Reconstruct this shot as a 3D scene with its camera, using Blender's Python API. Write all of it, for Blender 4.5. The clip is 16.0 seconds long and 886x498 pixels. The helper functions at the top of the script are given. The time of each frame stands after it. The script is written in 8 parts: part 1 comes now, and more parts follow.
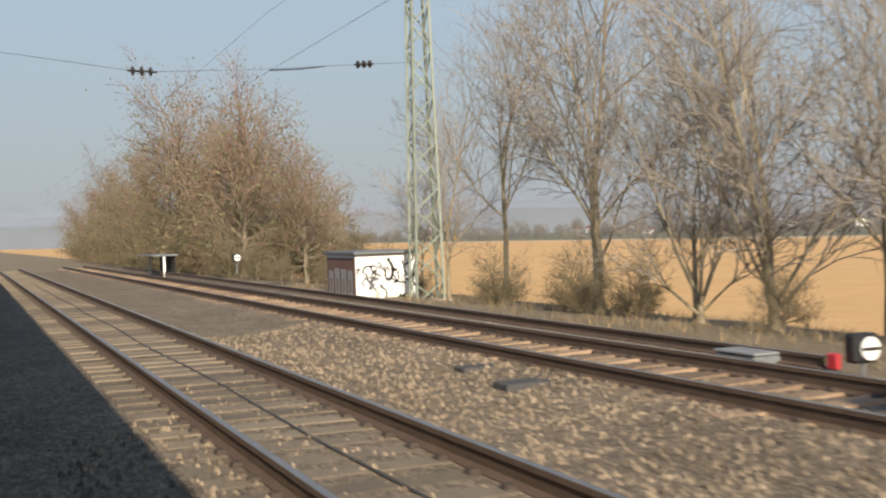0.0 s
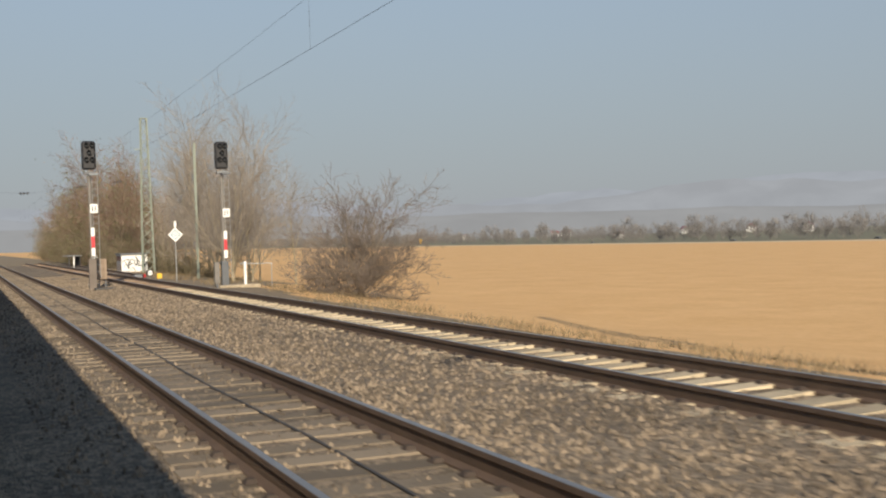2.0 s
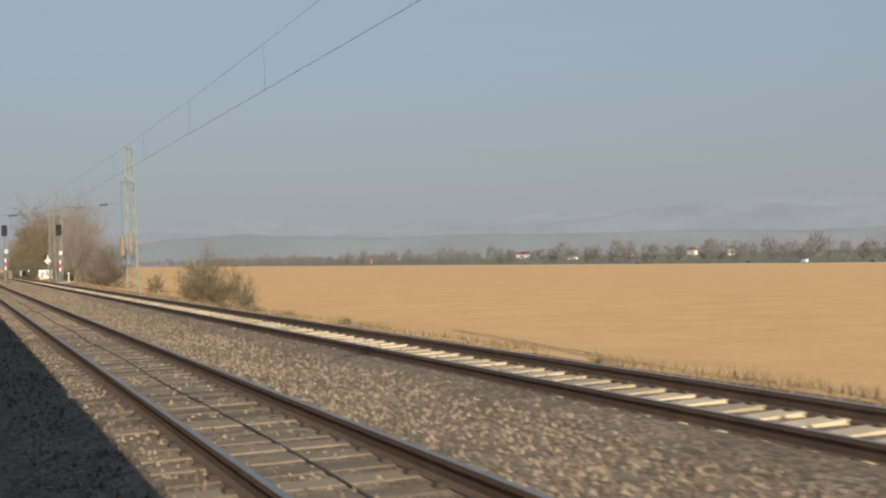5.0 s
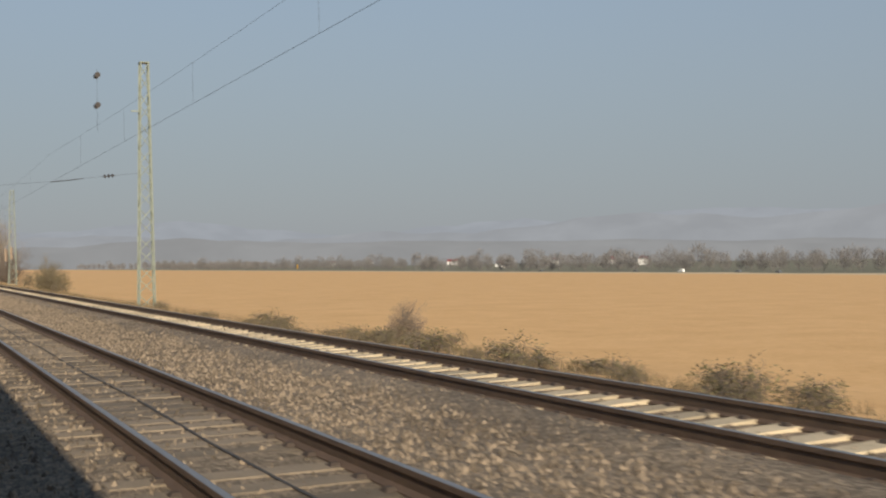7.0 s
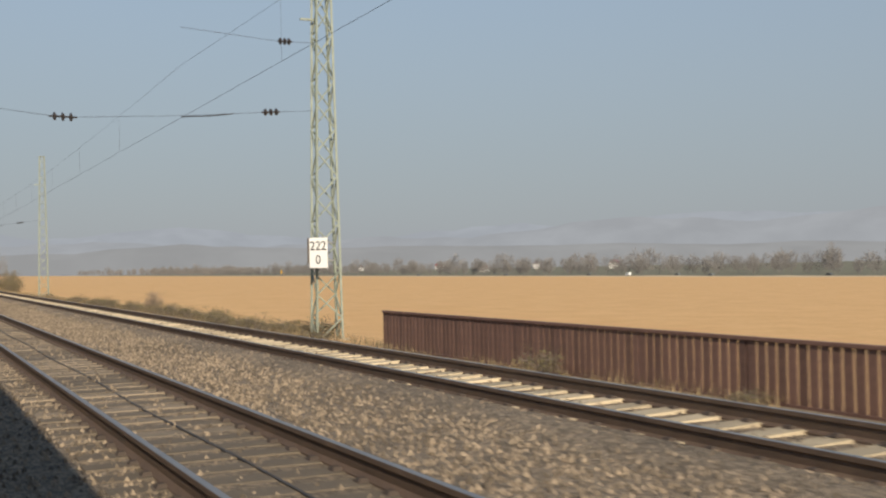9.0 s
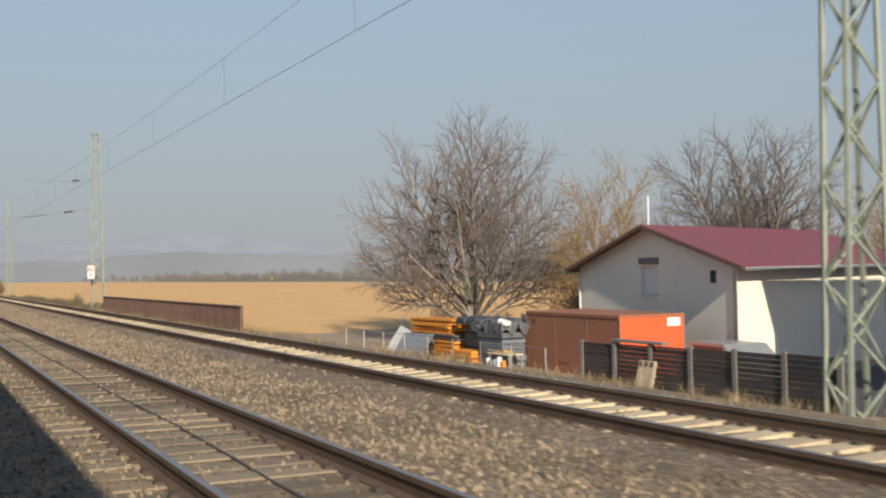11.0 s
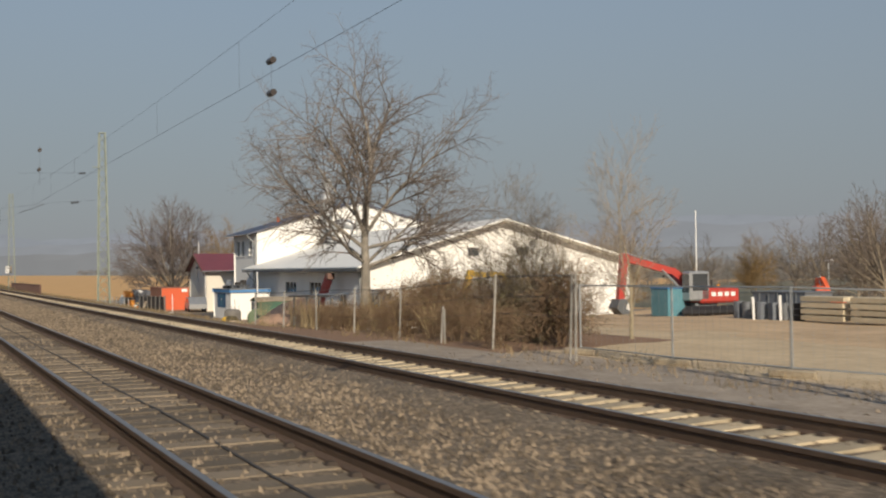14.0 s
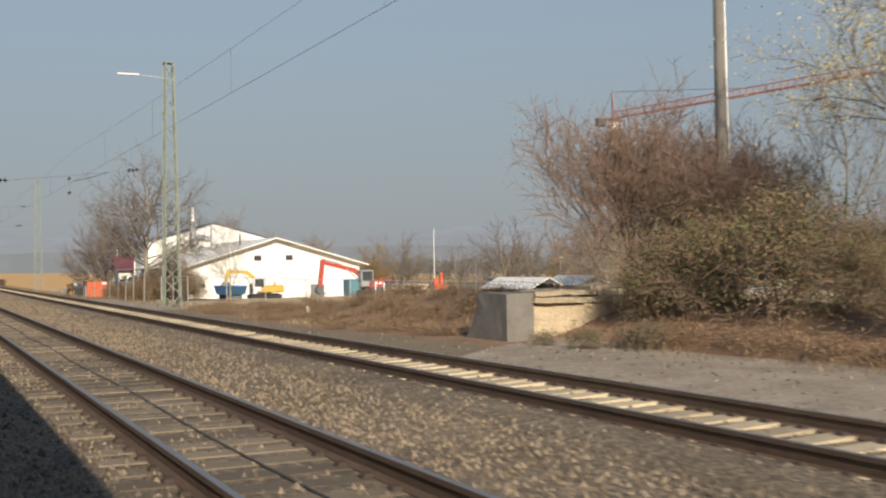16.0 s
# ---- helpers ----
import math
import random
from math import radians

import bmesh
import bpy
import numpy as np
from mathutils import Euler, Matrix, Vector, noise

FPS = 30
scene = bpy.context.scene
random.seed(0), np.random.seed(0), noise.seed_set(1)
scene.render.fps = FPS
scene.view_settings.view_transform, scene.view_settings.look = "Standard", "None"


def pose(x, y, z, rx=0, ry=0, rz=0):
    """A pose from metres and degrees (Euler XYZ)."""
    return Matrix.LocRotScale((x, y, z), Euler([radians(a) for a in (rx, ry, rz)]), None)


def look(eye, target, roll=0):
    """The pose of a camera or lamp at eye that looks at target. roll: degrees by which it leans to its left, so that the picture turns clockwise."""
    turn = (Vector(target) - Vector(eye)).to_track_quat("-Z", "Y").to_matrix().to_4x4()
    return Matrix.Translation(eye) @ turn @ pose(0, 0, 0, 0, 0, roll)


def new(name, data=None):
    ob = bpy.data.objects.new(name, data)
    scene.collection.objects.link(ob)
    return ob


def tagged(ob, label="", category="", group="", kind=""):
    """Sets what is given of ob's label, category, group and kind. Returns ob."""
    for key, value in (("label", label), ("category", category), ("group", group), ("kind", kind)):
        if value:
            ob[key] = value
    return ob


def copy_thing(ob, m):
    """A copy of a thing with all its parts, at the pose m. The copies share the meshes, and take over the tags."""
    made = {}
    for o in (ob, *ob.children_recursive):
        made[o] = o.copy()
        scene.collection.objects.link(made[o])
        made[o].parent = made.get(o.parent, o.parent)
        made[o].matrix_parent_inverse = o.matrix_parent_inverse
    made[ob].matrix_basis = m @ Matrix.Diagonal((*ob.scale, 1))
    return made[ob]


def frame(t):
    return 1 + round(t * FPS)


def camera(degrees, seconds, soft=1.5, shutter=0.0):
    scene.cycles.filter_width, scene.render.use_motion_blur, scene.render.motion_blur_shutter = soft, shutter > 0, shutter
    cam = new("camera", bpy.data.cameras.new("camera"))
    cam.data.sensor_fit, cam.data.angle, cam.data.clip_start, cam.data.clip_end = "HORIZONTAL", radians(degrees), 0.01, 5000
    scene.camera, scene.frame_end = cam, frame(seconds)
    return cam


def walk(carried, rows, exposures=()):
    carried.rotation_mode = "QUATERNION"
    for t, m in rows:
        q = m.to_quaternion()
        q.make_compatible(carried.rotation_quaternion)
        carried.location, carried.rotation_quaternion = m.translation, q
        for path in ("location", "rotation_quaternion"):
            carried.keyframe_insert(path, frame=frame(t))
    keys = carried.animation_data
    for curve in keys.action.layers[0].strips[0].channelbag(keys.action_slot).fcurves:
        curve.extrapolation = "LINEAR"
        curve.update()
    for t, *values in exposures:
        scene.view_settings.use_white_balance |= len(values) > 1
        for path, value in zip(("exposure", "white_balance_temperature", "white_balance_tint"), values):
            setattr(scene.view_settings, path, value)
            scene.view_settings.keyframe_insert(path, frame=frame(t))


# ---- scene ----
cam = camera(42.0, 16.0, soft=2.1, shutter=0.09)
PATH = [
    (0.0, pose(0, -0.002, 1.607, 89.182, 2.027, -22.354)),
    (0.5, pose(0, -14.773, 1.607, 89.034, 2.317, -22.280)),
    (1.0, pose(0, -29.511, 1.607, 89.112, 2.086, -22.482)),
    (1.5, pose(0, -44.242, 1.607, 89.266, 2.062, -22.279)),
    (2.0, pose(0, -58.947, 1.607, 89.365, 1.951, -22.455)),
    (2.5, pose(0, -73.638, 1.607, 89.552, 1.664, -22.371)),
    (3.0, pose(0, -88.315, 1.607, 89.459, 1.943, -22.468)),
    (3.5, pose(0, -102.973, 1.607, 89.516, 1.757, -22.401)),
    (4.0, pose(0, -117.621, 1.607, 89.611, 1.605, -22.445)),
    (4.2, pose(0, -123.486, 1.607, 89.760, 1.594, -22.494)),
    (6.3, pose(0, -183.279, 1.568, 90.726, 1.182, -24.494)),
    (6.5, pose(0, -188.758, 1.568, 90.424, 1.077, -24.888)),
    (7.0, pose(0, -202.439, 1.568, 90.587, 0.836, -25.405)),
    (7.5, pose(0, -216.112, 1.568, 90.869, 0.688, -25.399)),
    (8.0, pose(0, -229.784, 1.568, 90.494, 0.830, -25.208)),
    (8.2, pose(0, -235.244, 1.568, 90.535, 0.890, -25.410)),
    (10.3, pose(0, -292.439, 1.568, 91.059, 1.375, -24.653)),
    (10.5, pose(0, -297.875, 1.568, 90.970, 1.028, -24.644)),
    (11.0, pose(0, -311.443, 1.568, 91.116, 1.170, -24.818)),
    (11.5, pose(0, -324.998, 1.568, 91.107, 1.297, -24.615)),
    (12.0, pose(0, -338.537, 1.568, 91.052, 1.474, -24.933)),
    (12.5, pose(0, -352.061, 1.568, 91.029, 1.273, -24.777)),
    (13.0, pose(0, -365.568, 1.568, 90.923, 0.836, -25.005)),
    (13.5, pose(0, -379.060, 1.568, 90.845, 0.832, -24.905)),
    (14.0, pose(0, -392.532, 1.568, 90.865, 0.897, -24.844)),
    (14.5, pose(0, -405.988, 1.568, 90.835, 1.079, -24.852)),
    (15.0, pose(0, -419.430, 1.568, 90.716, 0.555, -25.030)),
    (15.5, pose(0, -432.854, 1.568, 90.708, 0.885, -24.797)),
    (16.0, pose(0, -446.259, 1.568, 90.714, 1.014, -24.763)),
]
EXPOSURES = ((0.0, 0.5), (0.6, 0.47), (1.2, 0.28), (3.0, 0.24), (4.2, 0.22), (6.6, 0.1), (8.2, 0.16), (10.5, 0.34), (11.4, 0.34), (12.0, 0.22), (12.5, -0.02), (13.0, -0.24), (13.5, -0.3), (14.0, -0.16), (14.5, 0.06), (15.5, 0.1), (16.0, 0.1))
walk(cam, PATH, EXPOSURES)

# ---- light ----
SUN_EL, SUN_OFF = 23.3, 11.4          # height of the sun; its turn from the track's line towards the train
world = bpy.data.worlds.new("sky")
scene.world = world
world.use_nodes = True
wn = world.node_tree
sky = wn.nodes.new("ShaderNodeTexSky")
sky.sky_type, sky.sun_disc = "NISHITA", False
sky.sun_elevation, sky.sun_rotation = radians(SUN_EL), radians(180 + SUN_OFF)
sky.air_density, sky.dust_density, sky.ozone_density = 1.2, 0.6, 1.6
# haze: the sky pales to a grey blue towards the horizon, all the way round
wco, wsep, wmr, wmix = (wn.nodes.new("ShaderNode" + k) for k in ("TexCoord", "SeparateXYZ", "MapRange", "Mix"))
wmix.data_type = "RGBA"
wn.links.new(wco.outputs["Generated"], wsep.inputs[0])
wn.links.new(wsep.outputs["Z"], wmr.inputs["Value"])
for key, val in (("From Min", -0.02), ("From Max", 0.72), ("To Min", 0.92), ("To Max", 0.0)):
    wmr.inputs[key].default_value = val
wmr.interpolation_type = "SMOOTHSTEP"
wn.links.new(wmr.outputs["Result"], wmix.inputs["Factor"])
wn.links.new(sky.outputs["Color"], wmix.inputs["A"])
wmix.inputs["B"].default_value = (2.10, 2.36, 2.79, 1)
wn.links.new(wmix.outputs["Result"], wn.nodes["Background"].inputs["Color"])
wn.nodes["Background"].inputs["Strength"].default_value = 0.115
sun = new("sun", bpy.data.lights.new("sun", "SUN"))
sun.data.energy, sun.data.angle, sun.data.color = 5.0, radians(0.6), (1.0, 0.87, 0.69)
_so, _se = radians(SUN_OFF), radians(SUN_EL)
sun.matrix_world = look((-math.sin(_so) * math.cos(_se) * 50, -math.cos(_so) * math.cos(_se) * 50, math.sin(_se) * 50), (0, 0, 0))


# ---- materials ----
def mat(name, col, rough=0.8, metal=0.0, var=0.25, scale=4.0, bump=0.0, bscale=40.0, rnd=0.0, col2=None, coords="Object", stretch=None, patch=0.0):
    """A painted or natural surface: two scales of noise on its colour, a fine bump, and a spread from piece to piece."""
    m = bpy.data.materials.new(name)
    m.use_nodes = True
    nt = m.node_tree
    b = nt.nodes["Principled BSDF"]
    b.inputs["Roughness"].default_value, b.inputs["Metallic"].default_value = rough, metal
    tc = nt.nodes.new("ShaderNodeTexCoord")
    src = tc.outputs[coords]
    if stretch:
        mp = nt.nodes.new("ShaderNodeMapping")
        mp.inputs["Scale"].default_value = stretch
        nt.links.new(src, mp.inputs["Vector"])
        src = mp.outputs["Vector"]
    n1, n2 = nt.nodes.new("ShaderNodeTexNoise"), nt.nodes.new("ShaderNodeTexNoise")
    n1.inputs["Scale"].default_value, n1.inputs["Detail"].default_value = scale, 5
    n2.inputs["Scale"].default_value, n2.inputs["Detail"].default_value = scale * 9, 4
    for n in (n1, n2):
        nt.links.new(src, n.inputs["Vector"])
    add = nt.nodes.new("ShaderNodeMath")
    add.operation = "MULTIPLY_ADD"
    nt.links.new(n2.outputs["Fac"], add.inputs[0])
    add.inputs[1].default_value = 0.5
    half = nt.nodes.new("ShaderNodeMath")
    half.operation = "MULTIPLY"
    half.inputs[1].default_value = 0.5
    nt.links.new(n1.outputs["Fac"], half.inputs[0])
    nt.links.new(half.outputs[0], add.inputs[2])
    last = add.outputs[0]
    if patch:                                        # broad stains, metres across
        n4 = nt.nodes.new("ShaderNodeTexNoise")
        n4.inputs["Scale"].default_value, n4.inputs["Detail"].default_value = 0.45, 3
        nt.links.new(src, n4.inputs["Vector"])
        pm_ = nt.nodes.new("ShaderNodeMath")
        pm_.operation = "MULTIPLY_ADD"
        pm_.inputs[1].default_value = patch * 2
        nt.links.new(n4.outputs["Fac"], pm_.inputs[0])
        sh = nt.nodes.new("ShaderNodeMath")
        sh.operation = "SUBTRACT"
        sh.inputs[1].default_value = patch
        nt.links.new(last, sh.inputs[0])
        nt.links.new(sh.outputs[0], pm_.inputs[2])
        last = pm_.outputs[0]
    if rnd:
        oi = nt.nodes.new("ShaderNodeObjectInfo")
        geo = nt.nodes.new("ShaderNodeNewGeometry")
        s1 = nt.nodes.new("ShaderNodeMath")
        s1.operation = "ADD"
        nt.links.new(oi.outputs["Random"], s1.inputs[0])
        nt.links.new(geo.outputs["Random Per Island"], s1.inputs[1])
        fr = nt.nodes.new("ShaderNodeMath")
        fr.operation = "FRACT"
        nt.links.new(s1.outputs[0], fr.inputs[0])
        ma = nt.nodes.new("ShaderNodeMath")
        ma.operation = "MULTIPLY_ADD"
        ma.inputs[1].default_value = rnd
        nt.links.new(fr.outputs[0], ma.inputs[0])
        off = nt.nodes.new("ShaderNodeMath")
        off.operation = "SUBTRACT"
        off.inputs[1].default_value = rnd / 2
        nt.links.new(last, off.inputs[0])
        nt.links.new(off.outputs[0], ma.inputs[2])
        last = ma.outputs[0]
    ramp = nt.nodes.new("ShaderNodeMapRange")
    ramp.inputs["From Min"].default_value, ramp.inputs["From Max"].default_value = 0.28, 0.72
    nt.links.new(last, ramp.inputs["Value"])
    mix = nt.nodes.new("ShaderNodeMix")
    mix.data_type = "RGBA"
    lo = col2 or [c * (1 - var) for c in col]
    hi = col if col2 else [min(1, c * (1 + var * 0.6)) for c in col]
    mix.inputs["A"].default_value, mix.inputs["B"].default_value = (*lo, 1), (*hi, 1)
    nt.links.new(ramp.outputs["Result"], mix.inputs["Factor"])
    nt.links.new(mix.outputs["Result"], b.inputs["Base Color"])
    if bump:
        n3 = nt.nodes.new("ShaderNodeTexNoise")
        n3.inputs["Scale"].default_value, n3.inputs["Detail"].default_value = bscale, 6
        nt.links.new(src, n3.inputs["Vector"])
        bp = nt.nodes.new("ShaderNodeBump")
        bp.inputs["Strength"].default_value, bp.inputs["Distance"].default_value = min(1, bump), 0.05
        nt.links.new(n3.outputs["Fac"], bp.inputs["Height"])
        nt.links.new(bp.outputs["Normal"], b.inputs["Normal"])
    return m


# for the backdrop ridges: haze is painted as a pale emitted colour
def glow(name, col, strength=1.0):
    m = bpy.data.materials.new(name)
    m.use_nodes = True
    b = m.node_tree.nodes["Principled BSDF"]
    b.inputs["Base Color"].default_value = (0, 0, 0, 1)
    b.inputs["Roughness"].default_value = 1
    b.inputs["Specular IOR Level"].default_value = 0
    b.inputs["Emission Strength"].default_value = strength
    nt = m.node_tree                                 # fields and woods on the slopes, just told apart in the painted haze
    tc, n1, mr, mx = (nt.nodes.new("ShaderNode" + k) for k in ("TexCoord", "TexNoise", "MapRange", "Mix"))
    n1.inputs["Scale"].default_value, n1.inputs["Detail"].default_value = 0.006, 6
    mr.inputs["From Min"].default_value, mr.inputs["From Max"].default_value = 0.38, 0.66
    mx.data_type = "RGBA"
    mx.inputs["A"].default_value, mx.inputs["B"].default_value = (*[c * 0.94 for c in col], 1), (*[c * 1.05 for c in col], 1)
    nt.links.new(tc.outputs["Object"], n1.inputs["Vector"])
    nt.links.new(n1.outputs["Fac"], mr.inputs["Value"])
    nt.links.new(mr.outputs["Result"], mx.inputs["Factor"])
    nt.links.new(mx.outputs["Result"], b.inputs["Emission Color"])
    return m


M_BALLAST = mat("ballast", (0.325, 0.25, 0.168), 0.95, var=0.55, scale=3.0, patch=0.4, bump=1.0, bscale=22, col2=(0.185, 0.142, 0.096))
def packed_stones(m, size=0.048, lo=0.5, hi=1.4):
    """Turns a surface into packed broken stones: a shade for each stone, dark gaps and a rough relief."""
    nt = m.node_tree
    b = nt.nodes["Principled BSDF"]
    base = b.inputs["Base Color"].links[0].from_socket
    tc, wob, mixv, vo, vd, sh, gap, mul, mx, bp = (nt.nodes.new("ShaderNode" + k) for k in ("TexCoord", "TexNoise", "Mix", "TexVoronoi", "TexVoronoi", "MapRange", "MapRange", "Math", "Mix", "Bump"))
    wob.inputs["Scale"].default_value = 14
    mixv.data_type = "VECTOR"
    mixv.inputs["Factor"].default_value = 0.06
    nt.links.new(tc.outputs["Object"], wob.inputs["Vector"])
    nt.links.new(tc.outputs["Object"], mixv.inputs["A"])
    nt.links.new(wob.outputs["Color"], mixv.inputs["B"])
    vd.feature = "DISTANCE_TO_EDGE"
    for v in (vo, vd):
        v.inputs["Scale"].default_value = 1 / size
        nt.links.new(mixv.outputs["Result"], v.inputs["Vector"])
    sepc = nt.nodes.new("ShaderNodeSeparateColor")
    nt.links.new(vo.outputs["Color"], sepc.inputs[0])
    nt.links.new(sepc.outputs[0], sh.inputs["Value"])
    sh.inputs["To Min"].default_value, sh.inputs["To Max"].default_value = lo, hi
    nt.links.new(vd.outputs["Distance"], gap.inputs["Value"])
    gap.inputs["From Max"].default_value, gap.inputs["To Min"].default_value = 0.09, 0.35
    mul.operation = "MULTIPLY"
    nt.links.new(sh.outputs["Result"], mul.inputs[0])
    nt.links.new(gap.outputs["Result"], mul.inputs[1])
    mx.data_type, mx.blend_type = "RGBA", "MULTIPLY"
    mx.inputs["Factor"].default_value = 1
    nt.links.new(base, mx.inputs["A"])
    nt.links.new(mul.outputs[0], mx.inputs["B"])
    nt.links.new(mx.outputs["Result"], b.inputs["Base Color"])
    bp.inputs["Strength"].default_value, bp.inputs["Distance"].default_value = 0.9, 0.03
    hgt = nt.nodes.new("ShaderNodeMath")
    hgt.operation = "MULTIPLY_ADD"
    hgt.inputs[1].default_value = 0.7
    nt.links.new(sepc.outputs[1], hgt.inputs[0])
    nt.links.new(gap.outputs["Result"], hgt.inputs[2])
    nt.links.new(hgt.outputs[0], bp.inputs["Height"])
    nt.links.new(bp.outputs["Normal"], b.inputs["Normal"])


packed_stones(M_BALLAST)
M_STONE = mat("ballast_stone", (0.285, 0.222, 0.155), 0.9, var=0.5, scale=1.5, rnd=0.9, col2=(0.10, 0.078, 0.055), patch=0.3)
M_FIELD = mat("field_soil", (0.70, 0.43, 0.185), 0.95, scale=0.3, bump=0.9, bscale=3.0, patch=0.15, col2=(0.56, 0.32, 0.118), coords="Object")
M_VERGE = mat("verge", (0.27, 0.20, 0.13), 0.95, scale=0.6, bump=0.8, bscale=9, col2=(0.15, 0.12, 0.07))
M_YARD = mat("yard_dirt", (0.36, 0.28, 0.20), 0.95, scale=0.35, bump=0.5, bscale=8, col2=(0.25, 0.19, 0.13))
M_SITE = mat("site_sand", (0.70, 0.55, 0.345), 0.95, scale=0.25, bump=0.6, bscale=6, col2=(0.43, 0.31, 0.185))
M_SOIL = mat("churned_soil", (0.66, 0.47, 0.275), 0.95, scale=0.4, bump=1.0, bscale=4, col2=(0.42, 0.285, 0.165), patch=0.3)
M_LITTER = mat("dead_leaf_litter", (0.33, 0.20, 0.12), 0.95, scale=0.9, bump=1.0, bscale=9, col2=(0.20, 0.115, 0.066))
M_GRAVEL = mat("pale_gravel", (0.50, 0.415, 0.325), 0.95, scale=0.9, bump=0.8, bscale=18, col2=(0.20, 0.155, 0.11))
M_ASPH = mat("asphalt", (0.075, 0.072, 0.07), 0.9, scale=0.8, bump=0.3, bscale=60)
M_RAIL = mat("rusty_rail", (0.125, 0.083, 0.057), 0.7, var=0.4, scale=3, bump=0.3, bscale=80)
M_RAILTOP = mat("worn_rail_head", (0.31, 0.30, 0.29), 0.5, 0.7, var=0.2, scale=3)
M_CLIP = mat("dark_rail_clip", (0.06, 0.043, 0.032), 0.8, var=0.3)
M_SLEEPER = mat("concrete_sleeper", (0.50, 0.41, 0.275), 0.9, var=0.3, scale=3, bump=0.3, bscale=40, rnd=0.5)
M_RUSTSLEEPER = mat("rust_stained_sleeper", (0.30, 0.205, 0.13), 0.9, var=0.4, scale=3, bump=0.4, bscale=30, rnd=0.5)
M_OLDSLEEPER = mat("dirty_sleeper", (0.215, 0.17, 0.118), 0.9, var=0.4, scale=3, bump=0.4, bscale=30, rnd=0.6)
M_MAST = mat("green_mast_paint", (0.235, 0.265, 0.215), 0.6, var=0.35, scale=2.5, bump=0.2, bscale=50, rnd=0.2)
M_GALV = mat("galvanised_steel", (0.45, 0.46, 0.46), 0.45, 0.6, var=0.25, scale=5)
M_CERAMIC = mat("brown_insulator", (0.05, 0.04, 0.035), 0.3, var=0.2)
M_WIRE = mat("wire", (0.06, 0.055, 0.05), 0.6, var=0.2)
M_BARK = mat("bark", (0.255, 0.21, 0.15), 0.95, var=0.45, scale=3, bump=0.6, bscale=25)
M_BARK3 = mat("grey_furrowed_bark", (0.31, 0.275, 0.225), 0.95, var=0.55, scale=1.6, bump=1.0, bscale=14, patch=0.4)
M_BARK2 = mat("pale_bark", (0.34, 0.285, 0.19), 0.95, var=0.45, scale=3, bump=0.6, bscale=25)
M_TWIG = mat("twig", (0.175, 0.142, 0.116), 0.95, var=0.4, scale=2, rnd=0.4)
M_TWIGP = mat("pale_twig", (0.27, 0.23, 0.185), 0.95, var=0.4, scale=2, rnd=0.4)
M_TWIGD = mat("dark_twig", (0.185, 0.15, 0.105), 0.95, var=0.4, scale=2, rnd=0.4)
M_TWIGR = mat("reddish_twig", (0.23, 0.155, 0.115), 0.95, var=0.4, scale=2, rnd=0.4)
M_HEDGE = mat("dry_hedge_stem", (0.235, 0.155, 0.09), 0.95, var=0.4, scale=2, rnd=0.6, col2=(0.14, 0.09, 0.055))
M_BUD = mat("swelling_bud", (0.40, 0.25, 0.09), 0.9, var=0.4, scale=2, rnd=0.6, col2=(0.25, 0.16, 0.07))
M_SLATE = mat("slate_grey_sheet", (0.135, 0.15, 0.175), 0.6, var=0.3, scale=1.5, rnd=0.5)
M_TARP = mat("grey_tarpaulin", (0.19, 0.20, 0.225), 0.55, var=0.25, scale=1.5, bump=0.3, bscale=8)
M_TWIGO = mat("mauve_grey_twig", (0.165, 0.133, 0.117), 0.95, var=0.4, scale=2, rnd=0.4)
M_TWIGY = mat("yellowish_twig", (0.205, 0.135, 0.06), 0.95, var=0.4, scale=2, rnd=0.4)
# distance haze is put into this colour: paler and greyer than near twigs
M_FARTWIG = mat("hazed_far_twig", (0.19, 0.178, 0.168), 0.95, var=0.3, scale=0.5, rnd=0.4)
M_IVY = mat("ivy_leaf", (0.18, 0.19, 0.075), 0.6, var=0.4, scale=3, rnd=0.7, col2=(0.085, 0.095, 0.04))
M_DRYLEAF = mat("dry_leaf", (0.32, 0.215, 0.12), 0.9, var=0.4, scale=3, rnd=0.8, col2=(0.185, 0.125, 0.075))
M_BRAMLEAF = mat("bramble_leaf", (0.20, 0.17, 0.075), 0.8, var=0.4, scale=3, rnd=0.8, col2=(0.085, 0.07, 0.035))
M_STRAW = mat("straw", (0.50, 0.40, 0.22), 0.95, var=0.4, scale=2, rnd=0.8, col2=(0.28, 0.21, 0.11))
M_YLEAF = mat("yellow_leaf", (0.66, 0.56, 0.27), 0.8, var=0.4, scale=3, rnd=0.8, col2=(0.38, 0.33, 0.16))
M_GRASS = mat("dry_grass", (0.29, 0.21, 0.115), 0.95, var=0.4, scale=2, rnd=0.8, col2=(0.13, 0.10, 0.055))
M_RENDER = mat("white_render", (0.82, 0.805, 0.765), 0.9, var=0.07, scale=0.5, bump=0.15, bscale=60)
M_CREAMR = mat("cream_render", (0.85, 0.79, 0.67), 0.9, var=0.07, scale=0.5, bump=0.15, bscale=60)
M_BRICKW = mat("painted_white_brick", (0.80, 0.79, 0.765), 0.85, var=0.08, scale=0.7, bump=0.25, bscale=30)
M_ROOFW = mat("white_sheet_roof", (0.84, 0.82, 0.76), 0.6, var=0.06, scale=0.4)
M_ROOFB = mat("dark_blue_roof", (0.045, 0.05, 0.085), 0.45, var=0.2, scale=0.8)
M_ROOFR = mat("red_sheet_roof", (0.205, 0.045, 0.048), 0.5, var=0.2, scale=0.8)
M_BLUE = mat("blue_paint", (0.06, 0.20, 0.42), 0.6, var=0.25, scale=2)
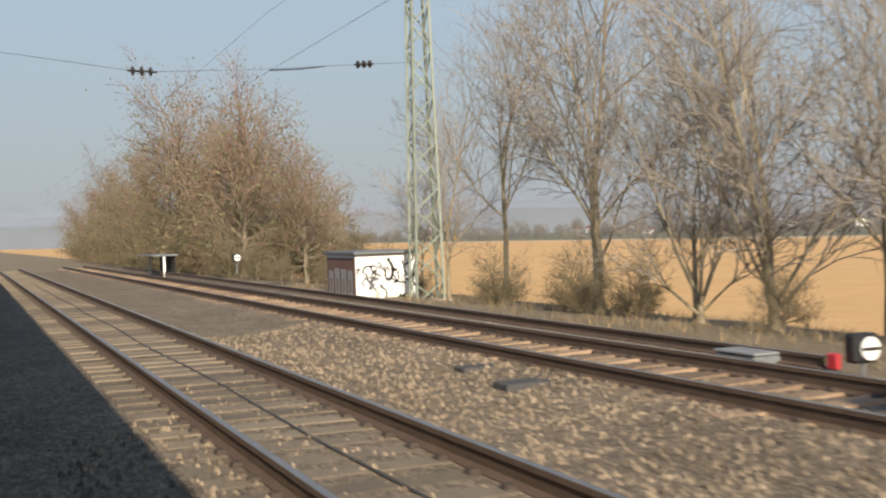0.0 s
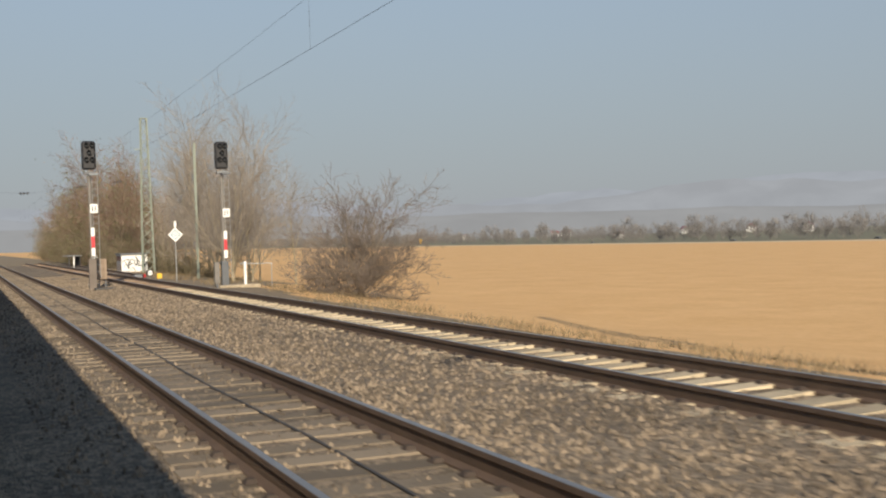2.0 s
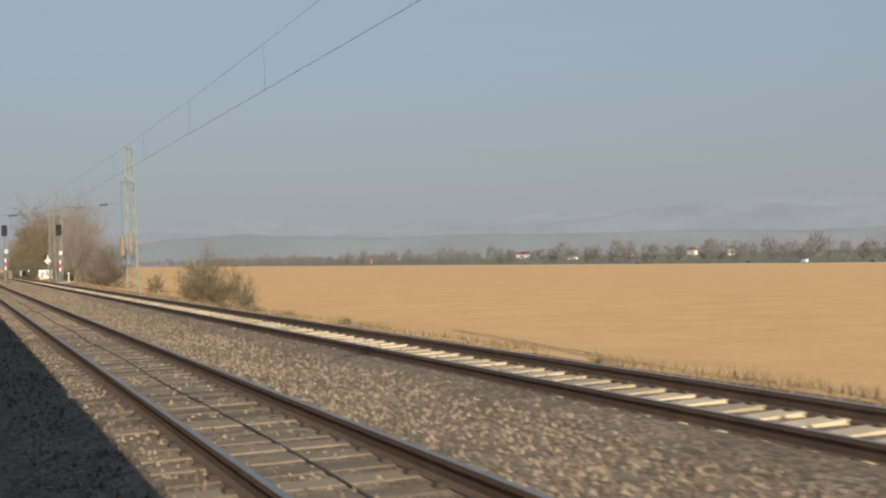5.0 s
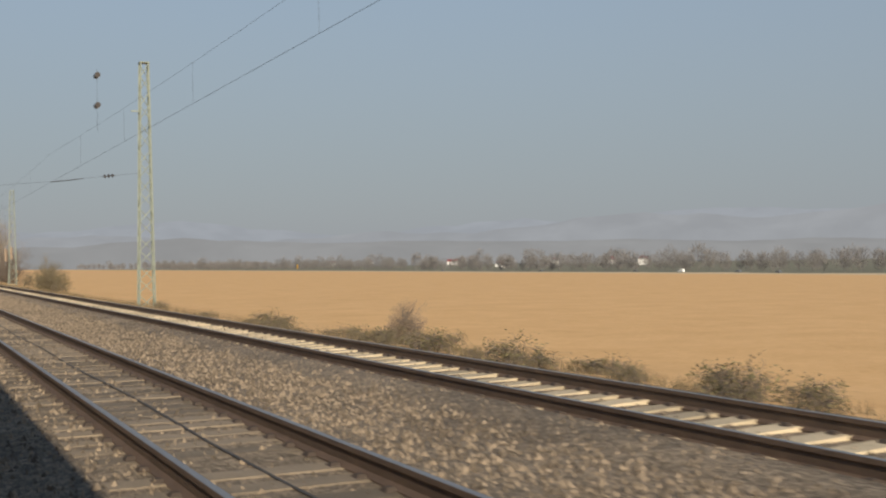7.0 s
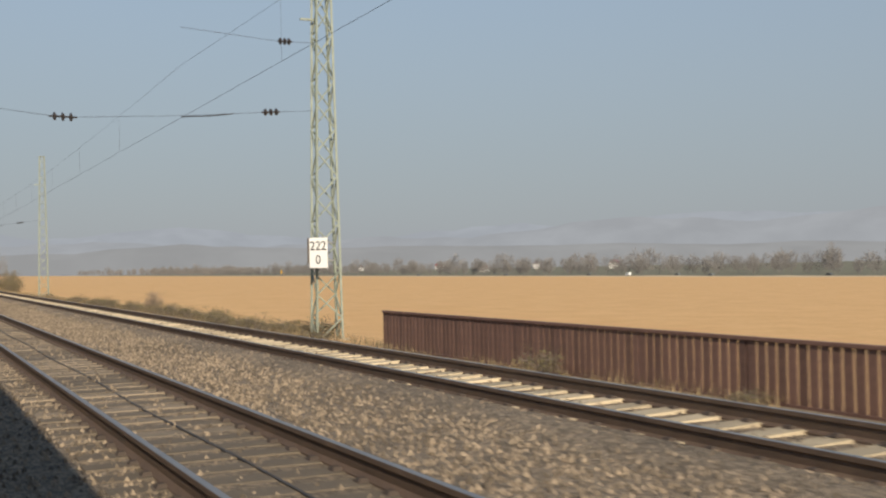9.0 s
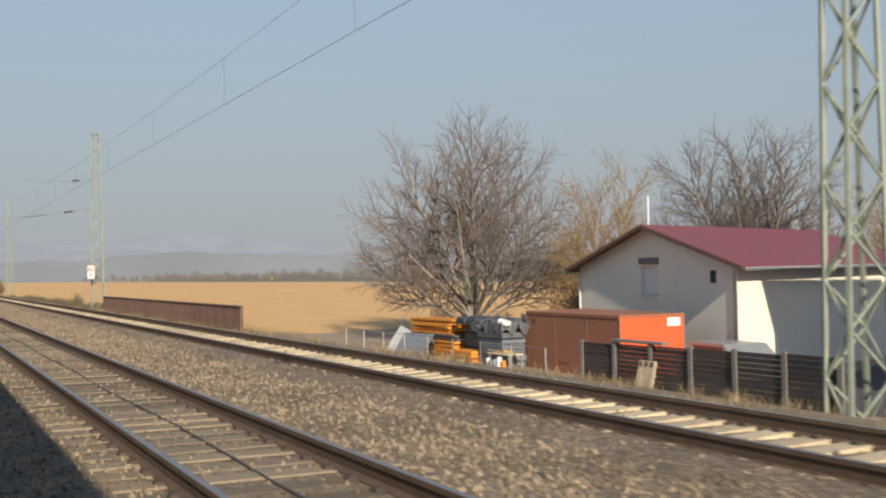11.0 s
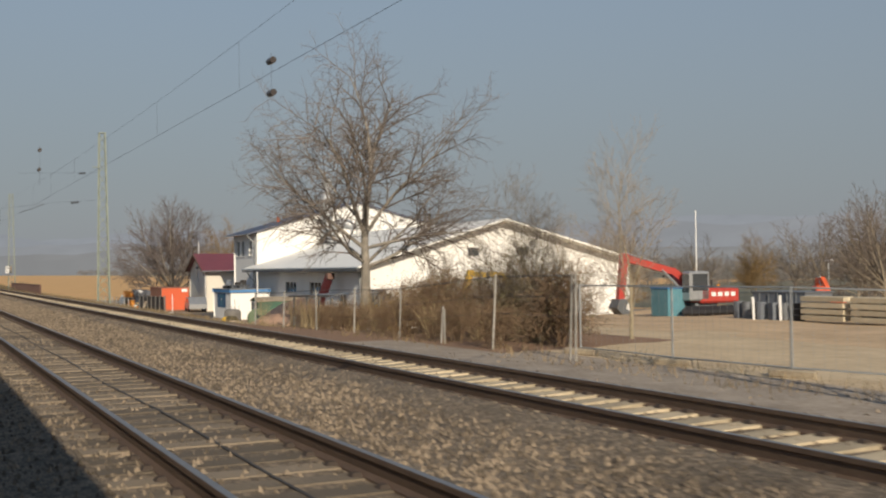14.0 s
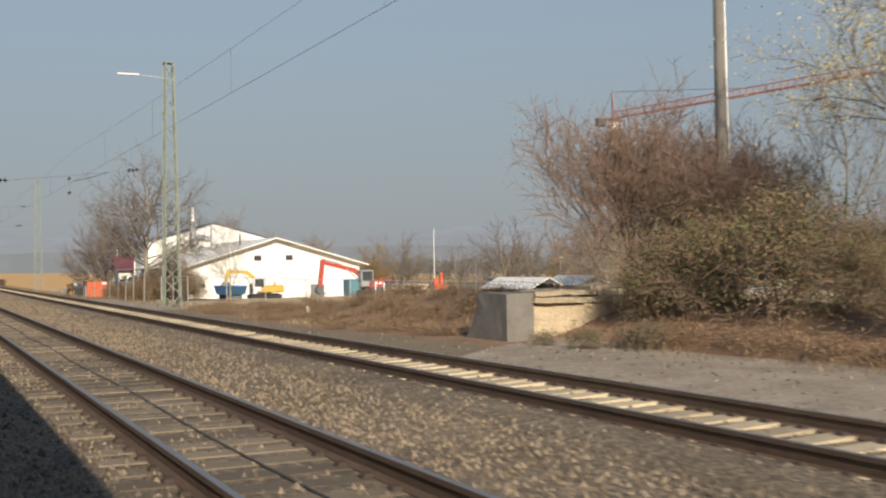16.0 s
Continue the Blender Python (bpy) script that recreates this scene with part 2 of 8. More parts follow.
M_MURAL = mat("dark_blue_mural", (0.055, 0.16, 0.29), 0.6, scale=1.6, col2=(0.022, 0.075, 0.15), patch=0.5)
M_GLASS = mat("dark_window", (0.055, 0.06, 0.065), 0.06, var=0.2, scale=1)
M_FRAME = mat("white_frame", (0.75, 0.74, 0.72), 0.5, var=0.06)
M_WOODTRIM = mat("brown_trim", (0.16, 0.09, 0.06), 0.7, var=0.3, scale=5)
M_GREEN = mat("green_sheet", (0.05, 0.125, 0.08), 0.55, var=0.25, scale=2)
M_RUST = mat("rust_red_container", (0.335, 0.125, 0.078), 0.75, scale=0.7, bump=0.2, bscale=20, col2=(0.26, 0.125, 0.07), patch=0.3)
M_ORANGE = mat("orange_tarp", (0.62, 0.10, 0.03), 0.6, var=0.15, scale=2)
M_YELLOW = mat("orange_board", (0.66, 0.27, 0.035), 0.7, var=0.25, scale=4, rnd=0.4)
M_GREYM = mat("grey_metal", (0.16, 0.17, 0.18), 0.55, 0.2, var=0.35, scale=3, rnd=0.6)
M_WHITE = mat("white_paint", (0.78, 0.77, 0.74), 0.6, var=0.08, scale=2)
M_RED = mat("red_paint", (0.52, 0.035, 0.045), 0.5, var=0.15, scale=2)
M_SIGBASE = mat("grey_brown_steel", (0.17, 0.14, 0.115), 0.75, var=0.35, scale=2)
M_CREAM = mat("cream_old_concrete", (0.64, 0.53, 0.36), 0.9, scale=1.4, bump=0.5, bscale=14, col2=(0.34, 0.27, 0.18))
M_PALESTONE = mat("pale_stone", (0.44, 0.37, 0.29), 0.9, var=0.4, scale=3, rnd=0.9, col2=(0.26, 0.20, 0.15))
M_DKRED = mat("worn_dark_red", (0.085, 0.016, 0.018), 0.6, var=0.4, scale=3)
M_TANKG = mat("olive_green_drum", (0.15, 0.20, 0.11), 0.6, var=0.3, scale=2)
M_BLACK = mat("black_plastic", (0.018, 0.018, 0.02), 0.6, var=0.3, scale=3)
M_DKFENCE = mat("dark_fence_board", (0.045, 0.04, 0.037), 0.85, var=0.4, scale=3, rnd=0.5)
M_GREYPOST = mat("grey_post", (0.20, 0.185, 0.165), 0.85, var=0.3, scale=3)
M_PALEPOST = mat("pale_weathered_post", (0.33, 0.31, 0.275), 0.8, var=0.4, scale=3, rnd=0.3)
M_PLANK = mat("pale_timber", (0.58, 0.49, 0.34), 0.85, var=0.25, scale=2, rnd=0.4)
M_SAND = mat("sand_heap", (0.60, 0.385, 0.26), 0.95, scale=1.2, bump=0.6, bscale=15, col2=(0.43, 0.265, 0.175))
M_CONC = mat("old_concrete", (0.54, 0.45, 0.31), 0.9, scale=1.2, bump=0.5, bscale=14, col2=(0.20, 0.16, 0.12))
M_DIGGER = mat("digger_yellow", (0.60, 0.36, 0.03), 0.5, var=0.2, scale=2)
M_REDX = mat("excavator_red", (0.44, 0.05, 0.035), 0.5, var=0.2, scale=2)
# haze is mixed into the red, which turns it paler and duller
M_CRANE = mat("hazed_crane_red", (0.38, 0.175, 0.15), 0.6, var=0.2, scale=2)
M_SIGNY = mat("sign_yellow", (0.75, 0.46, 0.04), 0.6, var=0.1)
M_TRAIN = mat("train_paint", (0.50, 0.50, 0.50), 0.4, var=0.06)
M_ROAD = mat("road", (0.17, 0.16, 0.10), 0.9, scale=0.2)
M_GABION = mat("tan_board", (0.30, 0.225, 0.16), 0.85, var=0.25, scale=3, rnd=0.3)
M_BROWNW = mat("brown_railing", (0.18, 0.10, 0.075), 0.7, var=0.35, scale=3, rnd=0.3)
M_TEALBOX = mat("teal_sheet", (0.10, 0.25, 0.30), 0.6, var=0.3, scale=2)


# ---- the plan ----
SIZE = 0.8523                       # metres in a plan unit, for heights and for things


def site(p):
    """Plan coordinates to metres. The plan was drawn on slanted axes; its lengthwise axis is stretched and squared here."""
    p = np.asarray(p, float)
    x, y, z = p[..., 0], p[..., 1], p[..., 2]
    q = y - 1.19 * x
    u = np.clip((-95.0 - q) / 40.0, 0, 1)
    along = 1.3646 * np.maximum(q, -95.0) - 40.0 * (1.3646 * u - 0.0389 * u * u) + 1.2868 * np.minimum(q + 135.0, 0)
    return np.stack([x, along + (2.2364 - 0.0751 * u) * x, z * SIZE], -1)


def place(m):
    """A pose of the plan as a pose on the site."""
    return Matrix.Translation(Vector(site(m.translation))) @ m.to_3x3().to_4x4()


PLAN = {}                           # things whose parts are drawn straight in plan coordinates, and their origins


def on_site(co, parent):
    """Points of a part, as its mesh holds them."""
    root = parent
    while root and root.parent:
        root = root.parent
    if root is None:
        return site(co)
    if root.name in PLAN:
        o = PLAN[root.name]
        return site(np.asarray(co, float) + o) - site(o)
    return co


# ---- building blocks ----
def part(name, bm, material, parent=None, label="", smooth=False):
    """Links a bmesh as one mesh object under a thing or a part."""
    me = bpy.data.meshes.new(name)
    co = on_site([v.co[:] for v in bm.verts], parent)
    for v, c in zip(bm.verts, co):
        v.co = c
    bm.to_mesh(me)
    bm.free()
    if smooth:
        me.polygons.foreach_set("use_smooth", [True] * len(me.polygons))
    me.materials.append(material)
    ob = new(name, me)
    if parent:
        ob.parent = parent
    if label:
        ob["label"] = label
    return ob


def thing(name, m, label, category, group="", kind="", plan=None, metres=False):
    """An Empty at the thing's base, m in plan coordinates, or in metres. plan: its parts are drawn in plan coordinates."""
    ob = new(name)
    ob.empty_display_size = 0.2
    if metres:
        ob.matrix_world = m
    elif plan or (plan is None and m.translation.y == 0):
        PLAN[ob.name] = np.array(m.translation)
        ob.matrix_world = place(m)
    else:
        ob.matrix_world = place(m) @ Matrix.Scale(SIZE, 4)
    return tagged(ob, label, category, group, kind)


def raw(name, verts, faces, material, parent=None, label="", smooth=False, metres=False):
    me = bpy.data.meshes.new(name)
    verts = np.array([tuple(v) for v in verts], float)
    me.from_pydata(verts if metres else on_site(verts, parent), [], [tuple(f) for f in faces])
    me.update()
    if smooth:
        me.polygons.foreach_set("use_smooth", [True] * len(me.polygons))
    me.materials.append(material)
    ob = new(name, me)
    if parent:
        ob.parent = parent
    if label:
        ob["label"] = label
    return ob


def box(bm, x0, x1, y0, y1, z0, z1, bevel=0.0, m=None):
    got = bmesh.ops.create_cube(bm, size=1.0)["verts"]
    t = Matrix.Translation(((x0 + x1) / 2, (y0 + y1) / 2, (z0 + z1) / 2)) @ Matrix.Diagonal((abs(x1 - x0), abs(y1 - y0), abs(z1 - z0), 1))
    bmesh.ops.transform(bm, matrix=t, verts=got)
    if bevel:
        es = list({e for v in got for e in v.link_edges})
        got = [v for v in bmesh.ops.bevel(bm, geom=es, offset=bevel, segments=1, affect="EDGES")["verts"]]
    if m is not None:
        bmesh.ops.transform(bm, matrix=m, verts=got)
    return got


def bx(*a, bevel=0.0, m=None):
    bm = bmesh.new()
    box(bm, *a, bevel=bevel, m=m)
    return bm


def tube(bm, a, b, r0, r1=None, n=8, cap=True):
    a, b = Vector(a), Vector(b)
    r1 = r0 if r1 is None else r1
    d = b - a
    rot = d.to_track_quat("Z", "Y").to_matrix().to_4x4()
    m = Matrix.Translation((a + b) / 2) @ rot
    bmesh.ops.create_cone(bm, cap_ends=cap, segments=n, radius1=r0, radius2=r1, depth=d.length, matrix=m)


def tb(*a, **k):
    bm = bmesh.new()
    tube(bm, *a, **k)
    return bm


def prism(bm, poly, h0, h1):
    """Upright prism over a plan polygon."""
    lo = [bm.verts.new((x, y, h0)) for x, y in poly]
    hi = [bm.verts.new((x, y, h1)) for x, y in poly]
    n = len(poly)
    for i in range(n):
        bm.faces.new((lo[i], lo[(i + 1) % n], hi[(i + 1) % n], hi[i]))
    bm.faces.new(hi)
    bm.faces.new(lo[::-1])
    bmesh.ops.recalc_face_normals(bm, faces=bm.faces)


def solid(bm, pts, thick, normal=None):
    """A slab: a flat polygon of points, thickened along its normal (downwards by default)."""
    p = [Vector(q) for q in pts]
    nrm = (p[1] - p[0]).cross(p[2] - p[0]).normalized() if normal is None else Vector(normal)
    a = [bm.verts.new(q) for q in p]
    b = [bm.verts.new(q - nrm * thick) for q in p]
    n = len(p)
    bm.faces.new(a)
    bm.faces.new(b[::-1])
    for i in range(n):
        bm.faces.new((a[i], b[i], b[(i + 1) % n], a[(i + 1) % n]))
    bmesh.ops.recalc_face_normals(bm, faces=bm.faces)


# ---- ground ----
def lerp_tab(tab, x):
    if x <= tab[0][0]:
        return tab[0][1]
    for (a, p), (b, q) in zip(tab, tab[1:]):
        if x <= b:
            return p + (q - p) * (x - a) / (b - a)
    return tab[-1][1]


FIELD_P = ((-5, -0.95), (10.8, -0.75), (13, -0.95), (16, -1.5), (22, -2.15), (60, -2.6), (150, -4.0), (400, -8.0), (900, -9.0), (4800, -9.0))
WOOD_P = ((-5, -0.95), (9.6, -0.42), (13, -0.5), (17, -1.0), (24, -2.0), (60, -2.6), (150, -4.0), (400, -8.0), (900, -9.0), (4800, -9.0))
YARD_P = ((-5, -0.95), (10.8, -0.75), (13.2, -0.95), (15, -1.4), (18, -2.3), (22, -2.85), (27, -3.0), (60, -3.1), (150, -4.0), (400, -8.0), (900, -9.0), (4800, -9.0))
SITE_P = ((-5, -0.95), (10.8, -0.55), (14, -0.75), (25, -1.3), (45, -1.9), (150, -3.0), (400, -6.0), (900, -8.0), (4800, -9.0))


def ground_z(x, y):
    f = lerp_tab(FIELD_P, x)
    if y > -30:
        k = min(1, (y + 30) / 25)
        f += (lerp_tab(WOOD_P, x) - f) * k
    if -266 < y < -192:
        k = min(1, (-192 - y) / 10, (y + 266) / 8)
        f += (lerp_tab(YARD_P, x) - f) * k
    if y < -262:
        k = min(1, (-262 - y) / 16)
        f += (lerp_tab(SITE_P, x) - f) * k
    if y < -318:                                     # higher ground round the ramp and the mound
        f += 0.25 * min(1, (-318 - y) / 6) * max(0, min(1, (26 - x) / 8)) * min(1, max(0, (x - 10.8) / 1.5))
    if y < -296:
        f += 0.35 * math.exp(-((x - 16.2) / 1.5) ** 2) * min(1, (-296 - y) / 4)
        f += 1.35 * math.exp(-((x - 18.6) / 2.5) ** 2) * max(0, min(1, (-309.5 - y) / 4))
    if x > 11.5:
        f += 0.10 * noise.noise((x * 0.35, y * 0.35, 0)) * min(1, (x - 11.5) / 3) + 0.25 * noise.noise((x * 0.03, y * 0.03, 3)) * min(1, (x - 11.5) / 20)
    return f


def zone(x, y):
    """0 field, 1 verge, 2 yard, 3 asphalt, 4 bare site, 5 green strip and road far off, 6 litter, 7 gravel, 8 churned soil"""
    if x < 5:
        return 1
    if x > 385 and y > -330:
        return 5
    if 352 < x and y > -330:
        return 4
    if x > 62 and -268 <= y < min(-235 + 0.65 * x, -192):
        return 5
    if y < -268:
        if y < -299 and x < 34:
            cut = (12.0 if y > -328 else 14.6) + 0.8 * noise.noise((y * 0.3, 0, 4))
            return (1 if y > -327 else 7) if x < cut else 6 if x < 24 else 4
        if y > -285.5 and x < 24:
            return 7 if y < -281 and x < 13.2 + 0.8 * noise.noise((y * 0.4, 0, 6)) else 6
        if 27.5 + 2.5 * noise.noise((y * 0.15, x * 0.1, 2)) < x < 62:
            return 8
        return 7 if x < 15.0 else 4 if x < 140 else 5
    if y < -196 and 10 < x < 60:
        if x < 14.5:
            return 1
        # paler dirt replaces asphalt before the house, added to bounce light onto its gable
        return 3 if -236 < y < -224 and x > 18 else 2
    edge = 12.5 + 0.8 * noise.noise((0, y * 0.2, 7))
    if y > -9:
        edge += 7.0 * min(1, (y + 9) / 8)
    return 1 if x < edge else 0


gx = [-4800, -1500, -400, -100, -30, -8, -5, 0, 5, 8.5, 9.6, 10.2, 10.8, 11.4, 12, 12.6, 13.2, 13.8, 14.4, 15, 15.8, 16.6, 17.5, 18.5, 20, 21.5, 23, 25, 27, 29, 31, 34, 37, 40, 44, 48, 53, 58, 64, 70, 80, 90, 105, 120, 140, 165, 195, 230, 270, 320, 385, 400, 500, 700, 1000, 1600, 2600, 4800]
gx = sorted(set(gx) | set(range(60, 320, 5)))
gy = [-4800, -2000, -1000, -700, -560, -480, -430, -400] + [-385 + 2.5 * i for i in range(int(455 / 2.5))] + [70, 80, 95, 115, 140, 180, 240, 330, 450, 650, 1000, 1600, 2600, 4800]
verts = [(x, y, ground_z(x, y)) for y in gy for x in gx]
nx = len(gx)
faces = [(j * nx + i, j * nx + i + 1, (j + 1) * nx + i + 1, (j + 1) * nx + i) for j in range(len(gy) - 1) for i in range(nx - 1)]
ground = raw("ground", verts, faces, M_FIELD, smooth=True)
for m in (M_VERGE, M_YARD, M_ASPH, M_SITE, M_ROAD, M_LITTER, M_GRAVEL, M_SOIL):
    ground.data.materials.append(m)
for p, f in zip(ground.data.polygons, faces):
    p.material_index = zone((verts[f[0]][0] + verts[f[2]][0]) / 2, (verts[f[0]][1] + verts[f[2]][1]) / 2)
tagged(ground, "bare ochre field, dirt verge and yard ground", "ground", kind="structure")

# ballast bed with its shoulders, one strip under three tracks
Y0, Y1 = -378.0, 62.0
bed = ((-4.6, -0.95), (-3.4, -0.2), (-1.2, -0.19), (0.9, -0.26), (1.5, -0.2), (4.1, -0.2), (4.9, -0.27), (5.8, -0.24), (6.15, -0.165), (6.62, -0.165), (6.7, -0.21), (8.4, -0.21), (8.5, -0.165), (8.95, -0.165), (9.5, -0.25), (10.3, -0.55), (11.2, -0.85))
bv, bf = [], []
ny = 221
for j in range(ny):
    y = Y0 + (Y1 - Y0) * j / (ny - 1)
    for x, z in bed:
        bv.append((x + 0.05 * noise.noise((x, y * 0.7, 5)), y, z + 0.012 * noise.noise((x * 1.3, y * 0.9, 1)) - (0.12 if x > 11 else 0) - 0.03 + (0.03 if y < -60 and 6.0 < x < 6.65 else 0)))
nb = len(bed)
for j in range(ny - 1):
    for i in range(nb - 1):
        bf.append((j * nb + i, j * nb + i + 1, (j + 1) * nb + i + 1, (j + 1) * nb + i))
ballast = tagged(raw("ballast_bed", bv, bf, M_BALLAST, smooth=True), "brown grey stone ballast bed under the tracks", "ballast", kind="structure")


def scatter_stones(name, bands, material, seed, parent, size):
    """Loose broken stones, one joined mesh; bands of x0, x1, z, stones a square metre."""
    rng = np.random.default_rng(seed)
    base = np.array([(1, 0, -0.4), (-1, 0, -0.4), (0, 1, -0.4), (0, -1, -0.4), (0, 0, 1)], float)
    fc = np.array([(0, 2, 4), (2, 1, 4), (1, 3, 4), (3, 0, 4)])
    vs, fs, k = [], [], 0
    for x0, x1, z, dens, ya, yb in bands:
        n = int((x1 - x0) * (yb - ya) * dens)
        px, py = rng.uniform(x0, x1, n), rng.uniform(ya, yb, n)
        if z is None:                                # lying on the open ground
            pz = np.array([ground_z(a, b) for a, b in zip(px, py)])
        else:                                        # lying on the ballast bed
            pz = np.interp(px, [q[0] for q in bed], [q[1] for q in bed]) - 0.022
        pos = site(np.stack([px, py, pz], -1)) + rng.normal(0, 0.008, (n, 1)) * (0, 0, 1)
        sc = rng.uniform(0.6, 1.5, (n, 1, 1)) * size * rng.uniform(0.6, 1.3, (n, 1, 3))
        a = rng.uniform(0, 6.3, n)
        v = base[None] * sc + rng.normal(0, size * 0.22, (n, 5, 3))
        c, s = np.cos(a)[:, None], np.sin(a)[:, None]
        v = np.stack([v[..., 0] * c - v[..., 1] * s, v[..., 0] * s + v[..., 1] * c, v[..., 2]], -1) + pos[:, None]
        vs.append(v.reshape(-1, 3))
        fs.append((fc[None] + (k + 5 * np.arange(n))[:, None, None]).reshape(-1, 3))
        k += 5 * n
    me = bpy.data.meshes.new(name)
    me.from_pydata(np.concatenate(vs), [], np.concatenate(fs))
    me.materials.append(material)
    ob = new(name, me)
    ob.parent = parent
    return tagged(ob, kind="stuff")


scatter_stones("ballast_stones", ((3.7, 6.6, 0, 175, -350, 14), (0.6, 1.9, 0, 80, -348, 8), (2.2, 3.3, 0, 26, -348, 10), (7.0, 8.1, 0, 34, -350, 20), (8.5, 10.2, 0, 60, -350, 22)), M_STONE, 3, ballast, 0.026)
scatter_stones("loose_stones", ((10.2, 14.8, None, 9, -346, -326), (10.2, 12.0, None, 5, -326, -296), (11.5, 15.0, None, 5, -298, -284)), M_STONE, 13, ground, 0.032)

# ---- tracks ----
TRACK_Y = (-490.0, 95.0)
RAIL_PROFILE = ((-0.036, 0), (0.036, 0), (0.037, -0.04), (0.016, -0.058), (0.013, -0.15), (0.075, -0.178), (0.075, -0.20), (-0.075, -0.20), (-0.075, -0.178), (-0.013, -0.15), (-0.016, -0.058), (-0.037, -0.04))


def rail(parent, pts, name="rail"):
    """A rail swept along plan points, with a worn head as a part."""
    bm, hd = bmesh.new(), bmesh.new()
    rings = []
    for x, y, z in pts:
        rings.append([bm.verts.new((x + a, y, z + b)) for a, b in RAIL_PROFILE])
    n = len(RAIL_PROFILE)
    for r, q in zip(rings, rings[1:]):
        for i in range(n):
            bm.faces.new((r[i], r[(i + 1) % n], q[(i + 1) % n], q[i]))
    bmesh.ops.recalc_face_normals(bm, faces=bm.faces)
    ob = part(name, bm, M_RAIL, parent)
    for (x0, y0, z0), (x1, y1, z1) in zip(pts, pts[1:]):
        solid(hd, ((x0 - 0.03, y0, z0 + 0.004), (x0 + 0.03, y0, z0 + 0.004), (x1 + 0.03, y1, z1 + 0.004), (x1 - 0.03, y1, z1 + 0.004)), 0.004, (0, 0, 1))
    part("rail_head", hd, M_RAILTOP, ob, "worn shiny top of the rail")
    return ob


def sleeper_mesh(length, width, high, dip=0.03):
    bm = bmesh.new()
    got = box(bm, -length / 2, length / 2, -width / 2, width / 2, -high, 0)
    for v in got:                                     # sloped flanks, dipped middle
        if v.co.z > -0.01:
            v.co.y *= 0.84
            v.co.x *= 0.985
    me = bpy.data.meshes.new("sleeper")
    bmesh.ops.subdivide_edges(bm, edges=[e for e in bm.edges if abs(e.verts[0].co.x - e.verts[1].co.x) > 1], cuts=3)
    for v in bm.verts:
        if abs(v.co.x) < 0.1 and v.co.z > -0.01:
            v.co.z -= dip
    bm.to_mesh(me)
    bm.free()
    return me


def track(xc, label, mesh, material, spans, single, top=-0.14, rust_from=None):
    """spans: (from, to, spacing); single: the stretch whose sleepers are single parts."""
    t = thing("railway_track", pose(xc, 0, 0), label, "railway track", metres=True)
    for s in (-0.75, 0.75):
        rail(t, ((s, TRACK_Y[0], 0), (s, TRACK_Y[1], 0)))
    mesh.materials.append(material)
    rng = random.Random(int(xc * 10))
    co = np.array([v.co[:] for v in mesh.vertices])
    fc = [list(p.vertices) for p in mesh.polygons]
    vs, fs, count = [], [], 0
    for a, b, step in spans:
        for i in range(int((b - a) / step)):
            y = a + i * step + rng.uniform(-0.02, 0.02)
            dz = rng.uniform(-0.008, 0.008)
            if single[0] <= y <= single[1] and count < 300:
                count += 1
                o = new("sleeper", mesh)
                o.parent = t
                o.location = (rng.uniform(-0.02, 0.02), y, top + dz)
            else:
                k = len(vs) * len(co)
                vs.append(co + (rng.uniform(-0.02, 0.02), y, top + dz))
                fs += [[q + k for q in f] for f in fc]
    ob = raw("sleeper_rest", np.concatenate(vs), fs, material, t)
    if rust_from is not None:
        ob.data.materials.append(M_RUSTSLEEPER)
        for p in ob.data.polygons:
            p.material_index = 1 if p.center.y > rust_from else 0
    tagged(ob, kind="stuff")
    clip = np.array([(-0.055, -0.07, 0), (0.055, -0.07, 0), (0.055, 0.07, 0), (-0.055, 0.07, 0), (-0.03, -0.045, 0.035), (0.03, -0.045, 0.035), (0.03, 0.045, 0.035), (-0.03, 0.045, 0.035)])
    quad = [(0, 1, 5, 4), (1, 2, 6, 5), (2, 3, 7, 6), (3, 0, 4, 7), (4, 5, 6, 7)]
    vs, fs = [], []
    for a, b, step in spans:
        for i in range(int((b - a) / step)):
            for x in (-0.86, -0.64, 0.64, 0.86):
                fs += [[q + 8 * len(vs) for q in f] for f in quad]
                vs.append(clip + (x, a + i * step, top))
    tagged(raw("rail_clip", np.concatenate(vs), fs, M_CLIP, t, "dark steel clips holding the rails"), kind="stuff")
    return t


# masts
MAST_X = 13.15
MAST_Y = (18.6, -43.0, -104.6, -170.3, -230.8, -296.2)


def strut(bm, a, b, w):
    a, b = Vector(a), Vector(b)
    d = b - a
    m = Matrix.Translation((a + b) / 2) @ d.to_track_quat("Z", "Y").to_matrix().to_4x4() @ Matrix.Diagonal((w, w, d.length, 1))
    bmesh.ops.create_cube(bm, size=1.0, matrix=m)


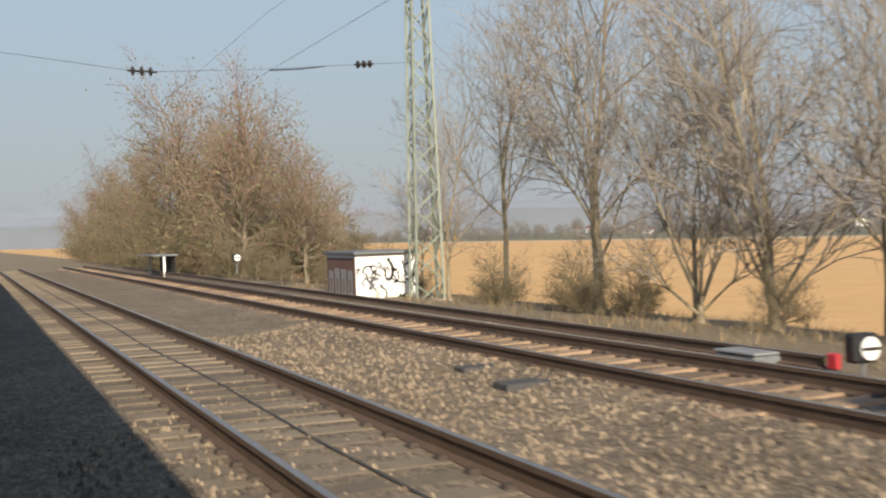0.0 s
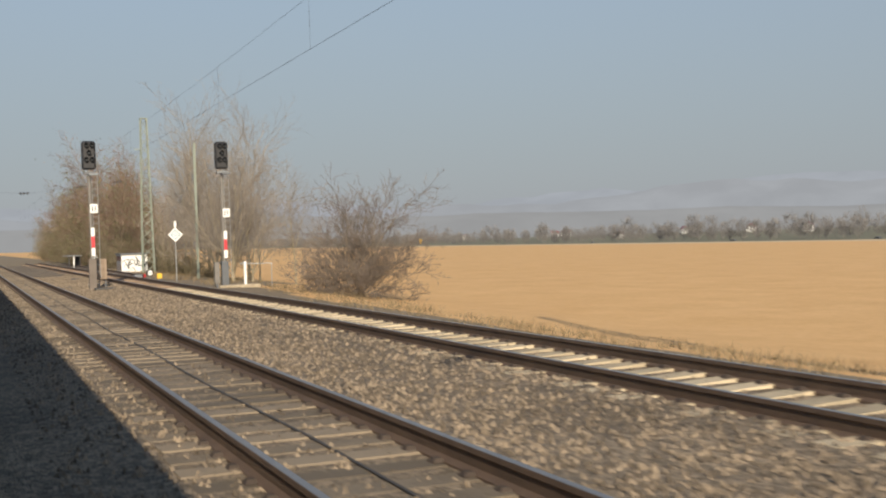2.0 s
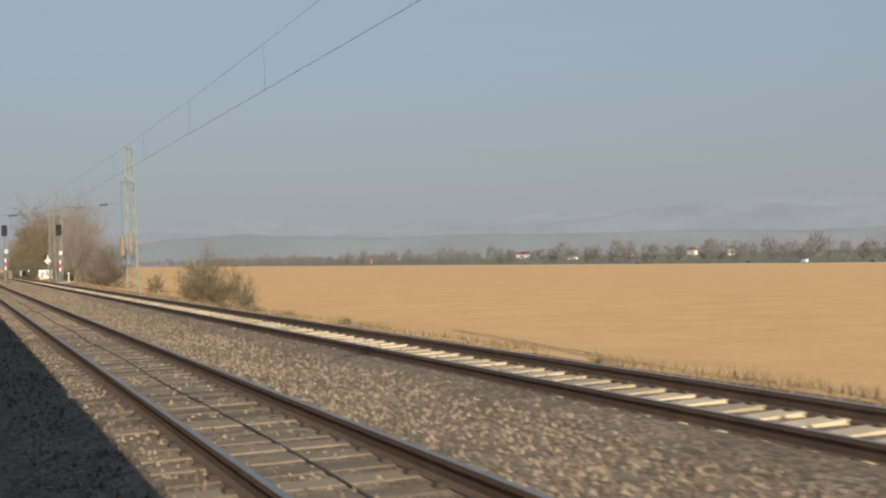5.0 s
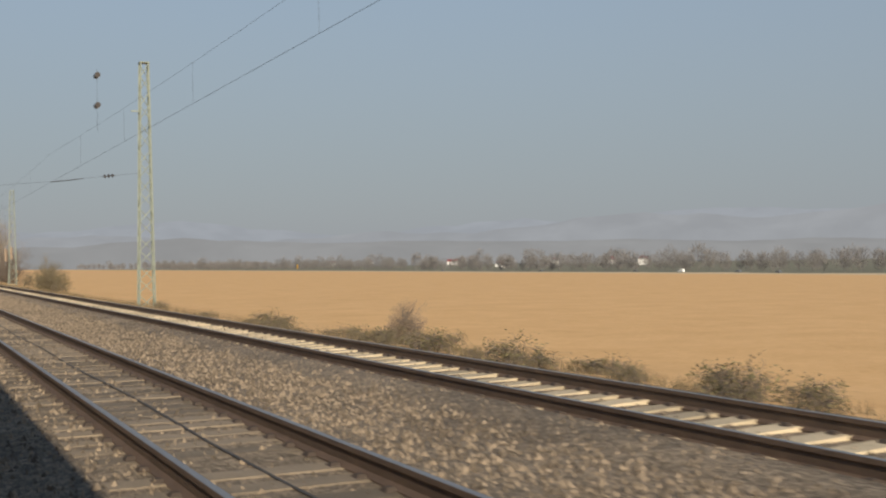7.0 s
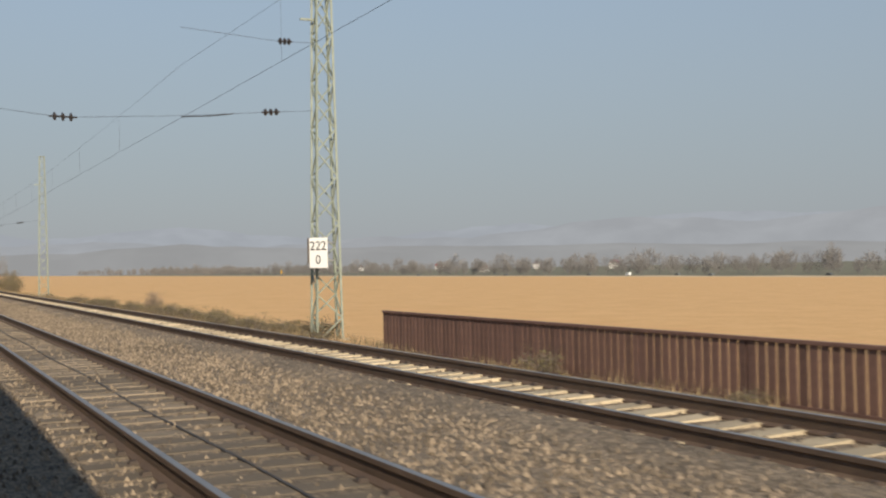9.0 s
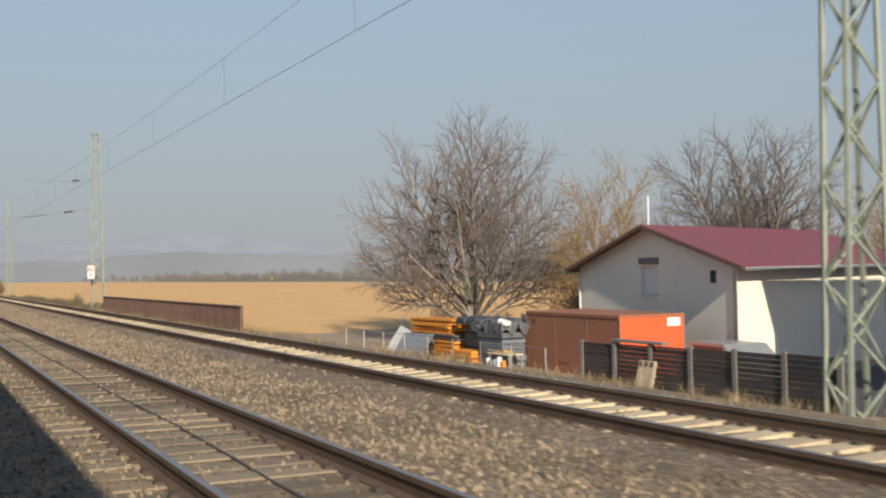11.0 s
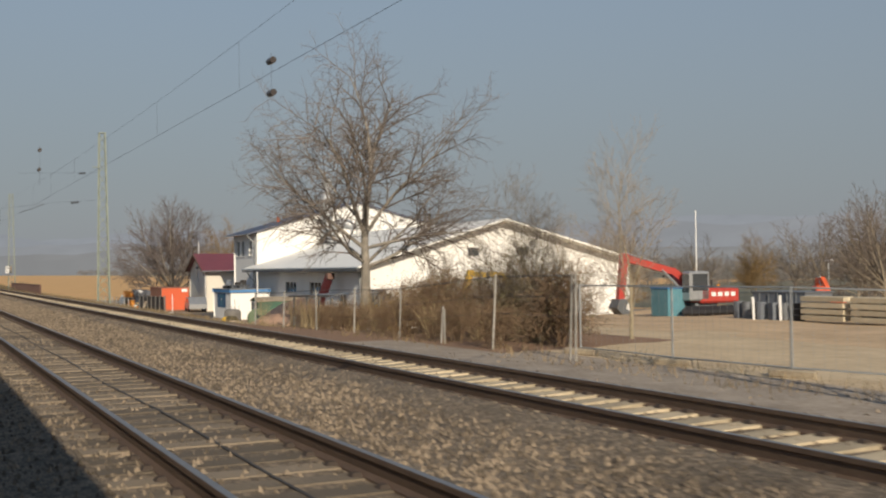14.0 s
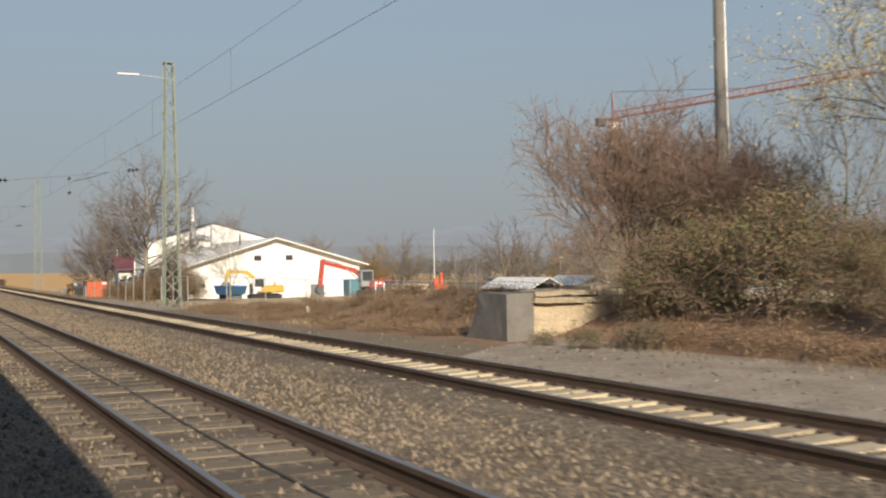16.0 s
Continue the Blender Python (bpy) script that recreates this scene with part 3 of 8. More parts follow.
def lattice_mast(x, y, top, label, base_w=0.54, top_w=0.27, extra=""):
    z0 = ground_z(x, y) - 0.15
    t = thing("catenary_mast", pose(x, y, z0), label, "catenary mast", "catenary masts along the line")
    h = top - z0
    wx = lambda z: (base_w + (top_w - base_w) * z / h)
    wy = lambda z: (base_w * 0.62 + (top_w - base_w * 0.62) * z / h)
    for sx in (-1, 1):
        for sy in (-1, 1):
            bm = bmesh.new()
            strut(bm, (sx * wx(0), sy * wy(0), 0), (sx * wx(h), sy * wy(h), h), 0.085)
            part("leg", bm, M_MAST, t)
    n = 17
    for k in range(n):
        za, zb = h * k / n, h * (k + 1) / n
        for sy in (-1, 1):
            s = 1 if (k + (sy > 0)) % 2 else -1
            bm = bmesh.new()
            strut(bm, (s * wx(za), sy * wy(za), za), (-s * wx(zb), sy * wy(zb), zb), 0.05)
            part("brace", bm, M_MAST, t)
        for sx in (-1, 1):
            s = 1 if (k + (sx > 0)) % 2 else -1
            bm = bmesh.new()
            strut(bm, (sx * wx(za), s * wy(za), za), (sx * wx(zb), -s * wy(zb), zb), 0.05)
            part("brace", bm, M_MAST, t)
    bm = bmesh.new()
    box(bm, -base_w - 0.25, base_w + 0.25, -base_w * 0.62 - 0.25, base_w * 0.62 + 0.25, -0.3, 0.12, bevel=0.04)
    part("foundation", bm, M_CONC, t, "weathered concrete foot of the mast")
    bm = bmesh.new()
    box(bm, -top_w - 0.06, top_w + 0.06, -top_w - 0.06, top_w + 0.06, h - 0.02, h + 0.05)
    part("top_plate", bm, M_MAST, t)
    part("bracket", bx(-0.9, -top_w, -0.04, 0.04, h * 0.80, h * 0.80 + 0.08), M_MAST, t)
    return t, z0


def swept(bm, pts, radii, n=6):
    """One connected tube through points, its radius given point by point."""
    pts = [Vector(p) for p in pts]
    rings = []
    for i, p in enumerate(pts):
        d = (pts[min(i + 1, len(pts) - 1)] - pts[max(i - 1, 0)]).normalized()
        a = d.cross(Vector((0.13, 0.29, 0.95))).normalized()
        b = d.cross(a)
        rings.append([bm.verts.new(p + (a * math.cos(2 * math.pi * k / n) + b * math.sin(2 * math.pi * k / n)) * radii[i]) for k in range(n)])
    for r, q in zip(rings, rings[1:]):
        for k in range(n):
            bm.faces.new((r[k], r[(k + 1) % n], q[(k + 1) % n], q[k]))
    bm.faces.new(rings[0])
    bm.faces.new(rings[-1][::-1])
    bmesh.ops.recalc_face_normals(bm, faces=bm.faces)


def insulator(p, q):
    """Three dark sheds on a rod between two points, turned in one piece."""
    p, q = Vector(p), Vector(q)
    bm = bmesh.new()
    t, r = [0.0], [0.03]
    for k in (0.2, 0.5, 0.8):
        t += [k - 0.07, k - 0.01, k + 0.04, k + 0.09]
        r += [0.03, 0.13, 0.13, 0.03]
    swept(bm, [p.lerp(q, k) for k in t + [1.0]], r + [0.03], 10)
    return bm


def wire_mesh(bm, pts, r):
    swept(bm, pts, [r] * len(pts), 4)


def sag(a, b, drop, n=10):
    a, b = Vector(a), Vector(b)
    return [a.lerp(b, k / n) - Vector((0, 0, drop * 4 * (k / n) * (1 - k / n))) for k in range(n + 1)]
track(2.76, "worn railway track with dirty half-buried sleepers in ballast", sleeper_mesh(2.6, 0.40, 0.14, 0.0), M_OLDSLEEPER, ((-490, 95, 0.62),), (-280, -95), -0.186)
track(7.54, "railway track with rusty rails on pale concrete sleepers", sleeper_mesh(2.6, 0.38, 0.14), M_SLEEPER, ((-490, -270, 0.545), (-270, 95, 0.65)), (-452, -290), -0.165, -10)
track(-1.24, "railway track with rusty rails on concrete sleepers", sleeper_mesh(2.6, 0.28, 0.14), M_SLEEPER, ((-490, 95, 0.6),), (900, 901), -0.15)



# ---- trees ----
def grow(seed, height, trunk_r, levels, spread, first, droop=0.0, stems=1, lean=0.12, twig_r=0.007, split=0.30, up=0.35, ratio=0.62, fan=None):
    """A bare tree as two meshes' worth of data: limbs, and twigs. levels: children a branch at each level.
    fan: (width, fork, limbs, widest angle, wander) for a crown whose limbs fan out of a fork and end on a rounded outline."""
    rng = random.Random(seed)
    limbs, twigs, tips = ([], []), ([], []), []

    def ring_tube(store, pts, radii, n):
        v, f = store
        k0 = len(v)
        for i, p in enumerate(pts):
            d = (pts[min(i + 1, len(pts) - 1)] - pts[max(i - 1, 0)]).normalized()
            a = d.orthogonal().normalized()
            b = d.cross(a)
            for j in range(n):
                t = 2 * math.pi * j / n
                v.append(p + (a * math.cos(t) + b * math.sin(t)) * radii[i])
        if len(pts) == 2:                                # a last twig ends in a point
            del v[k0 + n:]
            v.append(pts[1])
            f += [(k0 + j, k0 + (j + 1) % n, k0 + n) for j in range(n)]
            return
        for i in range(len(pts) - 1):
            for j in range(n):
                q = (j + 1) % n
                f.append((k0 + i * n + j, k0 + i * n + q, k0 + (i + 1) * n + q, k0 + (i + 1) * n + j))

    def branch(p, d, length, r, level):
        n = (7, 5, 3, 3, 3, 3)[level]
        seg = (7, 5, 3, 2, 1, 1)[level]
        pts, rad = [p.copy()], [r]
        r_end = max(twig_r * 0.6, r * (0.25 if fan and level == 1 else 0.35 if level < 2 else 0.4))
        for s in range(seg):
            wob = 0.55 if fan and level == 1 else 1.0
            jit = wob * Vector((rng.gauss(0, 1), rng.gauss(0, 1), rng.gauss(0, 1))) * (lean * (0.6 if level == 0 else 1.2))
            pull = up if level else 0.25
            d = (d + jit + Vector((0, 0, pull * 0.3 - droop * level * 0.12))).normalized()
            p = p + d * (length / seg)
            pts.append(p.copy())
            rad.append(r + (r_end - r) * (s + 1) / seg)
        ring_tube(limbs if level < 2 else twigs, pts, rad, n)
        if level >= len(levels):
            tips.append(pts[-1])
            return
        kids = levels[level]
        for c in range(kids):
            t = (first if level == 0 else split) + (1 - (first if level == 0 else split)) * (c + rng.random()) / kids
            t = min(t, 0.99)
            i = min(int(t * seg), seg - 1)
            q = pts[i].lerp(pts[i + 1], t * seg - i)
            dd = (pts[i + 1] - pts[i]).normalized()
            az = c * 2.4 + rng.uniform(-0.6, 0.6) + seed
            side = (dd.orthogonal().normalized())
            side = Matrix.Rotation(az, 3, dd) @ side
            ang = spread * rng.uniform(0.75, 1.25)
            nd = (dd * math.cos(ang) + side * math.sin(ang)).normalized()
            branch(q, nd, length * ratio * rng.uniform(0.7, 1.2) * (1.15 - 0.5 * t if level == 0 else 1.0), max(twig_r, rad[i] * (0.55 if level == 0 else 0.6)), level + 1)

    if fan:
        width, fork, count, low, wander = fan
        zf = height * fork
        pts, rad, p = [], [], Vector((0, 0, -0.15))
        for k in range(7):
            pts.append(p.copy())
            rad.append(trunk_r * (1.25 if k == 0 else 1.0 - 0.45 * k / 6))
            p = p + Vector((rng.gauss(0, wander), rng.gauss(0, wander), 1)).normalized() * (zf * 1.25 + 0.15) / 6
        if fork > 0.02:
            ring_tube(limbs, pts, rad, 8)
        for c in range(count):
            u = (c + 0.5) / count
            th = radians(low) * u ** 0.62
            az = c * 2.4 + rng.uniform(-0.4, 0.4) + seed
            i = min(5, max(3 if fork > 0.28 else 2, int(5.5 - 3.2 * u)))
            q = pts[i].lerp(pts[i + 1], rng.random()) if fork > 0.02 else Vector((math.cos(az), math.sin(az), 0)) * (0.25 * u)
            reach = 1 / math.sqrt((math.sin(th) / (width * 0.5)) ** 2 + (math.cos(th) / (height - q.z)) ** 2)
            d = Vector((math.sin(th) * math.cos(az), math.sin(th) * math.sin(az), math.cos(th)))
            branch(q, d, reach * rng.uniform(0.78, 0.88), trunk_r * (0.36 if u > 0.2 else 0.5) * rng.uniform(0.8, 1.1), 1)
        return limbs, twigs, tips

    for s in range(stems):
        a = s * 2.4 + rng.random()
        tilt = 0.0 if stems == 1 else rng.uniform(0.1, 0.45)
        base = Vector((math.cos(a), math.sin(a), 0)) * (0.0 if stems == 1 else rng.uniform(0.05, 0.3))
        branch(base, Vector((math.cos(a) * tilt, math.sin(a) * tilt, 1)).normalized(), height * (0.62 if stems == 1 else rng.uniform(0.45, 0.65)), trunk_r * (1 if stems == 1 else rng.uniform(0.6, 1)), 0)
    return limbs, twigs, tips


def leaf_mesh(points, count, size, spread, seed, flat=0.4):
    rng = np.random.default_rng(seed)
    p = np.array([q[:] for q in points])
    c = p[rng.integers(0, len(p), count)] + rng.normal(0, spread, (count, 3))
    a = rng.normal(0, 1, (count, 3))
    a /= np.linalg.norm(a, axis=1, keepdims=True)
    b = np.cross(a, rng.normal(0, 1, (count, 3)))
    b /= np.linalg.norm(b, axis=1, keepdims=True)
    s = size * rng.uniform(0.5, 1.4, (count, 1))
    v = np.stack([c - a * s, c + b * s * 0.5, c + a * s, c - b * s * 0.5], 1).reshape(-1, 3)
    v[:, 2] = np.maximum(v[:, 2], 0.02)
    f = np.arange(count * 4).reshape(-1, 4)
    return v, f


def tree(name, category, label, m, data, bark, twig, leaves=None, group="", size=None):
    """size: the crown's width and the height that the thing is to have."""
    limbs, twigs, tips = data
    if size:
        a = np.array([v[:] for v in twigs[0]] or [v[:] for v in limbs[0]])
        w = np.percentile(np.hypot(a[:, 0], a[:, 1]), 97) * 2
        h = np.percentile(a[:, 2], 99.5)
        s = Vector((size[0] / w, size[0] / w, size[1] / h))
        for store in (limbs[0], twigs[0], tips):
            for i, v in enumerate(store):
                store[i] = Vector((v.x * s.x, v.y * s.y, v.z * s.z))
    t = thing(name, m, label, category, group)
    raw("trunk", limbs[0], limbs[1], bark, t, smooth=True)
    if twigs[0]:
        raw("crown", twigs[0], twigs[1], twig, t, "fine bare twigs")
    if leaves:
        for lname, count, size, sp, material, seed in leaves:
            v, f = leaf_mesh(tips, count, size, sp, seed)
            tagged(raw(lname, v, f, material, t), kind="stuff")
    return t


def put(src, x, y, s, turn, dz=0.0, label="", sz=None):
    c = copy_thing(src, place(pose(x, y, ground_z(x, y) + dz, 0, 0, turn)) @ Matrix.Diagonal((s, s, sz or s, 1)))
    if label:
        c["label"] = label
    return c


def at(x, y, dz=0.0):
    return pose(x, y, ground_z(x, y) + dz)


# row of trees at the edge of the field
ROW = "bare trees along the railway"
slim = [tree("tree", "tree", "slender bare tree with pale forked stems beside the track", at(*xy), grow(sd, h, r, (0, 13, 7, 5), 0.62, 0.25, up=0.2, lean=0.12, twig_r=0.0085, ratio=0.46, split=0.25, fan=(w, fk, n, 48, 0.05)), M_BARK2, M_TWIGP, group=ROW)
        for sd, h, w, fk, n, r, xy in ((11, 15.5, 7.5, 0.24, 7, 0.15, (15.4, 12.6)), (12, 13.5, 6.5, 0.32, 6, 0.13, (16.2, 17.6)), (13, 13.0, 5.5, 0.2, 6, 0.12, (15.2, 4.2)))]
tanbark = tree("tree", "tree", "bare tree with sunlit tan bark and forked stems", at(15.8, 7.6), grow(21, 14.5, 0.17, (0, 13, 7, 5), 0.6, 0.22, up=0.2, lean=0.15, twig_r=0.0085, ratio=0.46, split=0.25, fan=(9.0, 0.06, 8, 52, 0.05)), M_BARK2, M_TWIGP, group=ROW)
for k, (x, y, s, turn) in enumerate(((14.6, 19.2, 0.62, 40), (17.3, 14.4, 0.95, 100), (16.6, 10.2, 0.85, 200), (14.7, 8.9, 0.7, 310), (17.8, 5.8, 0.85, 20), (14.6, 1.6, 0.62, 75), (16.8, 1.0, 0.66, 160), (15.3, -1.6, 0.6, 250), (17.6, -3.4, 0.52, 330), (16.4, 23.5, 0.5, 280))):
    put((slim + [tanbark])[k % 4], x, y, s, turn)
put(tanbark, 13.9, -1.9, 0.82, 205, label="broad bare tree with sunlit tan stems forking low")

# undergrowth bushes
bush_a = tree("bush", "bush", "leafless thorny bush with dense grey brown twigs", at(15.8, -14.9), grow(31, 6.4, 0.10, (0, 13, 8, 5), 0.6, 0.12, up=0.12, lean=0.2, twig_r=0.0095, ratio=0.42, split=0.15, fan=(7.0, 0.0, 30, 80, 0.05)), M_BARK, M_TWIG, group="bushes along the verge")
bush_b = tree("bush", "bush", "small domed tree with forked stem and olive brown twigs", at(15.9, -55.0), grow(32, 3.8, 0.11, (0, 8, 6, 3), 0.7, 0.2, up=0.12, lean=0.22, twig_r=0.008, ratio=0.42, split=0.15, fan=(4.4, 0.26, 16, 88, 0.08)), M_BARK, M_TWIGD,
              (("leaves", 7000, 0.033, 0.15, M_BRAMLEAF, 5),), group="bushes along the verge")
bush_c = tree("bush", "bush", "taller olive bush with many fine leafy shoots", at(14.6, -62.2), grow(33, 4.3, 0.09, (0, 9, 6, 3), 0.6, 0.1, up=0.15, lean=0.2, twig_r=0.008, ratio=0.42, split=0.15, fan=(4.0, 0.04, 26, 74, 0.08)), M_BARK2, M_TWIGD,
              (("leaves", 9500, 0.036, 0.16, M_BRAMLEAF, 6),), group="bushes along the verge")
put(bush_c, 16.0, -52.6, 0.72, 200, sz=0.9)
put(bush_b, 15.4, -65.0, 0.62, 140, label="small leafless bush with tangled olive twigs")
put(bush_b, 15.2, -43.2, 0.6, 60)
for x, y, s, turn in ((14.2, 21.0, 0.42, 0), (13.9, 15.6, 0.5, 50), (14.1, 12.4, 0.55, 130), (14.4, 10.6, 0.45, 200), (13.9, 6.5, 0.4, 260), (14.0, 3.4, 0.38, 300), (13.6, 26.5, 0.5, 90), (12.6, 30.5, 0.5, 20), (13.2, 35.5, 0.6, 220)):
    put((bush_c, bush_b)[int(y * 10) % 2], x, y, s, turn)
shrub = put(bush_a, 19.5, -125.0, 0.29, 45, label="small leafless shrub standing alone at the field edge")

# brambles: low arching canes with a few leaves
bramble = tree("bramble", "bramble", "low bramble clump with arching canes and dull olive leaves", at(13.6, -70.5), grow(41, 1.5, 0.011, (4, 3, 2), 0.8, 0.2, droop=1.0, stems=16, up=0.1, lean=0.34, twig_r=0.005, ratio=0.7), M_TWIG, M_TWIG,
               (("leaves", 900, 0.05, 0.10, M_BRAMLEAF, 8), ("dry_leaves", 160, 0.035, 0.14, M_DRYLEAF, 9)), group="brambles along the verge")
rng = random.Random(4)
for y in [-48, -52, -59, -67, -68.5, -70, -72, -73, -74.5, -76.5, -84, -97, -107, -118] + [-122 - 0.8 * k for k in range(62)] + [-176, -183, -188, -193]:
    s = rng.uniform(0.5, 1.0) * (0.6 if y > -100 else 1.0)
    put(bramble, 12.5 + rng.uniform(-0.6, 1.3), y + rng.uniform(-0.8, 0.8), s, rng.uniform(0, 360), -0.03, sz=s * rng.uniform(0.4, 0.8))

# big dark thicket behind the hut, at the far end
thick = tree("tree", "tree", "tall ivy-clad tree in a dark thicket", at(15.5, 44), grow(51, 15.0, 0.26, (0, 14, 9, 5), 0.7, 0.04, up=0.06, lean=0.14, twig_r=0.012, ratio=0.40, split=0.22, fan=(10.5, 0.24, 18, 92, 0.04)), M_BARK, M_TWIGR,
             (("ivy", 5200, 0.10, 0.4, M_IVY, 11), ("dry_leaves", 2200, 0.07, 0.5, M_DRYLEAF, 12)), group="trees of the far thicket")
for x, y, s, turn in ((15.0, 53, 1.12, 70), (18.5, 50, 1.05, 160), (15.0, 63, 1.0, 230), (14.0, 73, 0.95, 300), (19.0, 60, 1.0, 20), (15.0, 86, 0.9, 110), (17.0, 100, 0.9, 190), (15.0, 116, 0.9, 250), (16.5, 36, 0.62, 120), (21, 44, 0.7, 15)):
    put(thick, x, y, s, turn)
for x, y, s, turn in ((13.2, 40, 0.9, 30), (12.9, 46, 1.2, 80), (12.6, 54, 1.4, 150), (12.6, 62, 1.5, 210), (18, 36, 1.0, 300), (17, 30, 0.9, 10), (15.5, 38, 1.1, 60), (15.0, 48, 1.4, 120), (14.5, 58, 1.6, 190), (17.5, 44, 1.3, 240), (13.2, 72, 1.7, 20), (13.4, 84, 1.8, 100), (13.0, 98, 1.8, 160)):
    put(bush_c, x, y, s, turn)

# trees round the yard
far_tree = tree("tree", "tree", "bare tree with a spreading crown beyond the yard", at(58, -212), grow(64, 10.5, 0.24, (0, 9, 6, 4), 0.6, 0.13, up=0.05, lean=0.11, twig_r=0.014, ratio=0.38, split=0.2, fan=(10.5, 0.2, 14, 84, 0.03)), M_BARK, M_TWIG, group="bare trees round the yard")
oak = tree("tree", "tree", "wide bare tree with a round grey crown", at(28.8, -203.9), grow(65, 14.2, 0.38, (0, 17, 12, 8), 0.66, 0.13, up=0.06, lean=0.07, twig_r=0.006, ratio=0.35, split=0.3, fan=(19.5, 0.14, 20, 68, 0.02)), M_BARK3, M_TWIGO, group="bare trees round the yard")
yellowish = tree("tree", "tree", "budding tree with dense orange brown twigs behind the house", at(33.4, -211.5), grow(62, 11.6, 0.2, (0, 15, 10, 7), 0.62, 0.2, up=0.06, lean=0.08, twig_r=0.009, ratio=0.36, split=0.2, fan=(8.4, 0.16, 22, 76, 0.03)), M_BARK, M_TWIGY, (("bud_haze", 26000, 0.045, 0.17, M_BUD, 63),), group="bare trees round the yard")
put(bush_a, 26.6, -203.0, 0.3, 15, label="sparse bare shrub at the foot of a wide tree", sz=0.42)
put(bush_a, 31.0, -204.6, 0.3, 190, label="sparse bare shrub at the foot of a wide tree", sz=0.36)
put(oak, 47, -214, 1.0, 90, label="tall bare tree behind the house")
put(yellowish, 54, -222, 1.0, 40)
put(yellowish, 60, -230, 0.95, 140)
yard_tree = tree("tree", "tree", "big bare tree with spreading drooping branches", at(18.7, -269.2), grow(68, 15.2, 0.31, (0, 13, 10, 7), 0.7, 0.28, droop=0.3, up=0.14, lean=0.17, twig_r=0.0075, ratio=0.42, split=0.2, fan=(15.6, 0.36, 12, 82, 0.05)), M_BARK3, M_TWIG, group="bare trees round the yard")
put(slim[2], 22.0, -283.6, 0.72, 30, label="young bare tree behind the site fence")
for x, y, s, turn in ((16.7, -283.4, 0.46, 200), (17.3, -282.6, 0.52, 80), (16.4, -281.8, 0.36, 310), (17.8, -283.9, 0.4, 150)):
    put(slim[2], x, y, s, turn, label="spreading bare shoots beside the site fence")
put(bush_c, 16.9, -283.0, 0.66, 100, label="ivy-grown bush beside the site fence", sz=1.0)
put(bush_c, 18.4, -279.4, 0.8, 20, sz=0.9)
put(bush_a, 19.0, -275.4, 0.37, 290, sz=0.6)
for x, y, s, turn, src in ((95, -262, 1.04, 0, far_tree), (78, -236, 0.94, 50, far_tree), (110, -250, 0.9, 100, yellowish), (57.7, -297.3, 1.05, 160, tanbark), (60.5, -299.5, 1.0, 30, tanbark), (55.5, -300.5, 0.7, 250, tanbark), (64, -297, 0.72, 300, slim[0]), (58.3, -282.5, 0.94, 90, far_tree), (64, -279, 0.81, 200, far_tree), (70, -290, 0.65, 20, slim[1]), (76, -272, 0.91, 210, far_tree), (88, -276, 1.35, 140, far_tree), (93, -279, 1.25, 60, far_tree), (90, -272, 1.2, 250, far_tree), (68, -262, 0.78, 80, far_tree), (100, -296, 0.91, 10, far_tree), (120, -310, 1.04, 300, far_tree), (130, -280, 0.9, 70, yellowish), (90, -318, 0.6, 110, slim[1]), (52, -262, 0.7, 60, yellowish), (60, -258, 0.98, 220, far_tree), (97, -271, 1.2, 15, far_tree), (103, -276, 1.3, 130, far_tree), (99, -283, 1.15, 230, far_tree), (107, -268, 1.25, 330, far_tree), (112, -279, 1.35, 75, far_tree), (118, -285, 1.3, 190, far_tree), (108, -290, 1.2, 285, far_tree), (124, -277, 1.35, 40, far_tree), (116, -294, 1.25, 120, far_tree), (128, -292, 1.4, 260, far_tree)):
    put(src, x, y, s, turn)

# hedge and bracken along the site fence, then the ivy mound at the end
hedge = tree("bush", "bush", "tangled brown hedge of dry stems and dead leaves", at(17.6, -274), grow(71, 2.8, 0.03, (7, 6, 4), 0.8, 0.08, stems=9, up=0.1, lean=0.28, twig_r=0.006), M_HEDGE, M_HEDGE,
             (("dry_leaves", 1200, 0.03, 0.25, M_DRYLEAF, 21), ("leaves", 800, 0.033, 0.3, M_BRAMLEAF, 22)), group="hedge along the yard fence")
for k, (x, y) in enumerate(((16.6, -267.8), (17.8, -270.4), (16.4, -271.8), (17.0, -276.4), (16.2, -278.2), (17.6, -279.6), (16.6, -281.2), (17.9, -282.6), (16.8, -284.2), (18.6, -276.8), (19.2, -280.5), (20.4, -272.4), (20.6, -278.5))):
    put(hedge, x, y, rng.uniform(0.85, 1.25), rng.uniform(0, 360), sz=rng.uniform(0.8, 1.25) * (1 if y < -273.5 else 0.45))
stalks = tree("bush", "bush", "stand of thin upright dry stalks", at(15.4, -275.2), grow(76, 2.4, 0.011, (3, 2), 0.35, 0.35, stems=22, up=0.5, lean=0.1, twig_r=0.004, ratio=0.5), M_STRAW, M_HEDGE,
              (("seed_heads", 160, 0.03, 0.05, M_DRYLEAF, 28),), group="dry stalks along the yard fence")
for k in range(13):
    put(stalks, 14.7 + rng.uniform(-0.5, 1.2), -265.5 - k * 1.45, rng.uniform(0.6, 1.0), rng.uniform(0, 360), -0.05, sz=rng.uniform(0.5, 0.95))
for x, y, s in ((14.9, -271.5, 0.7), (14.6, -274.2, 0.8), (14.8, -276.6, 0.75), (14.4, -279.0, 0.85), (14.7, -281.4, 0.8), (14.5, -283.8, 0.85)):
    put(hedge, x, y, s, 97 * s * x, sz=s * 0.75)
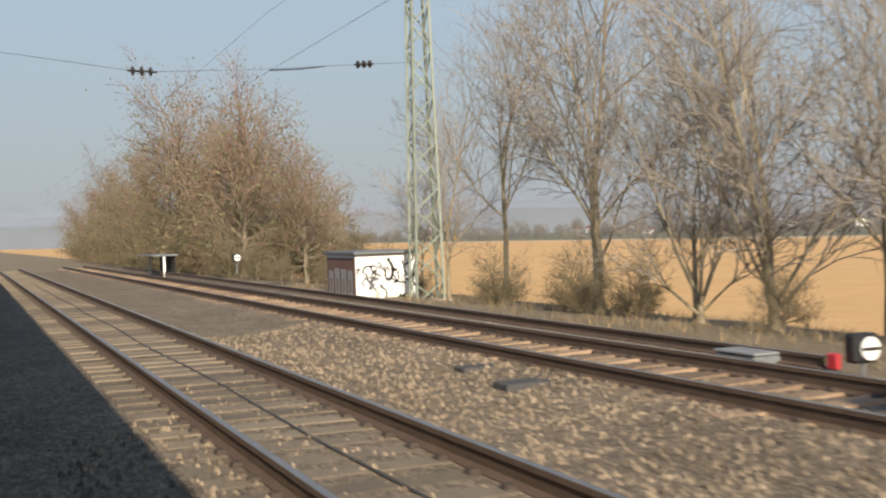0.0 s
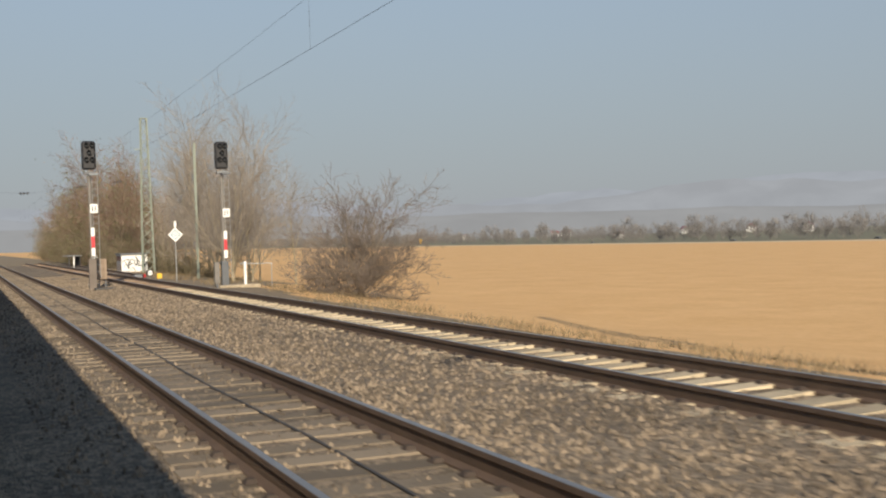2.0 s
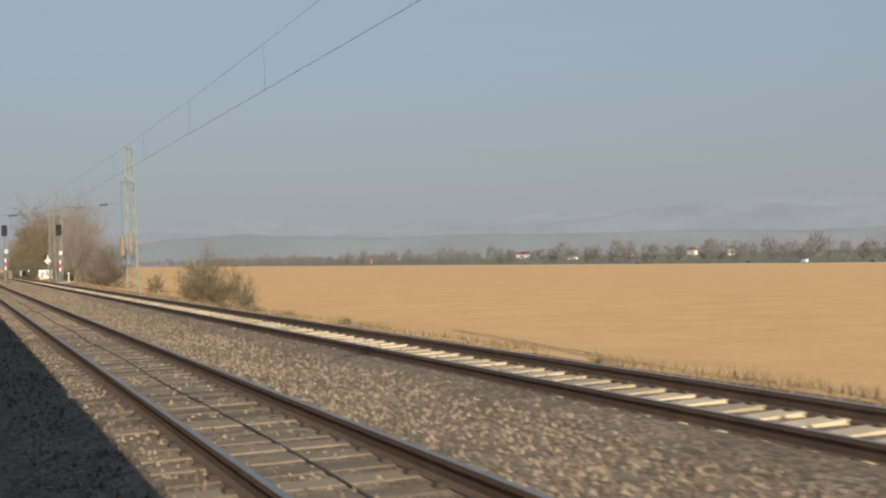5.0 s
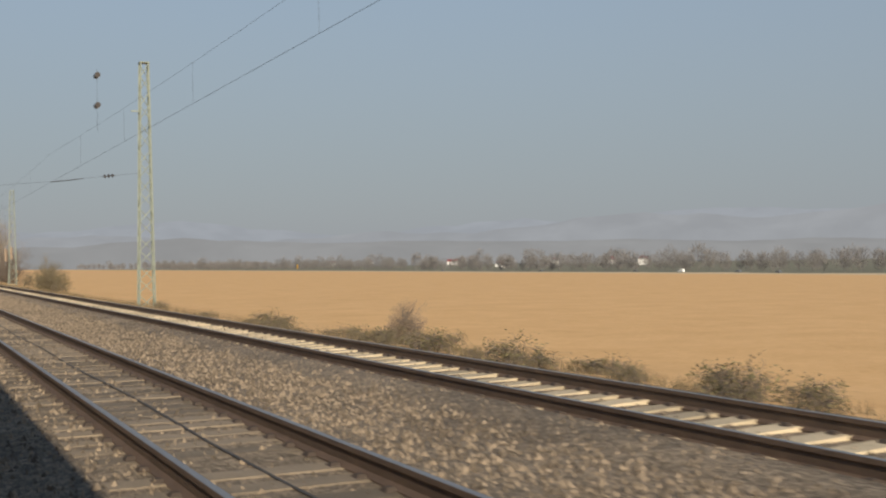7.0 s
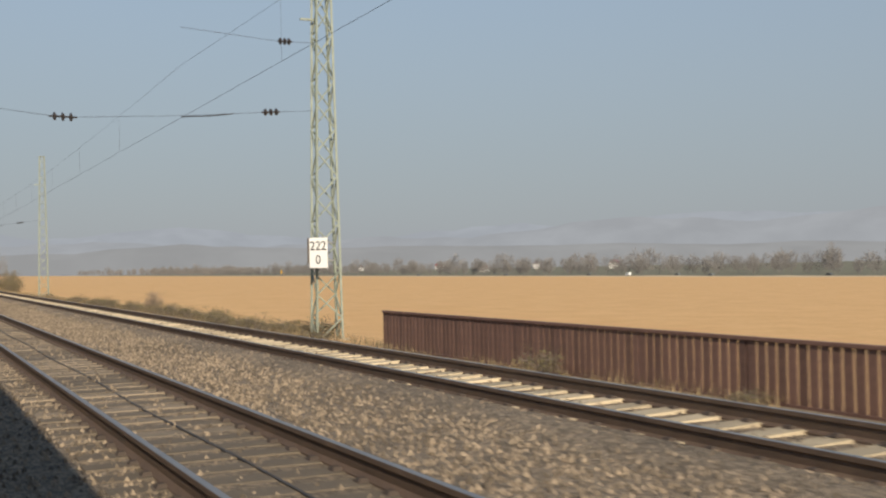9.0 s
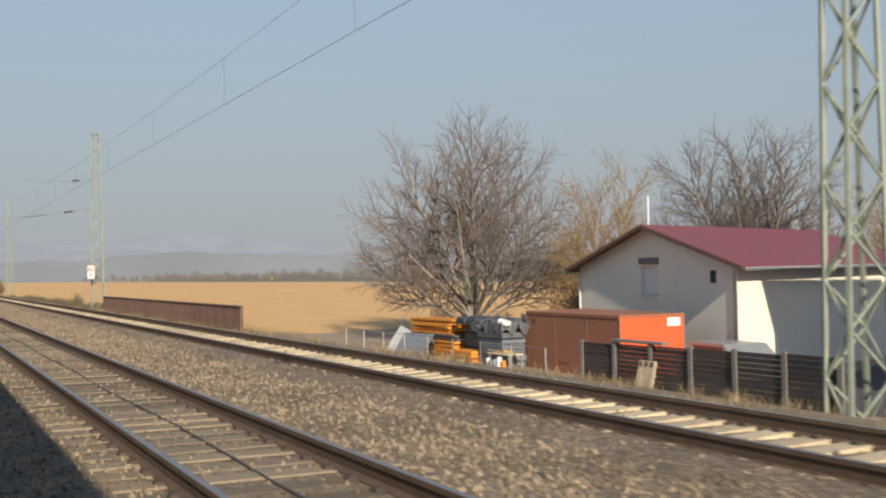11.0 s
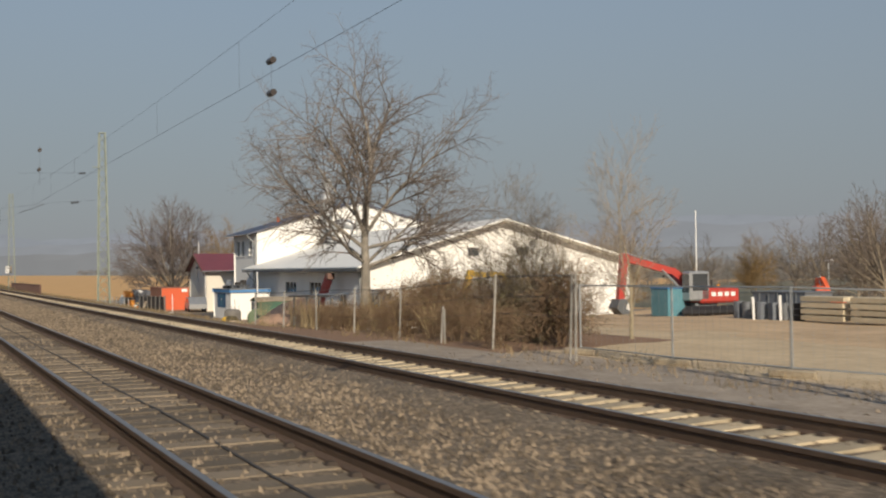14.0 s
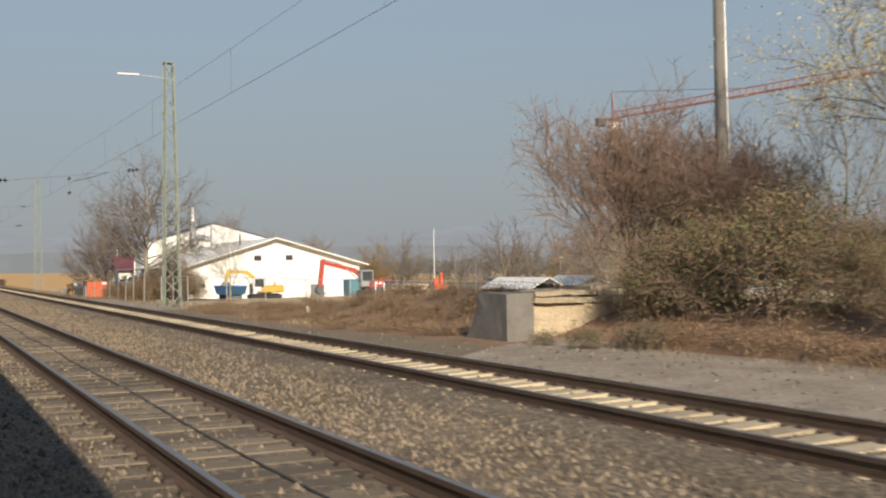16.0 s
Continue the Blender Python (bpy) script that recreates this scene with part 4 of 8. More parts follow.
bracken = tree("bush", "bush", "low heap of rust brown dead bracken", at(16.5, -309), grow(72, 1.1, 0.012, (4, 3, 2), 1.0, 0.05, droop=0.8, stems=10, up=-0.2, lean=0.35, twig_r=0.006, ratio=0.75), M_TWIGR, M_TWIGR,
               (("dry_leaves", 3400, 0.03, 0.24, M_DRYLEAF, 23),), group="dead bracken beside the track")
for x, y, s in ((15.2, -300.5, 0.6), (16.8, -301.6, 0.75), (15.0, -303.4, 0.65), (17.4, -304.6, 0.9), (15.6, -305.8, 0.7), (18.2, -307.2, 1.0), (15.9, -307.6, 0.8), (17.8, -310.4, 1.15), (19.6, -309.4, 1.2), (16.2, -311.4, 0.95), (18.6, -312.8, 1.25), (20.4, -313.0, 1.2), (16.6, -314.2, 1.0), (18.2, -315.6, 1.2), (20.6, -317.0, 1.3), (16.4, -317.2, 1.0), (18.0, -319.0, 1.15), (15.8, -320.2, 0.9), (20.0, -320.6, 1.2), (17.6, -322.2, 1.1), (16.2, -323.6, 0.8), (19.2, -324.0, 1.2), (21.5, -322, 1.2)):
    put(bracken, x, y, s * 1.3, rng.uniform(0, 360), -0.1, sz=s * 0.6)
for k in range(26):
    y = -298 - k * 0.95
    put(bracken, rng.uniform(13.6, 17.0), y, rng.uniform(0.8, 1.3), rng.uniform(0, 360), -0.12, sz=rng.uniform(0.3, 0.55))
for k in range(44):
    put(bracken, rng.uniform(12.6, 16.6), -300.0 - k * 0.62, rng.uniform(0.8, 1.3), rng.uniform(0, 360), -0.12, sz=rng.uniform(0.25, 0.5))
for k in range(9):
    put(bracken, rng.uniform(12.9, 17.5), -319.0 - k * 0.8, rng.uniform(0.9, 1.4), rng.uniform(0, 360), -0.1, sz=rng.uniform(0.35, 0.6))
    put(bracken, rng.uniform(14.5, 15.2), -330.5 - k * 1.1, rng.uniform(0.8, 1.1), rng.uniform(0, 360), -0.08, sz=rng.uniform(0.5, 0.8))
redbush = tree("bush", "bush", "large reddish brown bush with dense bare twigs", at(17.6, -328.4), grow(73, 7.0, 0.06, (8, 7, 5, 4), 0.6, 0.08, stems=8, up=0.35, lean=0.2, twig_r=0.009), M_TWIGR, M_TWIGR,
               (("dry_leaves", 5000, 0.03, 0.2, M_DRYLEAF, 24),), group="overgrown mound")
put(redbush, 20.6, -329.5, 1.0, 80)
put(redbush, 18.6, -331.2, 0.7, 170)
put(redbush, 20.8, -334.5, 0.55, 260)
ivy = tree("bush", "bush", "mound of dark green ivy and brambles", at(16.2, -331.0), grow(74, 3.4, 0.03, (7, 6, 4), 0.85, 0.05, stems=10, up=0.1, lean=0.28, twig_r=0.007), M_TWIGR, M_TWIGR,
           (("ivy", 8500, 0.034, 0.24, M_IVY, 25), ("dry_leaves", 6500, 0.032, 0.26, M_DRYLEAF, 26)), group="overgrown mound")
for x, y, s in ((16.6, -333.2, 1.15), (15.9, -329.8, 0.55), (17.0, -334.6, 0.8), (16.2, -336.4, 0.72), (18.8, -337.5, 1.0), (17.0, -339.5, 0.8), (18.6, -330.4, 1.2)):
    put(ivy, x, y, s, rng.uniform(0, 360))
yellow_tree = tree("tree", "tree", "tree with sparse pale yellow leaves and dark stems", at(18.9, -336.5), grow(75, 11.5, 0.15, (0, 8, 6, 3), 0.6, 0.25, up=0.2, twig_r=0.010, ratio=0.46, split=0.3, fan=(8.0, 0.36, 9, 70, 0.06)), M_BARK, M_TWIG,
                   (("leaves", 26000, 0.036, 0.3, M_YLEAF, 27),), group="overgrown mound")
put(slim[1], 20.5, -333.4, 0.6, 50)
put(slim[0], 18.4, -338.6, 0.65, 150)

# dry grass along the verges
def grass(name, bands, seed, high, material, label):
    g = np.random.default_rng(seed)
    vs = []
    for x0, x1, ya, yb, dens in bands:
        n = int((x1 - x0) * (yb - ya) * dens)
        x, y = g.uniform(x0, x1, n), g.uniform(ya, yb, n)
        keep = np.array([noise.noise((a * 0.5, b * 0.5, 9)) > -0.08 for a, b in zip(x, y)])
        x, y = x[keep], y[keep]
        n = len(x)
        z = np.array([ground_z(a, b) for a, b in zip(x, y)]) + 0.0
        x, y, z = site(np.stack([x, y, z], -1)).T
        h = high * g.uniform(0.4, 1.3, n)
        a = g.uniform(0, 6.3, n)
        w = 0.012
        tip = np.stack([x + g.normal(0, 0.5, n) * h, y + g.normal(0, 0.5, n) * h, z + h], -1)
        p0 = np.stack([x - w * np.cos(a), y - w * np.sin(a), z - 0.03], -1)
        p1 = np.stack([x + w * np.cos(a), y + w * np.sin(a), z - 0.03], -1)
        vs.append(np.stack([p0, p1, tip], 1).reshape(-1, 3))
    v = np.concatenate(vs)
    me = bpy.data.meshes.new(name)
    me.from_pydata(v, [], np.arange(len(v)).reshape(-1, 3))
    me.materials.append(material)
    return tagged(new(name, me), label, "grass", kind="stuff")


grass("straw_tufts", ((12.2, 14.6, -322, -309, 16), (14.6, 20, -306, -298, 8)), 15, 0.24, M_STRAW, "pale straw tufts before the dead bracken")
grass("dry_grass", ((11.0, 14.4, -200, -20, 42), (10.8, 16, -20, 30, 30), (11.5, 15, -262, -200, 30), (12.2, 17, -300, -262, 14), (13.5, 20, -352, -300, 40)), 5, 0.24, M_GRASS, "thin dry grass on the verge beside the track")

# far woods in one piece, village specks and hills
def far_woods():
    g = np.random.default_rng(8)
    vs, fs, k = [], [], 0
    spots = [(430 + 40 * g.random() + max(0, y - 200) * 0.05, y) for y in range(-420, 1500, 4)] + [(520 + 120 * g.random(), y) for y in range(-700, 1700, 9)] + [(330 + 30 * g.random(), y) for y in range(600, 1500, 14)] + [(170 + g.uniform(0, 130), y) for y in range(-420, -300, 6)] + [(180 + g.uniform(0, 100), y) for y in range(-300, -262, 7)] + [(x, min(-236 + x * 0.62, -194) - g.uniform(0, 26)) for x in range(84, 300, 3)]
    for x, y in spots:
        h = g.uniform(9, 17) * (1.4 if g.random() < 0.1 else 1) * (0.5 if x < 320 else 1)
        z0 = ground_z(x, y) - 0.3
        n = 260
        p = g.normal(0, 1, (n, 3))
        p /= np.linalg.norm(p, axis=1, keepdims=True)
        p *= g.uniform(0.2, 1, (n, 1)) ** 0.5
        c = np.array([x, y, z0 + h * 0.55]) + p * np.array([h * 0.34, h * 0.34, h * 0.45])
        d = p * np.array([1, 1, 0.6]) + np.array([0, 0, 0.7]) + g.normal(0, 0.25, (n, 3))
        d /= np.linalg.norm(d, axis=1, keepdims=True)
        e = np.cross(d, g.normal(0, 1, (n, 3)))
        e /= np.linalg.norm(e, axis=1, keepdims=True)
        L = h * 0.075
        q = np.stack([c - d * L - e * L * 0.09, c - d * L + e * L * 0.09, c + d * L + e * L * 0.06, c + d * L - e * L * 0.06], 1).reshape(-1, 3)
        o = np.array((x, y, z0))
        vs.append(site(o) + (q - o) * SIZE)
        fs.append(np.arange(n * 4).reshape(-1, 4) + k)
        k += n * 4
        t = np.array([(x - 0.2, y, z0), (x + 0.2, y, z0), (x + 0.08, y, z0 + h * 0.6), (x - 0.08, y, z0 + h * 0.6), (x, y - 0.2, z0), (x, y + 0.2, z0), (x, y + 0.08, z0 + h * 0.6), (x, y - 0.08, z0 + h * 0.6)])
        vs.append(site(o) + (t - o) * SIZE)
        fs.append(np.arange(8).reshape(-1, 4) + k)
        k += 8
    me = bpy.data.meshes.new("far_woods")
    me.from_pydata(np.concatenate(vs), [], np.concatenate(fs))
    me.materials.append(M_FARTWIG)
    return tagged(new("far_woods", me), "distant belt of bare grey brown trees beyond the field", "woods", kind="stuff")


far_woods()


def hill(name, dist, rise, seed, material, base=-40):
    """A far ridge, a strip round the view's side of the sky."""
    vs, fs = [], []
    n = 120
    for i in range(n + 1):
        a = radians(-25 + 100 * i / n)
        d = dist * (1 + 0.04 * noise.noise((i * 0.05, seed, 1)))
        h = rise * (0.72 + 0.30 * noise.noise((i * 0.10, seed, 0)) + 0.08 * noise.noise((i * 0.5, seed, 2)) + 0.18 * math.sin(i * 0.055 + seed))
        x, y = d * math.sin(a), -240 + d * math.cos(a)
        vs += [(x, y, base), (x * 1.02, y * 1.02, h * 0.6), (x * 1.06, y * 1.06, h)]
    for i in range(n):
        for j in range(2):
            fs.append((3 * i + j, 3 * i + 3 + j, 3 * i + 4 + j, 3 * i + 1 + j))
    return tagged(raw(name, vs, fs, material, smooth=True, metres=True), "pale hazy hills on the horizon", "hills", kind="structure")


# the ridges emit their haze tones, paler with distance
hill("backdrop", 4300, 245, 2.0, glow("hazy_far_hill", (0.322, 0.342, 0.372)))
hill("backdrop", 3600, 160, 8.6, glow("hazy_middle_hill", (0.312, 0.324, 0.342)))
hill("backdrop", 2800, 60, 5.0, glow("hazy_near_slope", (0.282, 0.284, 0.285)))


# ---- catenary ----
ins_pts = []
for i, y in enumerate(MAST_Y):
    top = (13.6, 12.9, 15.6, 14.9, 14.9, 15.2)[i]
    t, z0 = lattice_mast(14.2 if i == 4 else MAST_X, y, top, ("green painted steel lattice catenary mast beside the track", "green steel lattice mast with two tan counterweights", "green painted steel lattice catenary mast beside the field", "green steel lattice mast carrying a white kilometre board", "green painted steel lattice mast beside the yard fence", "green steel lattice mast carrying a long lamp")[i])
    # span wire over the tracks with its insulators
    w = thing("span_wire", pose(0, y, 0), "thin span wire over the tracks with dark insulators", "overhead wire", "span wires between the masts", plan=True)
    dz = (0, -0.35, 0, 0, 0.5, 0.3)[i]
    bm = bmesh.new()
    wire_mesh(bm, [(13.7 if i == 4 else 12.7, 0, 8.05 + dz), (10.9, 0, 7.75 + dz), (7.54, 0, 7.15 + dz), (3.9, 0, 6.6 + dz), (-6.2, 0, 6.9 + dz)], 0.007)
    part("wire", bm, M_WIRE, w)
    part("insulator", insulator((11.25 + (1 if i == 4 else 0), 0, 7.81 + dz), (10.5 + (1 if i == 4 else 0), 0, 7.68 + dz)), M_CERAMIC, w)
    part("insulator", insulator((4.3, 0, 6.65 + dz), (3.55, 0, 6.6 + dz)), M_CERAMIC, w)
    if i in (3, 4):
        bm = bmesh.new()
        wire_mesh(bm, [(13.75 if i == 4 else 12.75, 0, 11.15 if i == 4 else 10.75), (11.2, 0, 10.9 if i == 4 else 10.5), (7.54, 0, 10.6 if i == 4 else 10.2)], 0.008)
        part("upper_wire", bm, M_WIRE, w)
        part("insulator", insulator((12.8, 0, 11.03), (12.2, 0, 10.95)) if i == 4 else insulator((11.8, 0, 10.6), (11.2, 0, 10.5)), M_CERAMIC, w)
    bm = bmesh.new()
    swept(bm, [(9.4, 0, 7.48 + dz), (8.6, 0.05, 7.3 + dz * 0.5), (7.54, 0.05, 7.12)], [0.02] * 3, 5)
    part("registration_arm", bm, M_WIRE, w)
    if i == 1:
        for dx, za, zb in ((-0.95, 2.66, 4.5), (-0.25, 2.95, 4.77)):
            cw = thing("counterweight", pose(MAST_X + dx, y - 0.95, 0), "tan stacked concrete counterweight hanging on a wire", "counterweight", "counterweights on the mast")
            n = 8
            for k in range(n):
                h0 = za + (zb - za) * k / n
                part("weight_disc", tb((0, 0, h0), (0, 0, h0 + (zb - za) / n - 0.02), 0.2, n=14), M_GABION, cw)
            part("wire", tb((0, 0, zb), (0, 0, 9.5), 0.012, n=4), M_WIRE, cw)
            part("pulley_arm", tb((0, 0, 9.5), (-dx + 0.35, 1.25, 9.5), 0.03, n=6), M_GALV, cw)
            part("guide_rod", tb((0, 0.28, za - 0.6), (0, 0.28, zb + 1.6), 0.018, n=5), M_GALV, cw)
    if i == 5:
        la = thing("mast_lamp", pose(MAST_X, y, 0), "long white lamp on an arm at the mast top", "lamp")
        part("arm", tb((-0.3, 0, 14.2), (-1.9, 0, 14.35), 0.035, n=6), M_GALV, la)
        part("housing", bx(-3.3, -1.9, -0.12, 0.12, 14.3, 14.42, bevel=0.03), M_WHITE, la)

# kilometre board and its cable box
kb = thing("kilometre_board", pose(12.5, -170.85, 0, 0, 0, 40), "white kilometre board with black figures 222 and 0", "sign")
part("board", bx(-0.02, 0.02, -0.40, 0.40, 1.83, 3.0, bevel=0.008), M_WHITE, kb)
for txt, zc in (("222", 2.52), ("0", 1.99)):
    cu = bpy.data.curves.new("figures", "FONT")
    cu.body, cu.size, cu.align_x, cu.extrude = txt, 0.50, "CENTER", 0.004
    ob = new("figures", cu)
    cu.materials.append(M_BLACK)
    ob.parent = kb
    ob.matrix_local = Matrix.Translation((-0.03, 0, zc)) @ Euler((radians(90), 0, radians(-90))).to_matrix().to_4x4()
for z in (2.1, 2.8):
    part("clamp", bx(0.02, 1.15, -0.03, 0.03, z, z + 0.06), M_GALV, kb)
cb = thing("cable_box", pose(13.0, -169.65, 0), "tan cable box mounted on the mast", "cable box")
part("box", bx(-0.25, 0.25, -0.18, 0.18, 2.0, 3.05, bevel=0.03), M_GABION, cb)
part("gland", bx(-0.16, 0.16, -0.12, 0.12, 1.85, 2.0), M_BLACK, cb)
part("bracket", bx(-0.2, 0.3, -0.62, -0.17, 2.3, 2.38), M_GALV, cb)

# lengthwise wires, each a thing of its own
def long_wire(name, label, x, z, r, drop, z_low=None):
    w = thing(name, pose(x, 0, 0), label, "overhead wire", "overhead line")
    ys = [96] + list(MAST_Y) + [-362, -430]
    for a, b in zip(ys, ys[1:]):
        bm = bmesh.new()
        wire_mesh(bm, sag((0, a, z), (0, b, z), drop, 12), r)
        part("messenger_span", bm, M_WIRE, w)
        if z_low:
            bm = bmesh.new()
            wire_mesh(bm, [(0, a, z_low), (0, b, z_low)], 0.007)
            part("contact_span", bm, M_WIRE, w)
            for k in range(1, 8):
                f = k / 8
                zz = z - drop * 4 * f * (1 - f)
                part("dropper", tb((0, a + (b - a) * f, z_low), (0, a + (b - a) * f, zz), 0.004, n=3, cap=False), M_WIRE, w)


long_wire("catenary", "catenary wire with thin droppers over the far track", 7.54, 8.9, 0.005, 0.5, 7.1)
for y, z in ((-116.4, 11.0), (-116.4, 9.55), (-242.4, 10.9), (-242.0, 9.5), (-274.85, 9.9), (-274.85, 8.65)):
    si = thing("section_insulator", pose(10.9 if y < -270 else 7.54, y, z), "dark insulator hanging in the overhead line", "insulator", "insulators in the overhead line")
    part("body", tb((0, -0.3, 0), (0, 0.3, 0), 0.13, 0.13, n=10), M_CERAMIC, si)
    part("hanger", tb((0, 0, 0.3), (0, 0, min(-0.2, 8.3 - z)), 0.005, n=4), M_WIRE, si)

# cable laid along the middle of the near track
lc = thing("track_cable", pose(2.80, 0, 0), "thin dark cable lying between the rails", "cable")
bm = bmesh.new()
wire_mesh(bm, [(0.03 * math.sin(y * 0.8), y, -0.206 + 0.004 * math.sin(y * 3)) for y in np.arange(-352, 45, 1.0)], 0.014)
part("cable", bm, M_WIRE, lc)

# stub of a siding with its buffer mark
sd = thing("siding_rail", pose(0, 0, 0), "rusty stub rail ending beside the track", "rail")
rail(sd, ((10.55, 60, -0.1), (10.2, 24, -0.1), (9.75, 4, -0.1)))
part("end_block", bx(9.68, 9.82, 3.8, 3.95, -0.28, -0.05, bevel=0.02), M_RED, sd, "red painted end block")


# ---- signals ----
def light_signal(x, y, zb, cab_w, label):
    s = thing("light_signal", pose(x, y, zb), label, "railway signal", "light signals")
    h = 7.45 - zb
    part("pole", tb((0, 0, 0.8), (0, 0, h - 0.7), 0.085, 0.075, n=12), M_GREYPOST, s)
    part("base", bx(-0.19, 0.19, -0.17, 0.17, -0.15, 1.55, bevel=0.02), M_SIGBASE if cab_w < 0 else M_GREYM, s, "sturdy steel base of the signal")
    head = part("head", bx(-0.36, 0.36, -0.16, 0.10, h - 1.5, h, bevel=0.10), M_BLACK, s, "black signal head")
    for k, (dx, dz) in enumerate(((-0.12, -0.28), (0.14, -0.28), (0.0, -0.66), (0.14, -1.02), (-0.14, -1.02))):
        part("lamp", tb((dx, -0.17, h + dz), (dx, -0.20, h + dz), 0.085, n=12), M_GLASS, head)
        part("hood", tb((dx, -0.17, h + dz + 0.05), (dx, -0.42, h + dz + 0.07), 0.11, 0.10, n=10, cap=False), M_BLACK, head)
    part("foot_frame", bx(-0.28, 0.28, -0.25, 0.2, h - 1.72, h - 1.62), M_GREYM, s)
    part("foot_frame", bx(-0.05, 0.42, -0.45, -0.2, h - 1.80, h - 1.70), M_GREYM, s)
    b = part("name_board", bx(-0.02, 0.36, -0.14, -0.11, 3.95, 4.42, bevel=0.01), M_WHITE, s, "white board with unreadable black marks")
    for dx in (0.09, 0.23):
        part("mark", bx(dx - 0.025, dx + 0.025, -0.146, -0.14, 4.05, 4.32), M_BLACK, b)
    for za, zc, m in ((2.75, 3.2, M_WHITE), (2.15, 2.75, M_RED), (1.72, 2.15, M_WHITE)):
        part("mast_plate", bx(-0.02, 0.16, -0.13, -0.10, za, zc), m, s, "red plate" if m is M_RED else "white plate")
    lad = bmesh.new()
    for dx in (0.14, 0.42):
        tube(lad, (dx, 0.2, 0.6), (dx, 0.2, h - 0.8), 0.016, n=5)
    part("ladder_rail", lad, M_GALV, s)
    for k in range(15):
        z = 0.9 + k * 0.36
        if z < h - 0.9:
            part("rung", tb((0.14, 0.2, z), (0.42, 0.2, z), 0.012, n=5), M_GALV, s)
    return s


light_signal(5.14, -6.52, -0.25, -1, "tall light signal with red and white mast plate between the tracks")
light_signal(11.10, -8.9, -0.62, 1, "tall light signal with red and white mast plate by the field")
sc = thing("signal_cabinet", pose(10.72, -8.75, -0.62), "narrow grey steel cabinet beside the signal base", "cabinet")
part("body", bx(-0.14, 0.14, -0.12, 0.12, 0.35, 1.5, bevel=0.02), M_GREYPOST, sc)
part("door", bx(-0.11, 0.11, -0.135, -0.122, 0.45, 1.4), M_GREYPOST, sc)
part("stand", bx(-0.05, 0.05, -0.05, 0.05, -0.15, 0.36), M_GREYM, sc)
sb = thing("signal_cabinet", pose(5.72, -5.55, -0.25), "tan steel cabinet on legs beside the signal", "cabinet")
part("body", bx(-0.22, 0.22, -0.24, 0.24, 0.45, 1.55, bevel=0.02), M_GABION, sb)
part("door", bx(-0.235, -0.222, -0.2, 0.2, 0.5, 1.5), M_GABION, sb)
for dx in (-0.17, 0.17):
    part("leg", bx(dx - 0.03, dx + 0.03, -0.03, 0.03, -0.1, 0.46), M_GREYM, sb)
sf_ = thing("signal_foundation", pose(11.6, -9.0, ground_z(11.6, -9.0)), "low weathered concrete foundation under the signal", "foundation")
part("block", bx(-1.0, 1.3, -0.6, 0.7, -0.3, 0.14, bevel=0.04), M_CONC, sf_)
cp = thing("concrete_post", pose(12.1, -9.2, ground_z(12.1, -9.2) + 0.12), "short pale concrete post by the signal", "post")
part("shaft", bx(-0.07, 0.07, -0.07, 0.07, -0.2, 1.3, bevel=0.02), M_WHITE, cp)
rl = thing("handrail", pose(12.7, -9.4, 0), "thin steel handrail beside the signal", "rail")
part("bar", tb((-0.9, 0.3, 0.75), (0.8, -0.25, 0.72), 0.022, n=6), M_GALV, rl)
part("post", tb((0.75, -0.25, -1.0), (0.75, -0.25, 0.72), 0.022, n=6), M_GALV, rl)

dm = thing("diamond_sign", pose(10.5, -1.45, ground_z(10.5, -1.45)), "white diamond sign with a green diamond ring on a post", "sign")
zc = 2.56 - ground_z(10.5, -1.45)
part("post", tb((0, 0, -0.2), (0, 0, zc + 0.75), 0.03, n=8), M_GALV, dm)
for half, dy, m in ((0.33, 0.0, M_WHITE), (0.235, -0.006, M_TEALBOX), (0.175, -0.012, M_WHITE), (0.10, -0.018, M_TEALBOX), (0.055, -0.024, M_WHITE)):
    bm = bmesh.new()
    box(bm, -half, half, -0.02 + dy, -0.014 + dy, -half, half)
    bmesh.ops.transform(bm, matrix=Matrix.Translation((0, -0.03, zc)) @ Matrix.Rotation(radians(45), 4, "Y"), verts=bm.verts)
    part("plate", bm, m, dm)
part("top_plate", bx(-0.07, 0.07, -0.05, -0.035, zc + 0.46, zc + 0.86), M_WHITE, dm)

yb = thing("yellow_box", pose(9.66, -0.65, -0.42), "small yellow track magnet box beside the rail", "box")
part("body", bx(-0.16, 0.16, -0.16, 0.16, 0.22, 0.55, bevel=0.03), M_SIGNY, yb)
part("stand", bx(-0.05, 0.05, -0.1, 0.1, -0.1, 0.23), M_GREYM, yb)


def dwarf_signal(x, y, z, label):
    s = thing("dwarf_signal", pose(x, y, z), label, "railway signal", "dwarf signals")
    part("post", tb((0, 0, -0.2), (0, 0, 0.45), 0.035, n=8), M_GREYM, s)
    part("casing", bx(-0.22, 0.22, -0.1, 0.16, 0.42, 0.84, bevel=0.04), M_BLACK, s, "black casing")
    part("disc", tb((0.02, -0.12, 0.63), (0.02, -0.15, 0.63), 0.17, n=18), M_WHITE, s, "white disc")
    part("bar", bx(-0.14, 0.18, -0.156, -0.15, 0.60, 0.65), M_BLACK, s)


